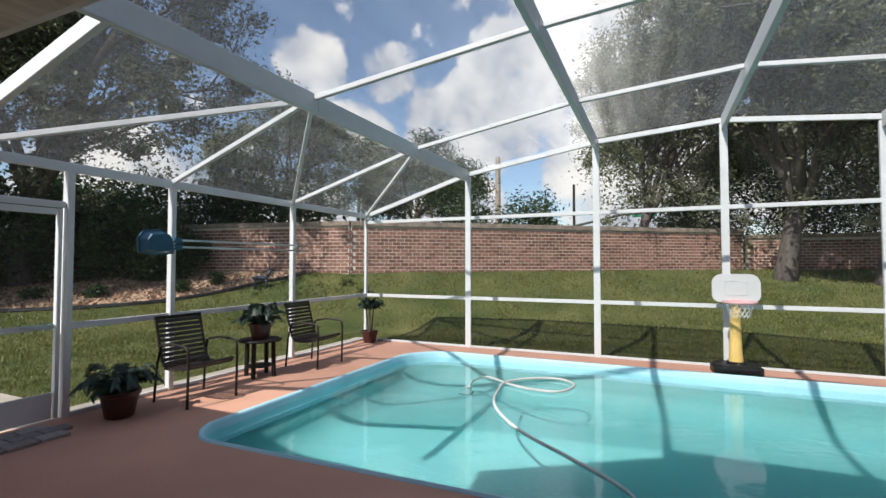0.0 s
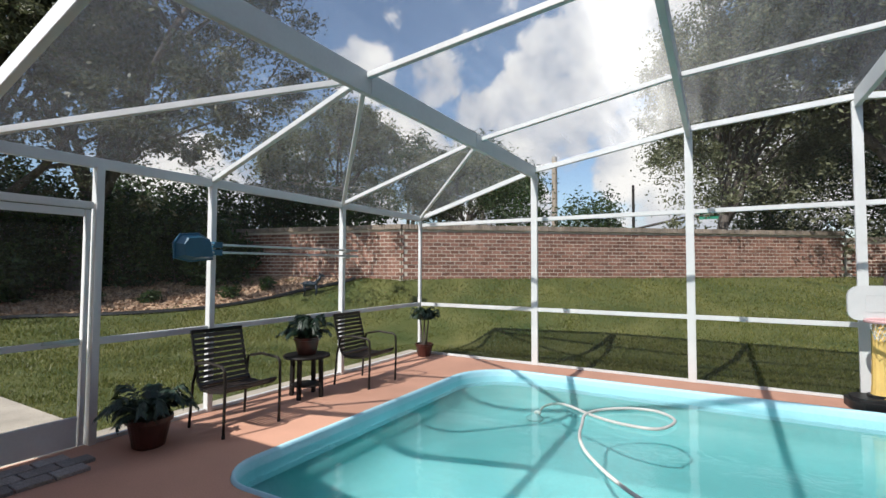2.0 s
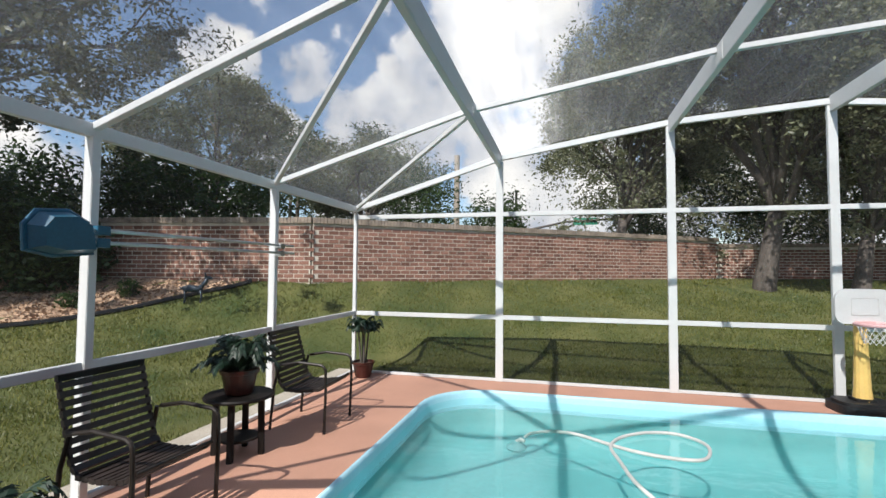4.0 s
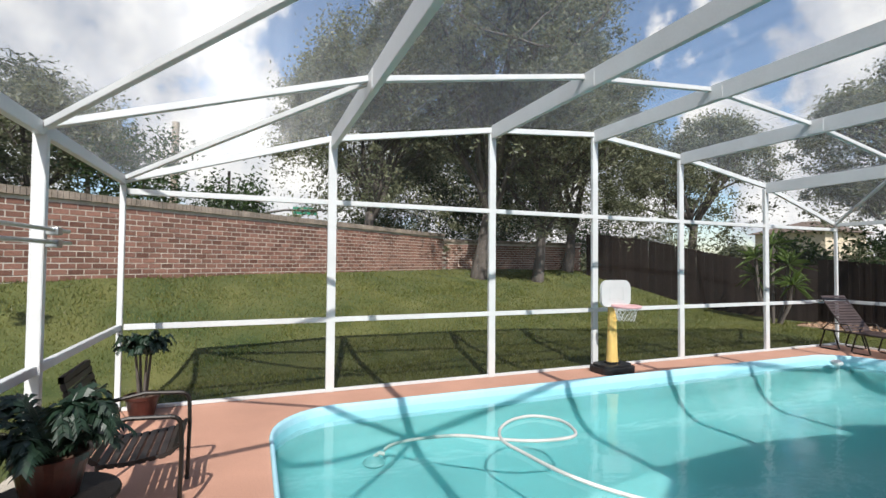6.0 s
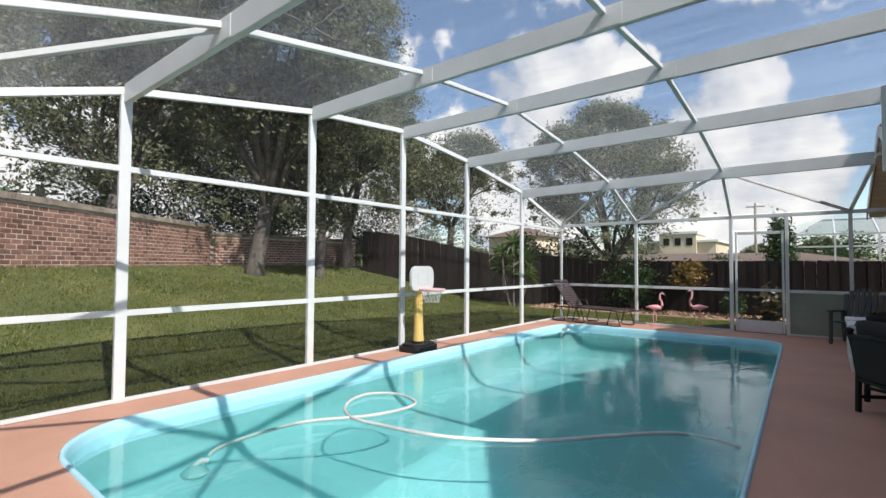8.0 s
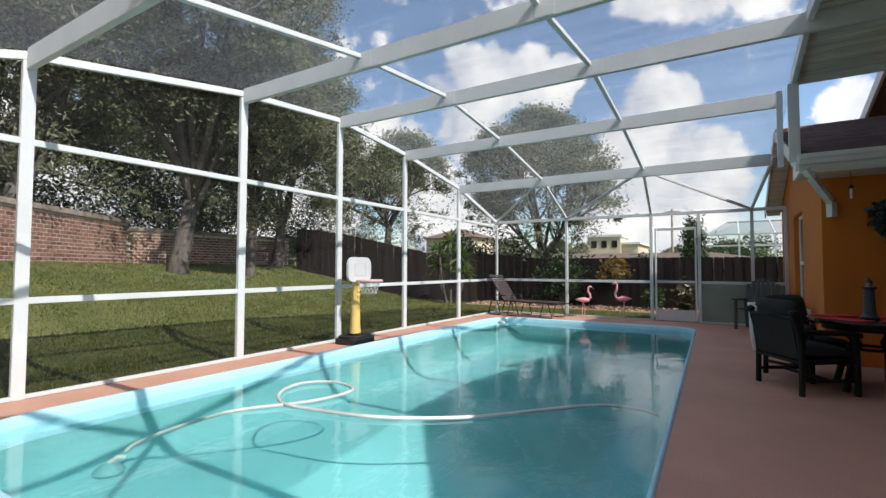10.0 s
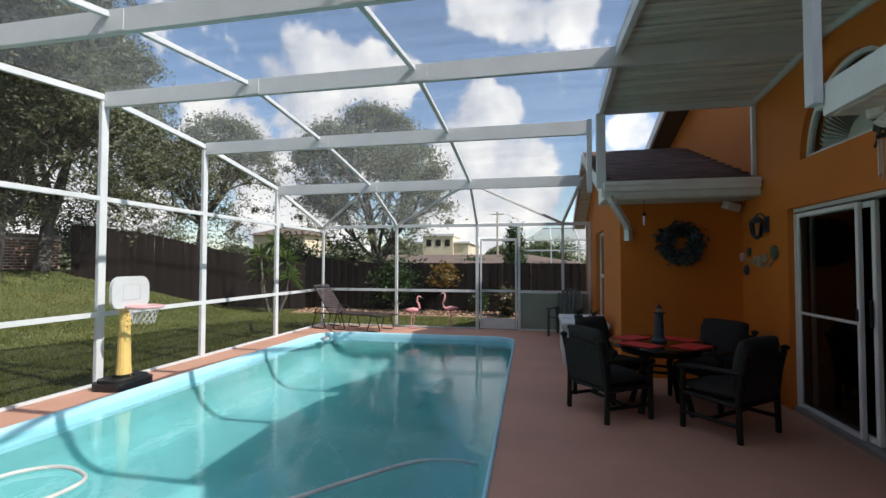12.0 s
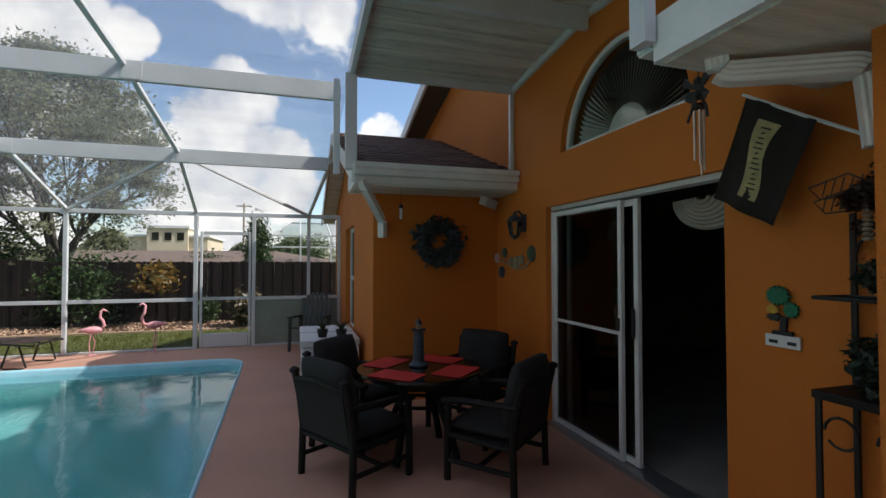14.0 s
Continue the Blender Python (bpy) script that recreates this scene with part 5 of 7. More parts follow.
# ---- grass and mulch ----
def make_grass():
    rng = np.random.default_rng(21)
    n = 700000
    x = rng.uniform(-14.0, 11.8, n)
    y = rng.uniform(0.9, 19, n)
    dens = rng.uniform(size=n)
    out = (x < X0 - 0.36) | (x > X1 + 0.1) | (y > Y1 + 0.1)
    d = np.hypot(np.maximum(np.maximum(X0 - x, x - X1), 0), np.maximum(y - Y1, 0))
    keep = out & (dens < np.clip(1.25 - d / 8, 0.16, 1)) & ~((x < X0) & (x > -8.45) & (y < 3.15))
    line = np.where(x < WALL[1][0], WALL[0][1] + (x - WALL[0][0]) * 0.1857, np.where(x < 2.85, WALL[1][1] + (x - WALL[1][0]) * 0.785, 18.5))
    keep &= (y < line - 0.12) & ~in_mulch(x, y) & ~((x > 10.5) & (y < 11))
    x, y, d = x[keep], y[keep], d[keep]
    n = len(x)
    z = ground_z(x, y)
    h = rng.uniform(0.018, 0.055, n) + 0.0015 * d
    a = rng.uniform(0, 6.283, n)
    w = 0.005 + 0.0010 * d
    lx, ly = rng.normal(0, 0.025, n), rng.normal(0, 0.025, n)
    p0 = np.stack([x - w * np.cos(a), y - w * np.sin(a), z - 0.01], 1)
    p1 = np.stack([x + w * np.cos(a), y + w * np.sin(a), z - 0.01], 1)
    p2 = np.stack([x + lx, y + ly, z + h], 1)
    v = np.stack([p0, p1, p2], 1).reshape(-1, 3)
    me = bpy.data.meshes.new("grass")
    me.vertices.add(3 * n)
    me.vertices.foreach_set("co", v.ravel())
    me.loops.add(3 * n)
    me.loops.foreach_set("vertex_index", np.arange(3 * n))
    me.polygons.add(n)
    me.polygons.foreach_set("loop_start", np.arange(0, 3 * n, 3))
    me.update()
    me.validate()
    me.materials.append(M["grass"])
    tagged(new("grass", me), "short green lawn grass", "grass", kind="stuff")


def in_mulch(x, y):
    """The mulch bed under the oaks on the left."""
    x, y = np.asarray(x), np.asarray(y)
    edge = np.interp(y, (2, 5, 6, 7.5, 8.8, 9.6, 10.4, 10.9), (-14.2, -12.5, -11.4, -10.2, -9.6, -9.1, -8.2, -7.6))
    return (x < edge) & (y < 10.9)


def make_mulch():
    rng = np.random.default_rng(23)
    n = 34000
    x, y = rng.uniform(-18, -6.8, n), rng.uniform(1, 10.6, n)
    k = in_mulch(x, y) & (y < 10.6 + (x + 7.15) * 0.18 - 0.1)
    x, y = x[k], y[k]
    pos = np.stack([x, y, ground_z(x, y) + rng.uniform(0.0, 0.035, len(x))], 1)
    ob = leaf_mesh("mulch", pos, 0.10, rng, M["mulch"], None, aspect=0.5)
    tagged(ob, "loose reddish wood chip mulch", "mulch", kind="stuff")
    verts, faces = [], []
    # soil sheet under the chips
    gx = np.arange(-19, -6.5, 0.25)
    gy = np.arange(-2, 10.9, 0.25)
    idx = {}
    for j, yy in enumerate(gy):
        for i, xx in enumerate(gx):
            if in_mulch(xx, yy) and yy < 10.7 + (xx + 7.15) * 0.18:
                idx[i, j] = len(verts)
                verts.append((float(xx), float(yy), float(ground_z(xx, yy)) + 0.012))
    for (i, j) in idx:
        q = [(i, j), (i + 1, j), (i + 1, j + 1), (i, j + 1)]
        if all(c in idx for c in q):
            faces.append(tuple(idx[c] for c in q))
    tagged(mesh_part("soil", verts, faces, M["mulch"]), "reddish brown mulched bed", "planting bed", kind="structure")
    # edging of the bed
    bm = bmesh.new()
    pts = []
    for yy in np.arange(2.5, 10.5, 0.3):
        xx = -6.9
        while not in_mulch(xx, yy) and xx > -16:
            xx -= 0.05
        pts.append((xx + 0.03, yy, float(ground_z(xx, yy)) + 0.04))
    tube(bm, pts, 0.045, 6)
    tagged(part("edging", bm, M["black"]), "dark garden bed edging", "edging", kind="structure")
    # bed along the end fence
    n = 5200
    x, y = rng.uniform(10.8, 12.2, n), rng.uniform(0.5, 11.0, n)
    pos = np.stack([x, y, ground_z(x, y) + rng.uniform(0.02, 0.07, n)], 1)
    ob = leaf_mesh("mulch", pos, 0.12, rng, M["mulch"], None, aspect=0.5)
    tagged(ob, "wood chip mulch along the fence", "mulch", kind="stuff")
    s = part("soil", boxed(10.75, 0.2, -0.3, 12.25, 11.0, -0.12, 0.02), M["mulch"])
    tagged(s, "mulched strip along the fence", "planting bed", kind="structure")


# ---- beyond the garden ----
def make_distance():
    def house(name, x, y, w, d, h, mat, label, roof="tile", rise=1.2):
        ob = thing(name, pose(x, y, -0.2), label, "building")
        part("wall", boxed(-w / 2, -d / 2, 0, w / 2, d / 2, h), M[mat], ob)
        bm = bmesh.new()
        o = 0.4
        v = [bm.verts.new(p) for p in ((-w / 2 - o, -d / 2 - o, h), (w / 2 + o, -d / 2 - o, h), (w / 2 + o, d / 2 + o, h), (-w / 2 - o, d / 2 + o, h), (0, -d / 2 + w / 2 - o, h + rise), (0, d / 2 - w / 2 + o, h + rise))]
        for f in ((0, 1, 4), (1, 2, 5, 4), (2, 3, 5), (3, 0, 4, 5), (3, 2, 1, 0)):
            bm.faces.new([v[i] for i in f])
        part("roof", bm, M[roof], ob)
        for yy in np.arange(-d / 2 + 1.5, d / 2 - 1, 3.0) if h > 3 else ():
            part("window", boxed(-w / 2 - 0.03, yy, 1.0, -w / 2 + 0.02, yy + 1.2, 2.2), M["darkpane"], ob)
        return ob

    house("neighbour_house", 24, 9.5, 7, 18, 1.62, "beige", "low house with clay tile roof beyond the fence", rise=0.62)
    house("neighbour_house", 33, 23.6, 4.5, 4.6, 4.0, "beige", "two-storey beige house beyond the fence", rise=0.9)
    b = thing("commercial_building", pose(66, 17.4, 0), "large beige flat-roofed building in the distance", "building")
    part("wall", boxed(-6, -4.6, 0, 6, 3.6, 4.3), M["beige"], b)
    part("parapet", boxed(-6.3, -4.9, 4.3, 6.3, 3.9, 4.55), M["white"], b)
    part("tower", boxed(-6.6, -2.6, 0, -1, 1.6, 5.3), M["beige"], b)
    part("parapet", boxed(-6.8, -2.8, 5.3, -0.8, 1.8, 5.6), M["white"], b)
    for yy in (-2.2, -0.9, 0.4):
        part("window", boxed(-6.66, yy, 3.9, -6.5, yy + 0.7, 4.8), M["darkpane"], b)
    # neighbour's white cage
    c = thing("neighbour_enclosure", pose(18.0, 0.0, 0), "white framed pool cage of the neighbouring garden", "pool enclosure")
    for yy in (0, 1.2, 2.4, 3.6):
        part("post", bar(bmesh.new(), (0, yy, 0), (0, yy, 2.55), 0.06, 0.06, (0, 1, 0)), M["alu"], c)
        part("rafter", bar(bmesh.new(), (0, yy, 2.55), (3.0, yy - (0.8 if yy > 3 else 0), 3.3), 0.05, 0.08), M["alu"], c)
    for z in (0.9, 2.1, 2.55):
        part("rail", bar(bmesh.new(), (0, 0, z), (0, 3.6, z), 0.05, 0.06), M["alu"], c)
    part("rail", bar(bmesh.new(), (3.0, -0.1, 3.3), (3.0, 2.8, 3.3), 0.05, 0.06), M["alu"], c)
    for z in (0.9, 2.55):
        part("rail", bar(bmesh.new(), (0, 3.6, z), (6, 3.6, z), 0.05, 0.06), M["alu"], c)
    bm = bmesh.new()
    bm.faces.new([bm.verts.new(p) for p in ((0, 0, 2.58), (0, 3.6, 2.58), (3.0, 2.8, 3.34), (3.0, 0, 3.34))])
    part("mesh_panel", bm, M["mesh_roof"], c)
    # road furniture beyond the wall
    p = thing("utility_pole", pose(-6.2, 20.6, 0.9), "grey wooden utility pole behind the wall", "utility pole")
    part("pole", tube(bmesh.new(), [(0, 0, 0), (0.02, 0, 5.4)], 0.14, 10, 0.11), M["polewood"], p)
    p = thing("signal_mast", pose(-5.2, 36, 0), "dark traffic signal mast with a green street sign", "traffic signal")
    part("mast", tube(bmesh.new(), [(0, 0, 0), (0, 0, 7.4)], 0.12, 10, 0.09), M["bronze"], p)
    part("arm", tube(bmesh.new(), [(0, 0, 4.3), (3.5, -0.3, 5.0), (7.8, -0.6, 5.15)], 0.09, 8, 0.06), M["bronze"], p)
    s = part("street_sign", boxed(4.0, -0.36, 4.75, 5.6, -0.33, 5.25, 0.01), M["green"], p, "green street name sign")
    part("lettering", boxed(4.25, -0.375, 4.93, 5.35, -0.365, 5.07), M["white"], s)
    bm = boxed(6.6, -0.7, 4.65, 6.95, -0.35, 5.5, 0.03)
    h = part("signal_head", bm, M["black"], p, "black traffic signal head")
    p = thing("utility_pole", pose(60, 8.8, 0), "far power pole with a crossarm", "utility pole")
    part("pole", tube(bmesh.new(), [(0, 0, 0), (0, 0, 8.6)], 0.16, 8, 0.12), M["polewood"], p)
    part("crossarm", bar(bmesh.new(), (0, -0.9, 8.2), (0, 0.9, 8.2), 0.12, 0.15), M["polewood"], p)
    r = part("road", boxed(-120, 30, 0.3, 120, 44, 0.62), M["road"])
    r.matrix_basis = pose(0, 0, 0, 0, 0, 12)
    tagged(r, "grey asphalt road behind the wall", "road", kind="structure")
    # far belt of woods
    rng = np.random.default_rng(31)
    for i, (ax0, ax1, dist) in enumerate(((-20, 62, 85), (70, 175, 75))):
        n = 26000
        an = np.radians(rng.uniform(ax0, ax1, n))
        top = 3.2 + 1.8 * np.sin(an * 23 + i) + 1.2 * np.sin(an * 57)
        r = dist + rng.uniform(-5, 5, n)
        pos = np.stack([r * np.cos(an), r * np.sin(an), rng.uniform(0, 1, n) ** 0.7 * np.maximum(top, 1.0)], 1)
        ob = leaf_mesh("woods", pos, 1.1, rng, M["leaf"], None, aspect=0.7)
        tagged(ob, "distant belt of green trees", "woods", kind="stuff")


# ---- things on the deck ----
def arc(c, r, a0, a1, n, u=(1, 0, 0), v=(0, 0, 1)):
    c, u, v = Vector(c), Vector(u), Vector(v)
    return [c + u * r * math.cos(radians(a0 + (a1 - a0) * i / n)) + v * r * math.sin(radians(a0 + (a1 - a0) * i / n)) for i in range(n + 1)]


def strap_chair(m):
    """A stacking patio armchair with vinyl straps; it faces +x."""
    ob = thing("patio_chair", m, "dark bronze metal patio armchair with brown vinyl straps", "chair", "strap chairs along the screen")
    W = 0.29
    for s in (-1, 1):
        y = s * W
        # front leg, arm and its bend down to the back
        pts = [(0.27, y, 0.0), (0.28, y, 0.40), (0.275, y, 0.56), *[tuple(p) for p in arc((0.215, y, 0.56), 0.06, 0, 90, 4)], (0.0, y, 0.635), (-0.19, y, 0.60)]
        part("arm", tube(bmesh.new(), pts, 0.0135, 8), M["bronze"], ob)
        part("leg", tube(bmesh.new(), [(-0.28, y, 0.0), (-0.25, y * 0.97, 0.40), (-0.20, y * 0.93, 0.60)], 0.0135, 8), M["bronze"], ob)
        part("foot_cap", tube(bmesh.new(), [(0.27, y, 0.0), (0.27, y, 0.03)], 0.016, 8), M["black"], ob)
    y = 0.255
    side = [(0.26, 0.43), (0.20, 0.385), (0.0, 0.36), (-0.14, 0.365), (-0.20, 0.42), (-0.27, 0.66), (-0.33, 0.88)]
    for s in (-1, 1):
        part("frame_rail", tube(bmesh.new(), [(x, s * y, z) for x, z in side], 0.0125, 8), M["bronze"], ob)
    part("frame_rail", tube(bmesh.new(), [(-0.33, -y, 0.88), (-0.33, y, 0.88)], 0.0125, 8), M["bronze"], ob)
    part("frame_rail", tube(bmesh.new(), [(0.26, -y, 0.43), (0.26, y, 0.43)], 0.0125, 8), M["bronze"], ob)

    def along(s):
        ls = [(Vector(b) - Vector(a)).length for a, b in zip(side, side[1:])]
        for (a, b), ln in zip(zip(side, side[1:]), ls):
            if s <= ln:
                return Vector(a) + (Vector(b) - Vector(a)) * s / ln, (Vector(b) - Vector(a)).normalized()
            s -= ln
        return Vector(side[-1]), Vector((0, 1))

    s = 0.05
    while s < 1.06:
        c, d = along(s)
        bm = bmesh.new()
        bar(bm, (c.x, -y - 0.012, c.y), (c.x, y + 0.012, c.y), 0.036, 0.028, (-d.y, 0, d.x))
        part("strap", bm, M["strap"], ob)
        s += 0.052
    return ob


c1 = strap_chair(pose(-4.29, 3.86, 0, 0, 0, -3))
copy_thing(c1, pose(-4.30, 5.82, 0, 0, 0, 2))


def side_table(m):
    ob = thing("side_table", m, "small round dark wooden side table on four legs", "side table")
    bm = bmesh.new()
    lathe(bm, [(0.20, 0.455), (0.265, 0.46), (0.27, 0.475), (0.262, 0.487), (0.0, 0.487)], 28)
    part("tabletop", bm, M["darkwood"], ob)
    for i in range(4):
        a = radians(20 + 90 * i)
        x, y = 0.185 * math.cos(a), 0.185 * math.sin(a)
        part("leg", bar(bmesh.new(), (x, y, 0), (x * 0.95, y * 0.95, 0.455), 0.045, 0.045, (math.cos(a), math.sin(a), 0), 0.005), M["darkwood"], ob)
    part("shelf", lathe(bmesh.new(), [(0.15, 0.13), (0.165, 0.135), (0.165, 0.15), (0.0, 0.15)], 24), M["darkwood"], ob)
    return ob


side_table(pose(-4.46, 4.93, 0))


def potted_palm(m, label, pot_r, pot_h, frond, n, rise, seed, stems=0):
    """A pot with soil and arching feathered fronds; every frond has its own leaflets."""
    ob = thing("potted_palm", m, label, "potted plant", "potted plants along the screen")
    rnd = random.Random(seed)
    bm = bmesh.new()
    lathe(bm, [(pot_r * 0.62, 0), (pot_r * 0.70, 0.01), (pot_r * 0.93, pot_h * 0.84), (pot_r * 1.02, pot_h * 0.86), (pot_r * 1.03, pot_h), (pot_r * 0.93, pot_h), (pot_r * 0.90, pot_h * 0.86), (0, pot_h * 0.86)], 26)
    part("pot", bm, M["pot"], ob, smooth=False)
    part("soil", lathe(bmesh.new(), [(pot_r * 0.90, pot_h * 0.86), (pot_r * 0.5, pot_h * 0.90), (0, pot_h * 0.91)], 18), M["soil"], ob)
    base = pot_h * 0.88
    starts = [(0, 0, base)]
    if stems:
        starts = []
        for i in range(stems):
            a = 2 * math.pi * i / stems + 0.6
            top = Vector((0.07 * math.cos(a), 0.07 * math.sin(a), base + rise * 0.9))
            part("stem", tube(bmesh.new(), [(0.03 * math.cos(a), 0.03 * math.sin(a), base - 0.02), (0.05 * math.cos(a), 0.05 * math.sin(a), base + rise * 0.45), top], 0.016, 7, 0.011), M["bark"], ob)
            starts.append(tuple(top))
    for i in range(n):
        a = 2 * math.pi * i / n + rnd.uniform(-0.3, 0.3)
        s = Vector(starts[i % len(starts)])
        up = rnd.uniform(0.35, 1.0) * (0.45 if stems else 1.0) * rise
        ln = frond * rnd.uniform(0.7, 1.1)
        d = Vector((math.cos(a), math.sin(a), 0))
        pts = []
        for k in range(9):
            u = k / 8
            pts.append(s + d * ln * (u ** 0.85) + Vector((0, 0, up * math.sin(u * 2.35) * 1.15 - 0.10 * frond * u * u)))
        bm = bmesh.new()
        tube(bm, pts, 0.004, 4, 0.0015)
        side = Vector((-d.y, d.x, 0))
        for k in range(2, 27):
            u = k / 26
            f = u * 8
            j = min(7, int(f))
            p = pts[j].lerp(pts[j + 1], f - j)
            w = 0.45 * frond * math.sin(min(1, u * 1.1 + 0.12) * math.pi * 0.86) * 0.62 + 0.012
            t = (pts[j + 1] - pts[j]).normalized()
            for q in (-1, 1):
                tip = p + (side * q * 0.8 + t * 0.6 + Vector((0, 0, -0.45 + rnd.uniform(-0.25, 0.2)))) * w
                b1, b2 = p - t * 0.006, p + t * 0.006
                mid = (p + tip) / 2 + Vector((0, 0, 0.012)) + t * 0.006
                v = [bm.verts.new(c) for c in (b1, mid - t * 0.012, tip, mid + t * 0.010, b2)]
                bm.faces.new(v)
        part("frond", bm, M["palm"], ob)
    return ob


potted_palm(pose(-4.43, 3.14, 0), "dark green fern palm in a red-brown pot on the deck", 0.175, 0.25, 0.36, 22, 0.26, 3)
potted_palm(pose(-4.46, 4.93, 0.487), "dark green fern palm in a red-brown pot on the side table", 0.15, 0.20, 0.31, 22, 0.26, 4)
potted_palm(pose(-4.63, 7.78, 0), "bushy small palm with slim stems in a red-brown pot", 0.155, 0.22, 0.21, 40, 0.46, 5, stems=4)


def basketball_hoop(m):
    ob = thing("basketball_hoop", m, "toddler basketball hoop with yellow post and white backboard", "basketball hoop")
    bm = bmesh.new()
    slab(bm, rounded(-0.30, -0.22, 0.30, 0.22, (0.14, 0.14, 0.14, 0.14), 6), 0.0, 0.085)
    slab(bm, rounded(-0.26, -0.18, 0.26, 0.18, (0.12, 0.12, 0.12, 0.12), 6), 0.085, 0.12)
    slab(bm, rounded(-0.11, -0.09, 0.11, 0.09, (0.05, 0.05, 0.05, 0.05), 5), 0.12, 0.15)
    base = part("base", bm, M["black"], ob, "black plastic water base")
    bm = bmesh.new()
    for z0, z1, w0, w1 in ((0.12, 0.26, 0.092, 0.078), (0.26, 0.60, 0.078, 0.068), (0.60, 0.98, 0.064, 0.058)):
        tube(bm, [(0, 0, z0), (0, 0, z1)], w0, 14, w1)
    part("post", bm, M["yellow"], ob, "yellow plastic telescopic post")
    for a in range(3):
        part("fin", bar(bmesh.new(), (-0.03, -0.055, 0.72 + 0.07 * a), (0.03, -0.055, 0.755 + 0.07 * a), 0.03, 0.018), M["yellow"], ob)
    bm = bmesh.new()
    o = rounded(-0.285, 0.95, 0.285, 1.33, (0.10, 0.10, 0.13, 0.13), 8)
    f1 = [bm.verts.new((x, -0.085, z)) for x, z in o]
    f2 = [bm.verts.new((x, -0.045, z)) for x, z in o]
    bm.faces.new(f1)
    bm.faces.new(f2[::-1])
    for i in range(len(o)):
        bm.faces.new((f1[i], f2[i], f2[(i + 1) % len(o)], f1[(i + 1) % len(o)]))
    bmesh.ops.recalc_face_normals(bm, faces=bm.faces[:])
    bb = part("backboard", bm, M["plastic"], ob, "white rounded backboard")
    part("moulded_square", tube(bmesh.new(), [(-0.13, -0.088, 1.05), (0.13, -0.088, 1.05), (0.13, -0.086, 1.23), (-0.13, -0.086, 1.23)], 0.003, 6, closed=True), M["plastic"], bb)
    ring = [(0.185 * math.cos(2 * math.pi * i / 28), -0.27 + 0.185 * math.sin(2 * math.pi * i / 28), 0.965) for i in range(28)]
    rim = part("rim", tube(bmesh.new(), ring, 0.020, 8, closed=True), M["rimred"], ob, "faded pink rim")
    part("bracket", boxed(-0.10, -0.12, 0.945, 0.10, -0.05, 0.985, 0.008), M["rimred"], rim)
    bm = bmesh.new()
    for i in range(14):
        for s in (-1, 1):
            pts = []
            for k in range(5):
                a = 2 * math.pi * (i + s * k * 0.5) / 14
                r = 0.168 - 0.058 * (k / 4) ** 0.8
                pts.append((r * math.cos(a), -0.26 + r * math.sin(a), 0.955 - 0.048 * k))
            tube(bm, pts, 0.003, 4)
    part("net", bm, M["plastic"], ob, "white cord net")
    return ob


basketball_hoop(pose(1.25, 7.74, 0, 0, 0, 4))


def lounger(m):
    """A strap chaise; its head is towards +y."""
    ob = thing("sun_lounger", m, "taupe strap chaise longue with raised back", "sun lounger")
    W = 0.30
    k = Vector((0, 0.45, 0.36))
    top = Vector((0, 0.92, 0.98))
    for s in (-1, 1):
        part("side_rail", tube(bmesh.new(), [(s * W, -0.98, 0.33), (s * W, -0.6, 0.36), (s * W, 0.45, 0.36), (s * W, 0.90, 0.36)], 0.014, 8), M["bronze"], ob)
        part("back_rail", tube(bmesh.new(), [(s * (W - 0.03), k.y, k.z), (s * (W - 0.03), top.y, top.z)], 0.013, 8), M["bronze"], ob)
        for y0, y1 in ((-0.88, -0.50), (0.02, 0.40), (0.55, 0.98)):
            pts = [(s * W, y0 + 0.10, 0.35), (s * W, y0, 0.03), (s * W, y0 + 0.06, 0.013), (s * W, y1 - 0.1, 0.013), (s * W, y1 - 0.06, 0.03), (s * W, y1 - 0.16, 0.35)]
            part("leg", tube(bmesh.new(), pts, 0.013, 8), M["bronze"], ob)
        part("arm", tube(bmesh.new(), [(s * (W + 0.02), 0.30, 0.36), (s * (W + 0.02), 0.38, 0.50), (s * (W + 0.02), 0.72, 0.50), (s * (W + 0.02), 0.86, 0.36)], 0.012, 8), M["bronze"], ob)
    for y in (-0.98, 0.45):
        part("cross_rail", tube(bmesh.new(), [(-W, y, 0.345), (W, y, 0.345)], 0.013, 8), M["bronze"], ob)
    part("cross_rail", tube(bmesh.new(), [(-W + 0.03, top.y, top.z), (W - 0.03, top.y, top.z)], 0.013, 8), M["bronze"], ob)
    y = -0.93
    while y < 0.42:
        part("strap", bar(bmesh.new(), (-W, y, 0.372), (W, y, 0.372), 0.045, 0.006), M["lstrap"], ob)
        y += 0.062
    d = (top - k).normalized()
    s = 0.04
    while s < (top - k).length:
        p = k + d * s
        part("strap", bar(bmesh.new(), (-W + 0.02, p.y - 0.008, p.z + 0.006), (W - 0.02, p.y - 0.008, p.z + 0.006), 0.048, 0.006, (0, -d.z, d.y)), M["lstrap"], ob)
        s += 0.060
    return ob


lounger(pose(6.57, 7.0, 0, 0, 0, -11))


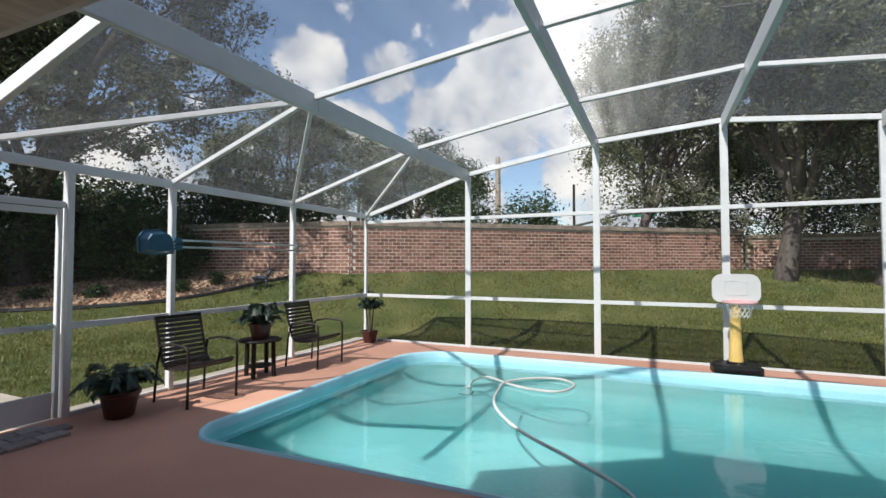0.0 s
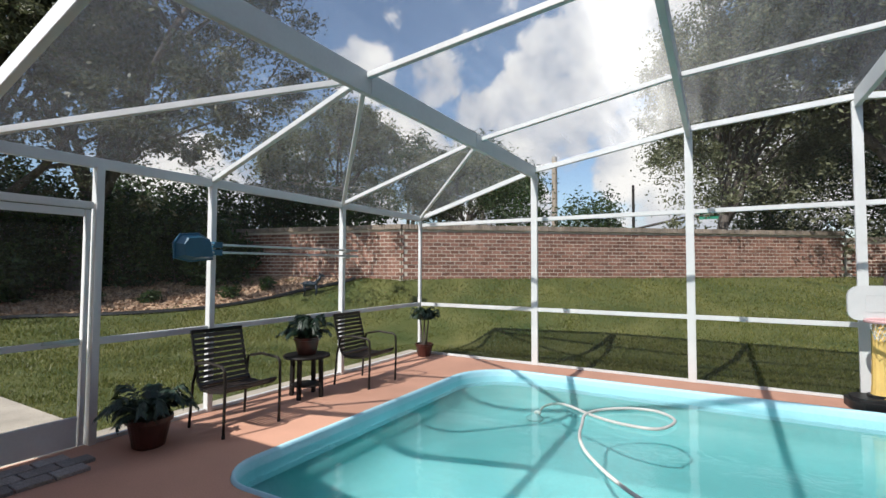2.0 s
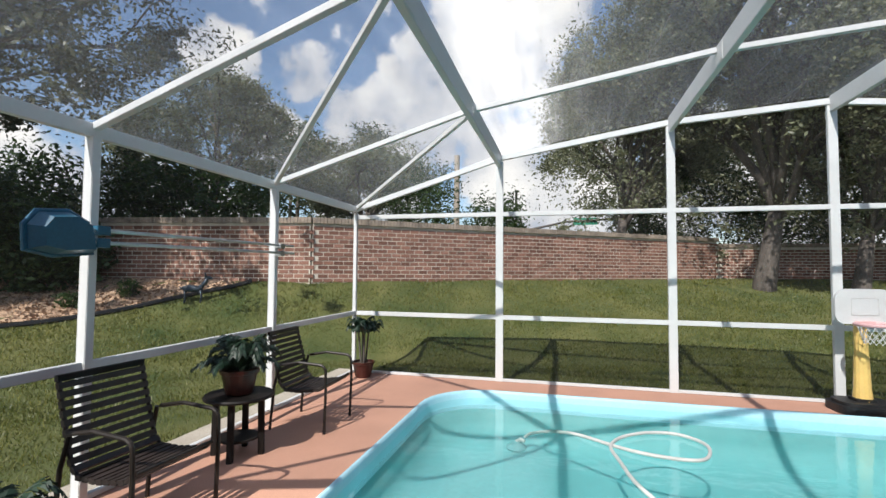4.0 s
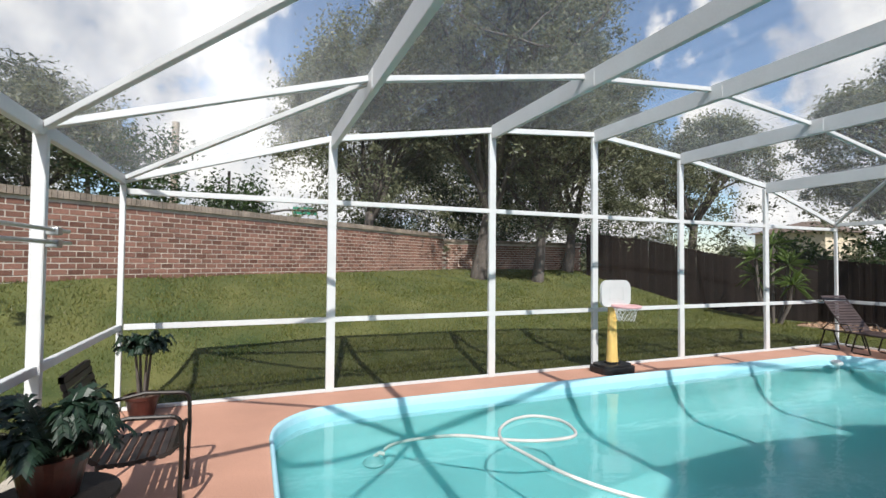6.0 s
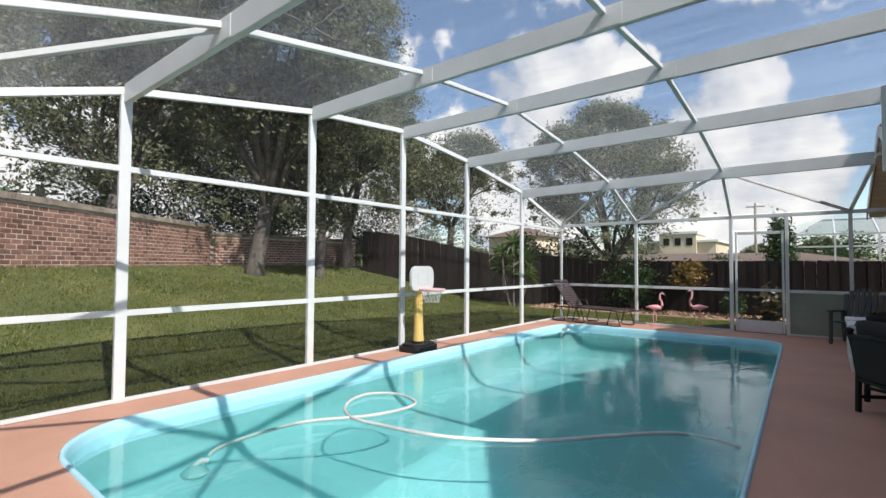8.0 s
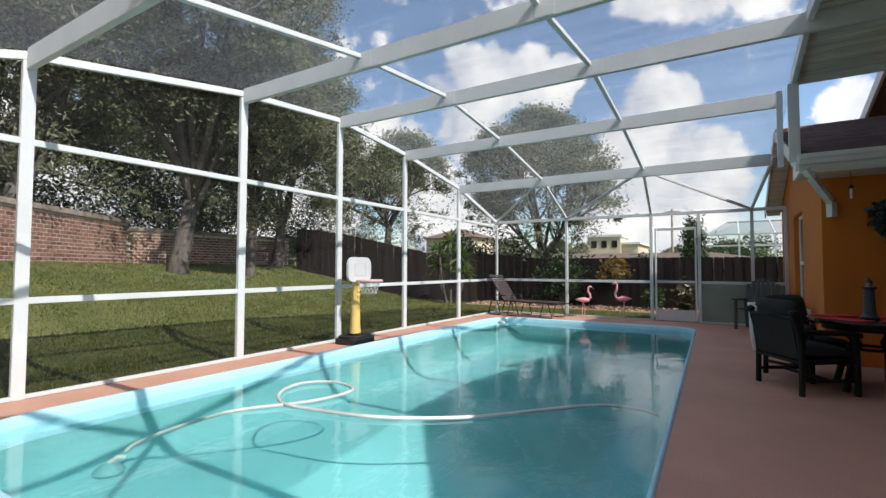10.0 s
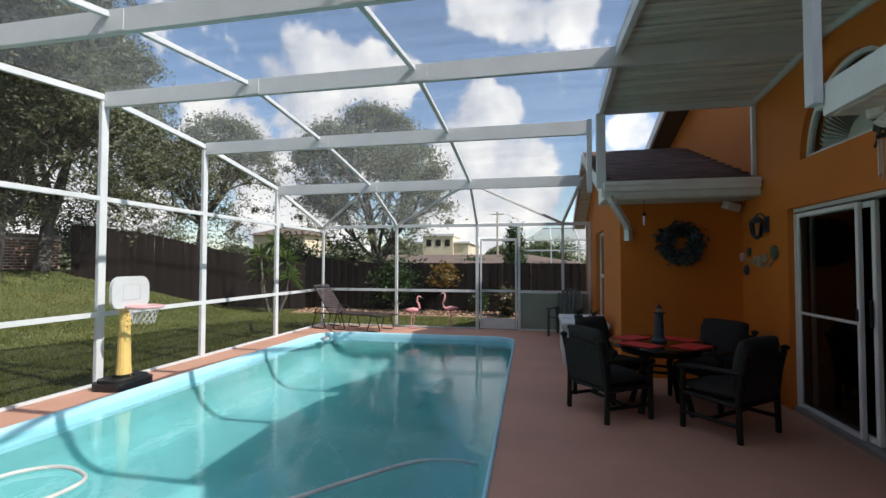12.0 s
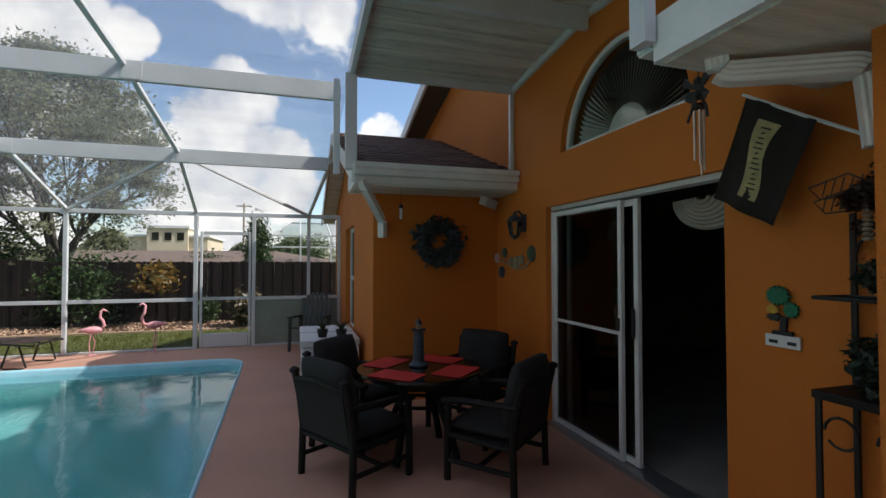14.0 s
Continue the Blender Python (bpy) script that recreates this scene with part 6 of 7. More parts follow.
def flamingo(m, label, h, low):
    ob = thing("garden_flamingo", m, label, "garden ornament", "plastic flamingos by the end screen")
    bm = bmesh.new()
    b = h * 0.56
    prof = [(0.004, -0.18), (0.028, -0.12), (0.058, -0.03), (0.066, 0.04), (0.048, 0.11), (0.025, 0.145)]
    rings = []
    for r, y in prof:
        rings.append([bm.verts.new((r * math.cos(2 * math.pi * j / 14), y, b + 0.05 * (y * -0.8) + 0.95 * r * math.sin(2 * math.pi * j / 14))) for j in range(14)])
    for p, q in zip(rings, rings[1:]):
        for j in range(14):
            bm.faces.new((p[j], p[(j + 1) % 14], q[(j + 1) % 14], q[j]))
    bm.faces.new(rings[0][::-1])
    bm.faces.new(rings[-1])
    part("body", bm, M["pink"], ob, "pink plastic body", smooth=True)
    t = h
    if low:
        pts = [(0, 0.12, b), (0, 0.17, b + 0.06), (0, 0.15, b + 0.14), (0, 0.11, b + 0.20), (0, 0.12, t - 0.03), (0, 0.16, t), (0, 0.20, t - 0.03)]
    else:
        pts = [(0, 0.12, b), (0, 0.19, b + 0.04), (0, 0.21, b + 0.13), (0, 0.17, b + 0.22), (0, 0.16, t - 0.04), (0, 0.20, t), (0, 0.25, t - 0.03)]
    part("neck", tube(bmesh.new(), pts, 0.026, 9, 0.017), M["pink"], ob, smooth=True)
    e = pts[-1]
    part("beak", tube(bmesh.new(), [e, (0, e[1] + 0.04, e[2] - 0.03), (0, e[1] + 0.045, e[2] - 0.065)], 0.015, 7, 0.004), M["black"], ob, "black beak tip")
    for s, dy in ((-1, 0.05), (1, -0.03)):
        part("leg", tube(bmesh.new(), [(s * 0.03, 0.0, b - 0.05), (s * 0.035, dy, b * 0.5), (s * 0.035, dy * 0.4, 0.0)], 0.008, 6), M["pink"], ob)
        part("foot", boxed(s * 0.035 - 0.03, dy * 0.4 - 0.02, 0, s * 0.035 + 0.03, dy * 0.4 + 0.07, 0.012, 0.004), M["pink"], ob)
    return ob


flamingo(pose(7.02, 5.73, 0, 0, 0, 200), "pink plastic flamingo with bent neck standing by the screen", 0.74, True)
flamingo(pose(7.00, 4.80, 0, 0, 0, 35), "pink plastic flamingo with upright neck standing by the screen", 0.84, False)


def deck_box(m):
    ob = thing("deck_box", m, "white plastic deck storage box against the house", "storage box")
    part("body", boxed(0, 0, 0.0, 1.30, 0.66, 0.53, 0.02), M["plastic"], ob)
    for z in (0.08, 0.22, 0.36):
        part("moulding", boxed(0.04, 0.655, z, 1.26, 0.668, z + 0.10, 0.004), M["plastic"], ob)
    for z in (0.08, 0.22, 0.36):
        part("moulding", boxed(-0.008, 0.04, z, 0.006, 0.62, z + 0.10, 0.003), M["plastic"], ob)
    lid = part("lid", boxed(-0.02, -0.01, 0.535, 1.32, 0.685, 0.61, 0.02), M["plastic"], ob, "white double lid")
    part("seam", boxed(0.645, -0.005, 0.608, 0.655, 0.68, 0.613), M["black"], lid)
    return ob


deck_box(pose(3.70, 1.80, 0))


def small_succulent(m):
    ob = thing("small_plant", m, "small green succulent in a dark pot", "potted plant")
    part("pot", lathe(bmesh.new(), [(0.05, 0), (0.07, 0.1), (0.06, 0.1), (0, 0.09)], 14), M["black"], ob)
    bm = bmesh.new()
    rnd = random.Random(9)
    for i in range(16):
        a, u = rnd.uniform(0, 6.28), rnd.uniform(0.04, 0.16)
        tube(bm, [(0, 0, 0.08), (u * 0.5 * math.cos(a), u * 0.5 * math.sin(a), 0.15), (u * math.cos(a), u * math.sin(a), rnd.uniform(0.12, 0.22))], 0.010, 5, 0.003)
    part("foliage", bm, M["leaf2"], ob)


small_succulent(pose(3.86, 2.0, 0.61))
small_succulent(pose(3.94, 2.22, 0.61))


def adirondack(m):
    """A slatted garden chair; it faces +x in its own frame."""
    ob = thing("garden_chair", m, "dull grey-green slatted plastic garden armchair", "chair")
    mat = M["gardenchair"]
    for s in (-1, 1):
        part("leg", bar(bmesh.new(), (0.26, s * 0.27, 0), (0.24, s * 0.27, 0.56), 0.05, 0.05, (0, 1, 0), 0.01), mat, ob)
        part("leg", bar(bmesh.new(), (-0.30, s * 0.26, 0), (-0.22, s * 0.26, 0.56), 0.05, 0.05, (0, 1, 0), 0.01), mat, ob)
        part("arm", bar(bmesh.new(), (0.30, s * 0.28, 0.575), (-0.28, s * 0.27, 0.555), 0.08, 0.03, (0, 0, 1), 0.01), mat, ob)
    for i in range(6):
        x = 0.25 - i * 0.085
        part("seat_slat", bar(bmesh.new(), (x, -0.24, 0.40 - i * 0.012), (x, 0.24, 0.40 - i * 0.012), 0.07, 0.02, (0, 0, 1), 0.005), mat, ob)
    for i in range(-3, 4):
        y = i * 0.075
        part("back_slat", bar(bmesh.new(), (-0.20, y, 0.33), (-0.40, y * 1.12, 0.97 - 0.012 * i * i), 0.066, 0.018, (1, 0, 0.3), 0.006), mat, ob)
    return ob


M["gardenchair"] = material("grey green plastic", (0.055, 0.058, 0.052), 0.5, vary=0.15, bump=0.08)
adirondack(pose(6.55, 2.30, 0, 0, 0, 160))


# ---- dining set ----
TC = (1.70, 1.56)


def dining_table():
    ob = thing("dining_table", pose(TC[0], TC[1], 0), "round dark patio dining table with turned legs", "dining table")
    part("tabletop", lathe(bmesh.new(), [(0.46, 0.645), (0.505, 0.65), (0.51, 0.665), (0.505, 0.68), (0.0, 0.682)], 44), M["tabletop"], ob)
    part("apron", lathe(bmesh.new(), [(0.36, 0.58), (0.38, 0.58), (0.38, 0.648), (0.36, 0.648)], 32), M["darkwood"], ob)
    for i in range(4):
        a = radians(45 + 90 * i)
        x, y = math.cos(a), math.sin(a)
        part("leg", tube(bmesh.new(), [(0.34 * x, 0.34 * y, 0), (0.28 * x, 0.28 * y, 0.2), (0.16 * x, 0.16 * y, 0.45), (0.30 * x, 0.30 * y, 0.60)], 0.03, 8), M["darkwood"], ob)
    part("ring", tube(bmesh.new(), [(0.18 * math.cos(2 * math.pi * i / 20), 0.18 * math.sin(2 * math.pi * i / 20), 0.40) for i in range(20)], 0.015, 6, closed=True), M["darkwood"], ob)


dining_table()


def cushion_mesh(w, d, h, puff):
    """A soft pad with a crowned top and pinched edge."""
    bm = bmesh.new()
    n = 10
    grid = {}
    for side in (1, -1):
        for i in range(n + 1):
            for j in range(n + 1):
                u, v = i / n * 2 - 1, j / n * 2 - 1
                e = (1 - u ** 6) * (1 - v ** 6)
                z = side * (h / 2) * (0.25 + 0.75 * max(0, e) ** 0.4) + (puff * (1 - u * u) * (1 - v * v) if side > 0 else 0)
                rx = 1 - 0.06 * (abs(v) ** 4)
                grid[side, i, j] = bm.verts.new((u * w / 2 * rx, v * d / 2 * (1 - 0.06 * abs(u) ** 4), z))
        for i in range(n):
            for j in range(n):
                q = [grid[side, i, j], grid[side, i + 1, j], grid[side, i + 1, j + 1], grid[side, i, j + 1]]
                bm.faces.new(q if side > 0 else q[::-1])
    ring = [(i, 0) for i in range(n)] + [(n, j) for j in range(n)] + [(n - i, n) for i in range(n)] + [(0, n - j) for j in range(n)]
    for a, b in zip(ring, ring[1:] + ring[:1]):
        bm.faces.new((grid[-1, a[0], a[1]], grid[-1, b[0], b[1]], grid[1, b[0], b[1]], grid[1, a[0], a[1]]))
    return bm


def cushion_chair(m):
    """A dark wooden armchair with two cushions; it faces +x."""
    ob = thing("dining_chair", m, "near-black wooden armchair with charcoal cushions", "chair", "chairs round the dining table")
    mat = M["darkwood"]
    W = 0.30
    for s in (-1, 1):
        part("leg", tube(bmesh.new(), [(-0.26, s * W, 0), (-0.25, s * W, 0.36), (-0.28, s * W, 0.58), (-0.32, s * W, 0.75)], 0.026, 8), mat, ob)
        part("leg", tube(bmesh.new(), [(0.25, s * W, 0), (0.25, s * W, 0.30), (0.24, s * W, 0.55)], 0.026, 8), mat, ob)
        part("arm", tube(bmesh.new(), [(0.29, s * W, 0.55), (0.10, s * (W + 0.01), 0.575), (-0.27, s * W, 0.58)], 0.026, 8), mat, ob)
        part("finial", lathe(bmesh.new(), [(0.012, 0.0), (0.036, 0.012), (0.036, 0.035), (0.012, 0.05)], 10, (-0.323, s * W, 0.735)), mat, ob)
        part("side_stretcher", tube(bmesh.new(), [(-0.255, s * W, 0.14), (0.25, s * W, 0.14)], 0.018, 7), mat, ob)
        part("seat_rail", tube(bmesh.new(), [(-0.255, s * W, 0.30), (0.25, s * W, 0.32)], 0.02, 7), mat, ob)
    for x, z in ((-0.25, 0.30), (0.25, 0.32)):
        part("seat_rail", tube(bmesh.new(), [(x, -W, z), (x, W, z)], 0.02, 7), mat, ob)
    part("stretcher", tube(bmesh.new(), [(0.0, -W, 0.14), (0.0, W, 0.14)], 0.018, 7), mat, ob)
    part("back_rail", tube(bmesh.new(), [(-0.315, -W, 0.70), (-0.335, 0, 0.73), (-0.315, W, 0.70)], 0.022, 8), mat, ob)
    part("sling", boxed(-0.25, -W + 0.01, 0.30, 0.25, W - 0.01, 0.315), M["cushion"], ob)
    part("back_panel", bar(bmesh.new(), (-0.262, 0, 0.33), (-0.33, 0, 0.72), 0.56, 0.012, (1, 0, 0.2)), M["cushion"], ob, "dark woven back panel")
    s = part("seat_cushion", cushion_mesh(0.52, 0.54, 0.10, 0.03), M["cushion"], ob, smooth=True)
    s.matrix_basis = pose(0.01, 0, 0.375)
    b = part("back_cushion", cushion_mesh(0.47, 0.54, 0.13, 0.04), M["cushion"], ob, smooth=True)
    b.matrix_basis = pose(-0.235, 0, 0.635, 0, 79, 0)
    return ob


first = None
for ang, dist, turn in ((115, 0.60, 6), (221, 0.70, 0), (47, 0.60, 0), (306, 0.74, 0)):
    a = radians(ang)
    m = pose(TC[0] + dist * math.cos(a), TC[1] + dist * math.sin(a), 0, 0, 0, ang + 180 + turn)
    first = cushion_chair(m) if first is None else (copy_thing(first, m), first)[1]

mat0 = None
for ang in (135, 225, 315, 45):
    a = radians(ang)
    m = pose(TC[0] + 0.33 * math.cos(a), TC[1] + 0.33 * math.sin(a), 0.6835, 0, 0, ang)
    if mat0 is None:
        mat0 = part("placemat", slab(bmesh.new(), rounded(-0.125, -0.19, 0.125, 0.19, (0.02,) * 4, 3), 0, 0.004), M["red"])
        mat0.matrix_basis = m
        tagged(mat0, "red woven placemat on the dark table", "placemat", "placemats on the table")
    else:
        copy_thing(mat0, m)


def lighthouse():
    ob = thing("lighthouse_figurine", pose(TC[0] + 0.03, TC[1] + 0.0, 0.684), "dark blue-grey model lighthouse on the table", "figurine")
    part("base", lathe(bmesh.new(), [(0.075, 0), (0.078, 0.012), (0.060, 0.03), (0.052, 0.045)], 18), M["bluegrey"], ob)
    part("tower", lathe(bmesh.new(), [(0.050, 0.045), (0.046, 0.12), (0.042, 0.24), (0.040, 0.285)], 18), M["bluegrey"], ob)
    part("gallery", lathe(bmesh.new(), [(0.045, 0.285), (0.062, 0.292), (0.062, 0.305), (0.03, 0.306)], 18), M["black"], ob)
    part("lantern", lathe(bmesh.new(), [(0.026, 0.306), (0.026, 0.345)], 12), M["shell"], ob)
    part("roof", lathe(bmesh.new(), [(0.036, 0.345), (0.020, 0.37), (0.006, 0.385), (0.006, 0.40)], 12), M["black"], ob)


lighthouse()


# ---- hose and cleaner in the pool ----
def hose():
    way = [(-2.33, 7.05, -0.42), (-2.26, 6.98, -0.35), (-2.08, 6.72, -0.23), (-1.80, 6.36, -0.11), (-1.41, 6.05, -0.095), (-1.12, 5.92, -0.09), (-0.82, 5.92, -0.09), (-0.69, 6.12, -0.09),
           (-0.68, 6.36, -0.09), (-0.86, 6.55, -0.09), (-1.13, 6.52, -0.09), (-1.38, 6.32, -0.09), (-1.50, 6.05, -0.088), (-1.46, 5.72, -0.09), (-1.38, 5.30, -0.09), (-1.20, 4.92, -0.095),
           (-0.85, 4.48, -0.10), (-0.38, 4.10, -0.105), (0.05, 3.75, -0.12), (0.22, 3.45, -0.15), (0.30, 3.26, -0.2)]
    pts = [Vector(p) + Vector((0, 0, 0.045)) for p in way]
    fine = []
    for i in range(len(pts) - 1):
        p0, p1, p2, p3 = pts[max(i - 1, 0)], pts[i], pts[i + 1], pts[min(i + 2, len(pts) - 1)]
        for k in range(8):
            u = k / 8
            fine.append(0.5 * ((2 * p1) + (p2 - p0) * u + (2 * p0 - 5 * p1 + 4 * p2 - p3) * u * u + (3 * p1 - p0 - 3 * p2 + p3) * u ** 3))
    ob = thing("pool_hose", pose(0, 0, 0), "pale ribbed pool cleaner hose floating in a loop", "hose")
    part("hose", tube(bmesh.new(), fine, 0.0155, 9), M["hose"], ob, smooth=True)
    k = thing("pool_cleaner", pose(-2.43, 7.10, -0.54), "small grey suction pool cleaner on the basin floor", "pool cleaner")
    part("body", lathe(bmesh.new(), [(0.10, 0), (0.12, 0.03), (0.08, 0.07), (0.03, 0.10)], 18), M["basin"], k)
    part("neck", tube(bmesh.new(), [(0, 0, 0.09), (0.05, -0.03, 0.13), (0.10, -0.05, 0.12)], 0.02, 8), M["hose"], k)


hose()
sk = thing("skimmer_ring", pose(5.55, 7.20, -0.075), "white floating chlorine dispenser near the pool corner", "pool float")
part("float", lathe(bmesh.new(), [(0.03, -0.06), (0.09, -0.02), (0.09, 0.02), (0.05, 0.05), (0, 0.055)], 18), M["plastic"], sk)


# ---- leaf skimmer hung on the left screen ----
def skimmer_net():
    ob = thing("leaf_skimmer", pose(X0 + 0.05, 3.98, 1.72), "blue pool leaf net and metal poles hung on the screen posts", "pool net")
    rim = [(0.05, -0.06, -0.13), (0.05, -0.10, 0.06), (0.05, -0.22, 0.12), (0.05, -0.40, 0.10), (0.05, -0.46, 0.02), (0.05, -0.45, -0.12), (0.05, -0.30, -0.15)]
    part("net_rim", tube(bmesh.new(), rim, 0.016, 8, closed=True), M["blue"], ob, "blue plastic net rim")
    bm = bmesh.new()
    a = [bm.verts.new(p) for p in rim]
    b = [bm.verts.new((p[0] + 0.10, -0.26 + (p[1] + 0.26) * 0.75, -0.03 + (p[2] + 0.03) * 0.75)) for p in rim]
    k = len(rim)
    for i in range(k):
        bm.faces.new((a[i], a[(i + 1) % k], b[(i + 1) % k], b[i]))
    bm.faces.new(b)
    part("net_bag", bm, M["blue"], ob, "deep blue mesh bag")
    for z, x in ((0.02, 0.04), (-0.06, 0.05)):
        part("pole", tube(bmesh.new(), [(x, -0.08, z), (x, 2.25, z + 0.015)], 0.013, 8), M["steel"], ob)
        part("clip", boxed(0.0, -0.04, z - 0.03, 0.07, 0.05, z + 0.03, 0.006), M["blue"], ob)
        part("clip", boxed(0.0, 1.97, z - 0.02, 0.07, 2.05, z + 0.03, 0.006), M["steel"], ob)


skimmer_net()


def garden_deer():
    z = float(ground_z(-8.9, 9.3))
    bm = bmesh.new()
    tube(bm, [(-0.17, 0, 0.26), (-0.08, 0, 0.29), (0.08, 0, 0.28), (0.16, 0, 0.30)], 0.07, 10, 0.06)
    tube(bm, [(0.14, 0, 0.32), (0.22, 0, 0.42), (0.24, 0, 0.50)], 0.045, 8, 0.03)
    tube(bm, [(0.20, 0, 0.51), (0.30, 0, 0.49), (0.34, 0, 0.475)], 0.038, 8, 0.018)
    for x in (-0.15, 0.13):
        for y in (-0.04, 0.04):
            tube(bm, [(x, y, 0.25), (x + 0.02, y, 0.12), (x, y, 0.0)], 0.022, 6, 0.012)
    for y in (-0.03, 0.03):
        tube(bm, [(0.22, y, 0.53), (0.20, y * 1.8, 0.60)], 0.014, 5, 0.004)
    tube(bm, [(-0.19, 0, 0.28), (-0.24, 0, 0.32)], 0.02, 6, 0.008)
    o = part("deer_statue", bm, M["bluegrey"], smooth=True)
    o.matrix_basis = pose(-8.9, 9.3, z, 0, 0, 35)
    tagged(o, "small weathered grey deer statue in the mulch bed", "garden ornament")


garden_deer()

# ---- paver mat inside the left door ----
pm = thing("paver_mat", pose(-4.79, 2.0, 0), "grey paving bricks laid as a step by the screen door", "paver mat")
rows = 3
rnd = random.Random(4)
pv = bmesh.new()
box(pv, -0.072, -0.105, 0, 0.072, 0.105, 0.028, 0.006)
pme = bpy.data.meshes.new("paver")
pv.to_mesh(pme)
pv.free()
M["paver"] = material("grey paver", (0.24, 0.21, 0.20), 0.85, vary=0.35, scale=6, fine=90, bump=0.4, piece=True, color2=(0.40, 0.36, 0.33))
pme.materials.append(M["paver"])
for i in range(3):
    for j in range(5):
        o = new("paver", pme)
        o.parent = pm
        o.matrix_basis = pose(0.10 + i * 0.158, -0.33 + j * 0.222 + (0.10 if i % 2 else 0), 0.0, 0, 0, rnd.uniform(-1.5, 1.5))


# ---- on the house walls ----
def wreath():
    ob = thing("wreath", pose(RX - 0.03, 1.0, 1.75), "dark blue-green leafy wreath on orange stucco", "wreath")
    part("ring", tube(bmesh.new(), [(-0.03, 0.19 * math.cos(2 * math.pi * i / 24), 0.19 * math.sin(2 * math.pi * i / 24)) for i in range(24)], 0.03, 7, closed=True), M["darkwood"], ob)
    rng = np.random.default_rng(2)
    n = 900
    a = rng.uniform(0, 6.283, n)
    r = 0.20 + rng.normal(0, 0.045, n)
    pos = np.stack([rng.uniform(-0.11, 0.01, n), r * np.cos(a), r * np.sin(a)], 1)
    leaf_mesh("leaves", pos, 0.09, rng, M["wreathleaf"], ob, aspect=0.5)
    for ang in (150, 205, 20):
        q = radians(ang)
        bm = lathe(bmesh.new(), [(0.005, -0.03), (0.035, -0.01), (0.035, 0.01), (0.008, 0.03)], 8, (-0.10, 0.2 * math.cos(q), 0.2 * math.sin(q)))
        part("bow", bm, M["bluegrey"], ob, "pale blue bow")


M["wreathleaf"] = leaf_material("blue green wreath leaf", (0.012, 0.03, 0.035), (0.10, 0.14, 0.15), 0.1)
wreath()


def wall_lantern():
    ob = thing("wall_lantern", pose(2.38, WY, 1.93), "grey metal coach lantern on orange stucco", "wall lamp")
    part("backplate", boxed(-0.05, 0.0, -0.08, 0.05, 0.02, 0.10, 0.008), M["bluegrey"], ob)
    part("arm", tube(bmesh.new(), [(0, 0.01, 0.08), (0, 0.07, 0.14), (0, 0.11, 0.11)], 0.01, 7), M["bluegrey"], ob)
    part("cap", lathe(bmesh.new(), [(0.085, 0.03), (0.06, 0.07), (0.02, 0.10), (0.012, 0.13)], 8, (0, 0.11, 0)), M["bluegrey"], ob)
    part("glass", lathe(bmesh.new(), [(0.045, -0.12), (0.075, 0.03)], 8, (0, 0.11, 0)), M["pane"], ob)
    for i in range(6):
        a = radians(60 * i)
        part("cage_bar", tube(bmesh.new(), [(0.047 * math.cos(a), 0.11 + 0.047 * math.sin(a), -0.12), (0.078 * math.cos(a), 0.11 + 0.078 * math.sin(a), 0.03)], 0.006, 5), M["bluegrey"], ob)
    part("base", lathe(bmesh.new(), [(0.01, -0.16), (0.05, -0.13), (0.05, -0.115)], 8, (0, 0.11, 0)), M["bluegrey"], ob)


wall_lantern()


def wall_art():
    ob = thing("wall_ornament", pose(2.62, WY + 0.005, 1.56), "ceramic sea creature wall ornament on orange stucco", "wall ornament")
    for x, z, r, mt in ((-0.42, 0.06, 0.085, "seagreen"), (-0.08, -0.03, 0.075, "shell"), (-0.20, 0.0, 0.055, "shell"), (0.05, -0.02, 0.055, "shell"), (0.22, 0.08, 0.06, "seagreen"), (0.42, 0.02, 0.06, "rimred"), (0.30, -0.14, 0.07, "bluegrey")):
        bm = lathe(bmesh.new(), [(0.0, 0), (r, 0.005), (r * 0.85, 0.025), (0, 0.035)], 9)
        o = part("piece", bm, M[mt], ob)
        o.matrix_basis = pose(x, 0, z, -90, 0, 0)
    part("stem", tube(bmesh.new(), [(-0.40, 0.01, 0.0), (-0.30, 0.015, -0.08), (-0.08, 0.015, -0.10), (0.12, 0.015, -0.05), (0.36, 0.01, 0.0)], 0.010, 6), M["shell"], ob)


wall_art()


def floodlight():
    ob = thing("floodlight", pose(RX - 0.12, 0.42, 2.22), "white square floodlight under the eave", "floodlight")
    o = part("head", boxed(-0.06, -0.09, -0.05, 0.06, 0.09, 0.05, 0.01), M["plastic"], ob)
    o.matrix_basis = pose(0, 0, 0, 12, -18, 20)
    part("bracket", bar(bmesh.new(), (0.03, 0, 0.0), (0.125, 0, 0.03), 0.04, 0.03), M["plastic"], ob)


floodlight()


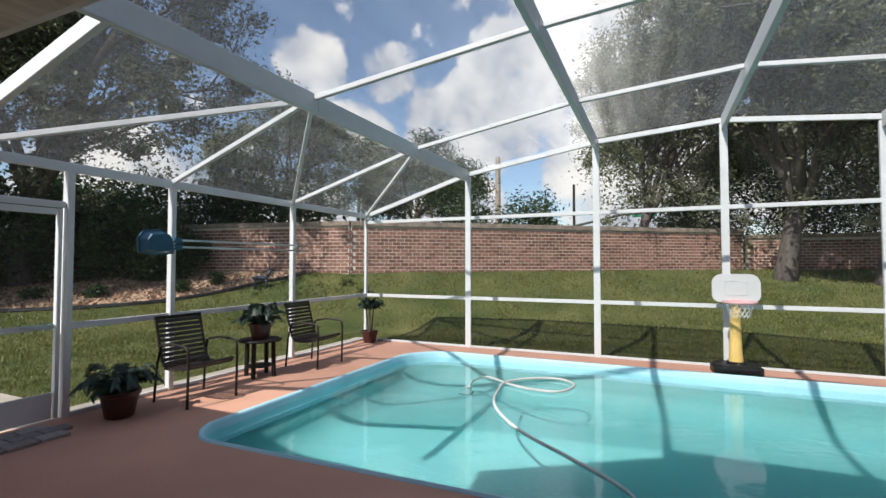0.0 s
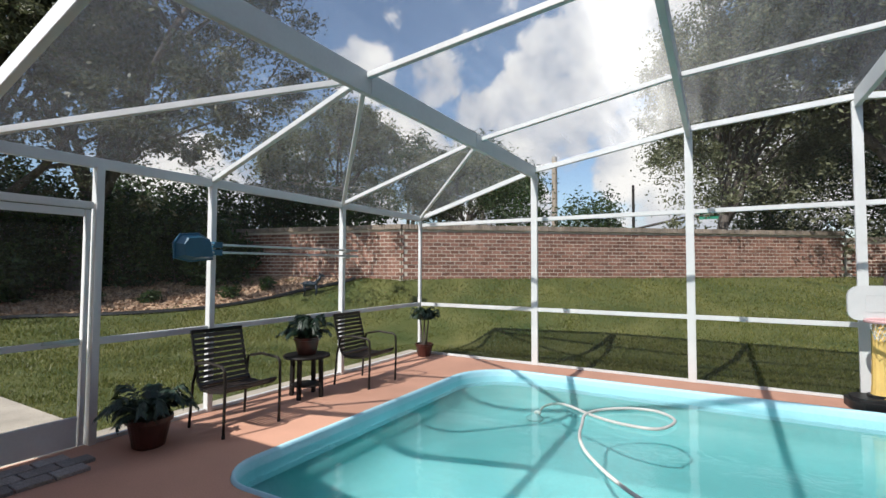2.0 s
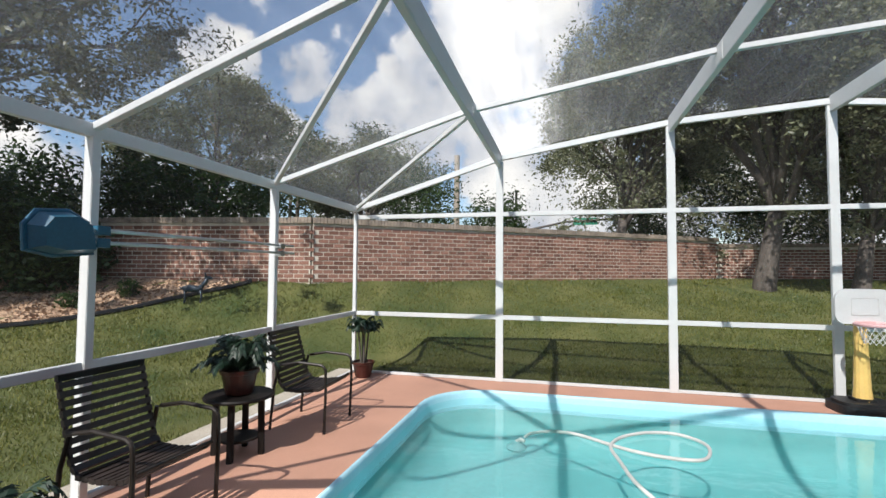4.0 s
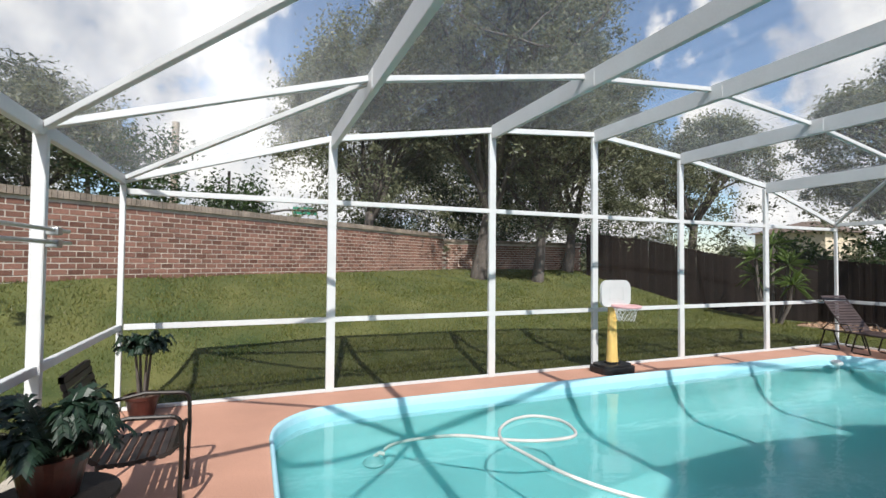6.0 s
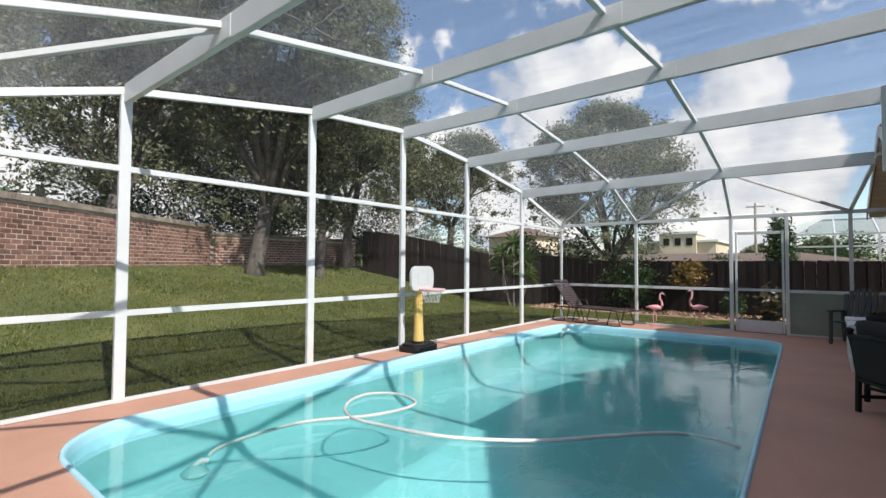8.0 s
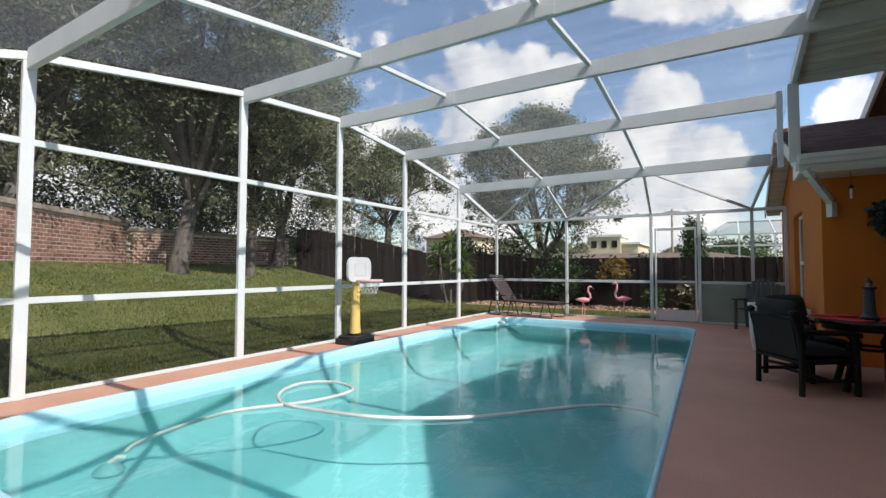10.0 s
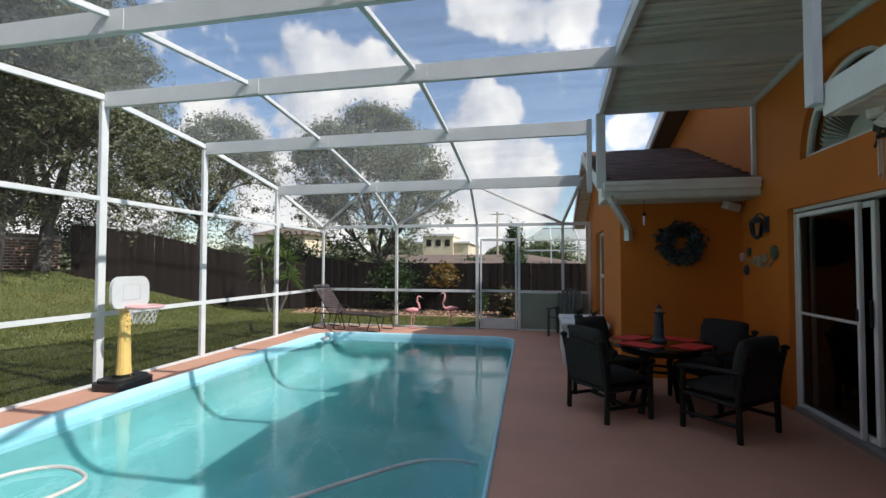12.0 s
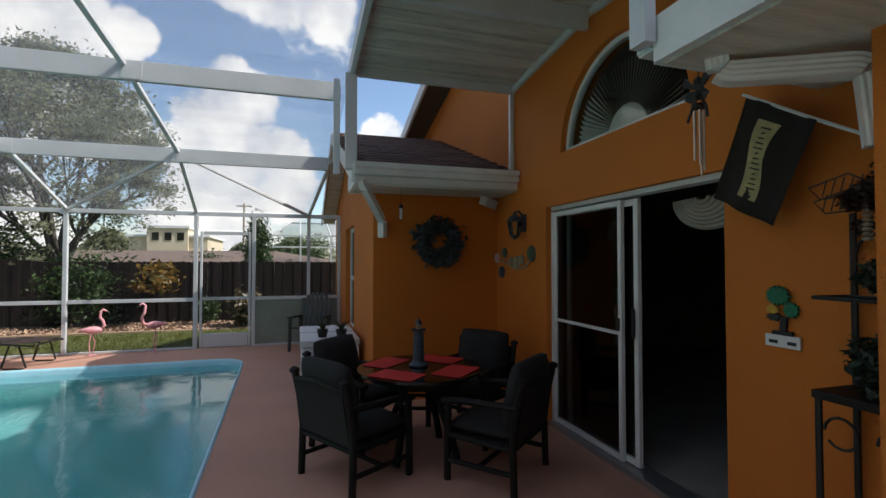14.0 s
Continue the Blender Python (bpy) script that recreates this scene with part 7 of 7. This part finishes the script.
def downspout(pts, label):
    """A ribbed rectangular pipe along points; bends are rounded."""
    ob = thing("downspout", pose(0, 0, 0), label, "downspout")
    pts = [Vector(p) for p in pts]
    way = [pts[0]]
    for a, b, c in zip(pts, pts[1:], pts[2:]):
        u = min(0.05, (b - a).length / 2, (c - b).length / 2)
        p, q = b + (a - b).normalized() * u, b + (c - b).normalized() * u
        way += [p * (1 - t) ** 2 + b * 2 * t * (1 - t) + q * t * t for t in (0, 0.25, 0.5, 0.75, 1)]
    way.append(pts[-1])
    bm, rings = bmesh.new(), []
    for i, p in enumerate(way):
        d = (way[min(i + 1, len(way) - 1)] - way[max(i - 1, 0)]).normalized()
        side = d.cross(Vector((0, 0, 1)) if abs(d.z) < 0.8 else Vector((0.8, 0.6, 0))).normalized()
        top = side.cross(d).normalized()
        outline = [(sx * (0.030 if k % 2 else 0.034), 0.04 - 0.08 * k / 8) for sx, ks in ((1, range(9)), (-1, range(8, -1, -1))) for k in ks]
        rings.append([bm.verts.new(p + side * u + top * v) for u, v in outline])
    for a, b in zip(rings, rings[1:]):
        for k in range(len(a)):
            bm.faces.new((a[k], a[(k + 1) % len(a)], b[(k + 1) % len(a)], b[k]))
    bm.faces.new(rings[0][::-1])
    bm.faces.new(rings[-1])
    bmesh.ops.recalc_face_normals(bm, faces=bm.faces[:])
    part("pipe", bm, M["white"], ob, "ribbed white metal pipe")
    return ob


downspout([(2.55, 1.93, 2.34), (2.60, 1.86, 2.22), (RX - 0.06, RY - 0.09, 1.98), (RX - 0.06, RY - 0.09, 1.80)], "short white metal downspout below the gutter")
downspout([(-0.665, 0.99, 2.38), (-0.665, 0.99, 2.26), (-0.94, 0.62, 2.235), (-0.955, 0.60, 1.95)], "white corrugated downspout elbow below the eave")

vc = thing("hanging_ornament", pose(2.72, 1.50, 2.12), "small white hanging ornament under the gutter", "hanging ornament")
part("cord", tube(bmesh.new(), [(0, 0, 0), (0, 0, 0.20)], 0.003, 5), M["black"], vc)
part("tube", tube(bmesh.new(), [(0, 0, -0.14), (0, 0, -0.02)], 0.014, 8), M["plastic"], vc)
part("top", lathe(bmesh.new(), [(0.005, 0.02), (0.025, 0.0), (0.025, -0.02), (0.01, -0.03)], 10), M["bronze"], vc)


def wind_chime():
    ob = thing("wind_chime", pose(-0.40, 0.81, 2.21), "wind chime with dark fairy figure and slim metal tubes", "wind chime")
    part("cord", tube(bmesh.new(), [(0, 0, 0.14), (0, 0, 0.27)], 0.003, 5), M["black"], ob)
    bm = bmesh.new()
    lathe(bm, [(0.006, 0.06), (0.022, 0.075), (0.012, 0.10), (0.024, 0.125), (0.020, 0.15), (0.004, 0.165)], 9)
    for s in (-1, 1):
        for tip in ((0.085, 0.145), (0.07, 0.075)):
            v = [bm.verts.new(c) for c in ((0, 0.004, 0.10), (s * tip[0] * 0.6, 0.02, tip[1] + 0.03), (s * tip[0], 0.01, tip[1]), (s * tip[0] * 0.5, 0.0, tip[1] - 0.025))]
            bm.faces.new(v)
        tube(bm, [(s * 0.012, 0, 0.07), (s * 0.04, 0, 0.02), (s * 0.055, 0.01, -0.03)], 0.007, 5)
    part("figure", bm, M["black"], ob, "dark winged figure")
    part("plate", lathe(bmesh.new(), [(0.03, 0.02), (0.033, 0.03), (0.03, 0.04)], 12), M["bronze"], ob)
    M["copper"] = material("copper tube", (0.62, 0.52, 0.45), 0.3, metal=0.9, vary=0.1, bump=0.02)
    for i in range(5):
        a = 2 * math.pi * i / 5
        x, y = 0.020 * math.cos(a), 0.020 * math.sin(a)
        part("chime_tube", tube(bmesh.new(), [(x, y, 0.01), (x, y, -0.19 - 0.022 * i)], 0.0048, 8), M["copper"], ob)
    part("clapper", tube(bmesh.new(), [(0, 0, 0.02), (0, 0, -0.22)], 0.002, 4), M["black"], ob)


wind_chime()


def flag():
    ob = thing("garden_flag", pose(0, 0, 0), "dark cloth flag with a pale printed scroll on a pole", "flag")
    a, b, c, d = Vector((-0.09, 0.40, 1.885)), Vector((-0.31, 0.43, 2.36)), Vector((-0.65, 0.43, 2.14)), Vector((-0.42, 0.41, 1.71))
    bm = bmesh.new()
    n = 12
    g = [[None] * (n + 1) for _ in range(n + 1)]
    nrm = (b - a).cross(d - a).normalized()

    def at(u, v):
        p = (a * (1 - u) + d * u) * (1 - v) + (b * (1 - u) + c * u) * v
        return p + nrm * 0.012 * math.sin(u * 9 + v * 2)

    for i in range(n + 1):
        for j in range(n + 1):
            g[i][j] = bm.verts.new(at(i / n, j / n))
    for i in range(n):
        for j in range(n):
            bm.faces.new((g[i][j], g[i + 1][j], g[i + 1][j + 1], g[i][j + 1]))
    bmesh.ops.solidify(bm, geom=bm.faces[:], thickness=0.003)
    cl = part("cloth", bm, M["flagcloth"], ob, smooth=True)
    # printed scroll, a plain wavy shape
    for sgn in (1, -1):
        bm = bmesh.new()
        last = None
        for k in range(15):
            v = 0.14 + 0.72 * k / 14
            m = 0.48 + 0.05 * math.sin(v * 7)
            w = 0.10 + 0.05 * abs(v - 0.5) * 2
            row = [bm.verts.new(at(m + s * w, v) + nrm * 0.006 * sgn) for s in (-1, 1)]
            if last:
                bm.faces.new((last[0], last[1], row[1], row[0]))
            last = row
        sc = part("print", bm, M["parchment"], cl, "pale scroll print")
        bm = bmesh.new()
        for k in range(14):
            v = 0.19 + 0.046 * k
            m = 0.50 + 0.05 * math.sin(v * 7)
            w = 0.025 + 0.014 * (k * 7 % 4)
            q = [at(m - w, v), at(m + w * 0.8, v + 0.006), at(m + w, v + 0.022), at(m - w * 0.8, v + 0.016)]
            bm.faces.new([bm.verts.new(p + nrm * 0.009 * sgn) for p in q])
        part("print_bar", bm, M["flagcloth"], cl)
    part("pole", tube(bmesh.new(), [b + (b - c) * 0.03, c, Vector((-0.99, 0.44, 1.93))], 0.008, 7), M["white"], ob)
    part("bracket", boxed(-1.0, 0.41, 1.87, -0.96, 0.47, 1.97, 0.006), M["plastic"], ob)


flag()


def palm_plaque():
    ob = thing("wall_plaque", pose(-0.36, WY + 0.004, 1.16), "painted palm tree cut-out on a white wooden plaque", "wall ornament")
    o = part("board", boxed(-0.085, 0, -0.03, 0.085, 0.018, 0.03, 0.004), M["white"], ob, "weathered white board")
    for x in (-0.05, 0.04):
        part("hook", boxed(x - 0.02, 0.018, -0.012, x + 0.02, 0.026, 0.004, 0.002), M["black"], o)
    part("trunk", bar(bar(bmesh.new(), (0.0, 0.01, 0.03), (-0.01, 0.01, 0.12), 0.03, 0.016, (0, 1, 0)), (-0.05, 0.01, 0.04), (0.05, 0.01, 0.04), 0.015, 0.02), M["black"], ob)

    def blob(x, z, rx, rz, mt, nm, spikes=11):
        bm = bmesh.new()
        f1, f2 = [], []
        for i in range(spikes * 2):
            a = math.pi * i / spikes
            k = 1.0 if i % 2 else 0.74
            f1.append(bm.verts.new((x + rx * k * math.cos(a), 0.02, z + rz * k * math.sin(a))))
            f2.append(bm.verts.new((x + rx * k * math.cos(a), 0.004, z + rz * k * math.sin(a))))
        bm.faces.new(f1)
        bm.faces.new(f2[::-1])
        for i in range(len(f1)):
            bm.faces.new((f1[i], f2[i], f2[(i + 1) % len(f1)], f1[(i + 1) % len(f1)]))
        bmesh.ops.recalc_face_normals(bm, faces=bm.faces[:])
        part(nm, bm, M[mt], ob)

    blob(0.02, 0.22, 0.065, 0.05, "teal", "palm_crown", 17)
    blob(-0.045, 0.155, 0.04, 0.04, "teal", "palm_crown")
    blob(0.045, 0.15, 0.035, 0.025, "ochre", "sun_disc", 8)
    blob(0.04, 0.115, 0.04, 0.022, "black", "hill", 8)


palm_plaque()


def plant_rack():
    """A black wire baker's rack with plants, against the near wing's wall."""
    ob = thing("plant_rack", pose(-0.85, 0.41, 0), "black metal baker's rack with a wooden shelf", "plant rack")
    for x in (-0.17, 0.17):
        for y in (-0.12, 0.10):
            top = 1.75 if y < 0 else 1.0
            part("upright", tube(bmesh.new(), [(x, y, 0), (x, y, top)], 0.013, 7), M["black"], ob)
    part("shelf", boxed(-0.18, -0.14, 1.0, 0.18, 0.13, 1.035, 0.008), M["darkwood"], ob, "dark wooden worktop shelf")
    for z, d in ((0.30, 0.09), (1.40, 0.09)):
        bm = bmesh.new()
        tube(bm, [(-0.19, -0.10, z), (0.19, -0.10, z), (0.19, d, z), (-0.19, d, z)], 0.009, 6, closed=True)
        for i in range(9):
            x = -0.16 + i * 0.04
            tube(bm, [(x, -0.10, z), (x, d, z)], 0.004, 4)
        part("wire_shelf", bm, M["black"], ob)
    for s in (-1, 1):
        part("scroll", tube(bmesh.new(), arc((s * 0.08, -0.12, 1.58), 0.08, 0, 320, 12), 0.007, 5), M["black"], ob)
        part("scroll", tube(bmesh.new(), arc((s * 0.09, 0.10, 0.88), 0.06, 0, 320, 12), 0.006, 5), M["black"], ob)
    # trailing and standing plants, each on its shelf
    bush("fern_plant", -0.88, 0.42, 0.11, 0.10, 0.08, 1100, "dark trailing plant on the rack", 0.045, 120, "palm", z=1.41, category="potted plant")
    bush("fern_plant", -0.87, 0.42, 0.11, 0.10, 0.12, 1100, "dark leafy plant on the rack", 0.05, 121, "palm", z=1.036, category="potted plant")
    # wicker dragonfly with dark flowers on top
    f = thing("flower_arrangement", pose(-0.90, 0.42, 1.72), "dark red and brown dried flower arrangement with wire wings", "flower arrangement")
    rng = np.random.default_rng(7)
    heads = rng.normal(size=(16, 3)) * (0.06, 0.055, 0.05) + (0.10, 0, 0.09)
    pos = heads[rng.integers(0, 16, 3200)] + rng.normal(size=(3200, 3)) * 0.017
    leaf_mesh("blossom", pos, 0.022, rng, M["dried"], f, aspect=0.6)
    bm = bmesh.new()
    for k, (dx, dz) in enumerate(((0.23, 0.10), (0.21, 0.04))):
        tube(bm, [(0.02, 0.02, 0.10), (dx * 0.5, 0.06, dz + 0.07), (dx + 0.02, 0.08, dz + 0.03), (dx * 0.95, 0.06, dz - 0.02), (dx * 0.4, 0.02, dz - 0.01), (0.02, 0.0, 0.08)], 0.004, 5)
        for j in range(5):
            x = 0.07 + j * 0.032
            tube(bm, [(x, 0.05, dz + 0.06), (x + 0.02, 0.05, dz - 0.01)], 0.0025, 4)
    part("wire_wing", bm, M["black"], f)
    bm = bmesh.new()
    for j in range(9):
        lathe(bm, [(0.012, 0), (0.019, 0.006), (0.012, 0.014)], 8, (0.06, 0.05, 0.05 - 0.018 * j))
    part("tail", bm, M["shell"], f, "banded wicker tail")


M["dried"] = leaf_material("dried dark petal", (0.018, 0.008, 0.007), (0.06, 0.018, 0.016), 0.1)
plant_rack()


# ---- inside the doorway ----
ct = thing("coffee_table", pose(0.95, -1.9, 0.03), "low dark wooden coffee table on the carpet", "coffee table")
part("tabletop", boxed(-0.45, -0.3, 0.40, 0.45, 0.3, 0.44, 0.01), M["darkwood"], ct)
for sx in (-1, 1):
    for sy in (-1, 1):
        part("leg", boxed(sx * 0.40 - 0.03, sy * 0.25 - 0.03, 0, sx * 0.40 + 0.03, sy * 0.25 + 0.03, 0.40, 0.006), M["darkwood"], ct)
vl = thing("window_swag", pose(0.38, -0.02, 1.97), "pale half-round fabric swag at the door head", "curtain")
bm = bmesh.new()
for i in range(7):
    r = 0.05 + 0.035 * i
    tube(bm, [(r * 1.15 * math.cos(radians(180 + 180 * k / 14)), -0.01 * i, r * 0.75 * math.sin(radians(180 + 180 * k / 14))) for k in range(15)], 0.022, 6)
part("swag", bm, M["room"], vl)


make_brick_wall()
make_fence()
make_trees()
make_mulch()
make_grass()
make_distance()
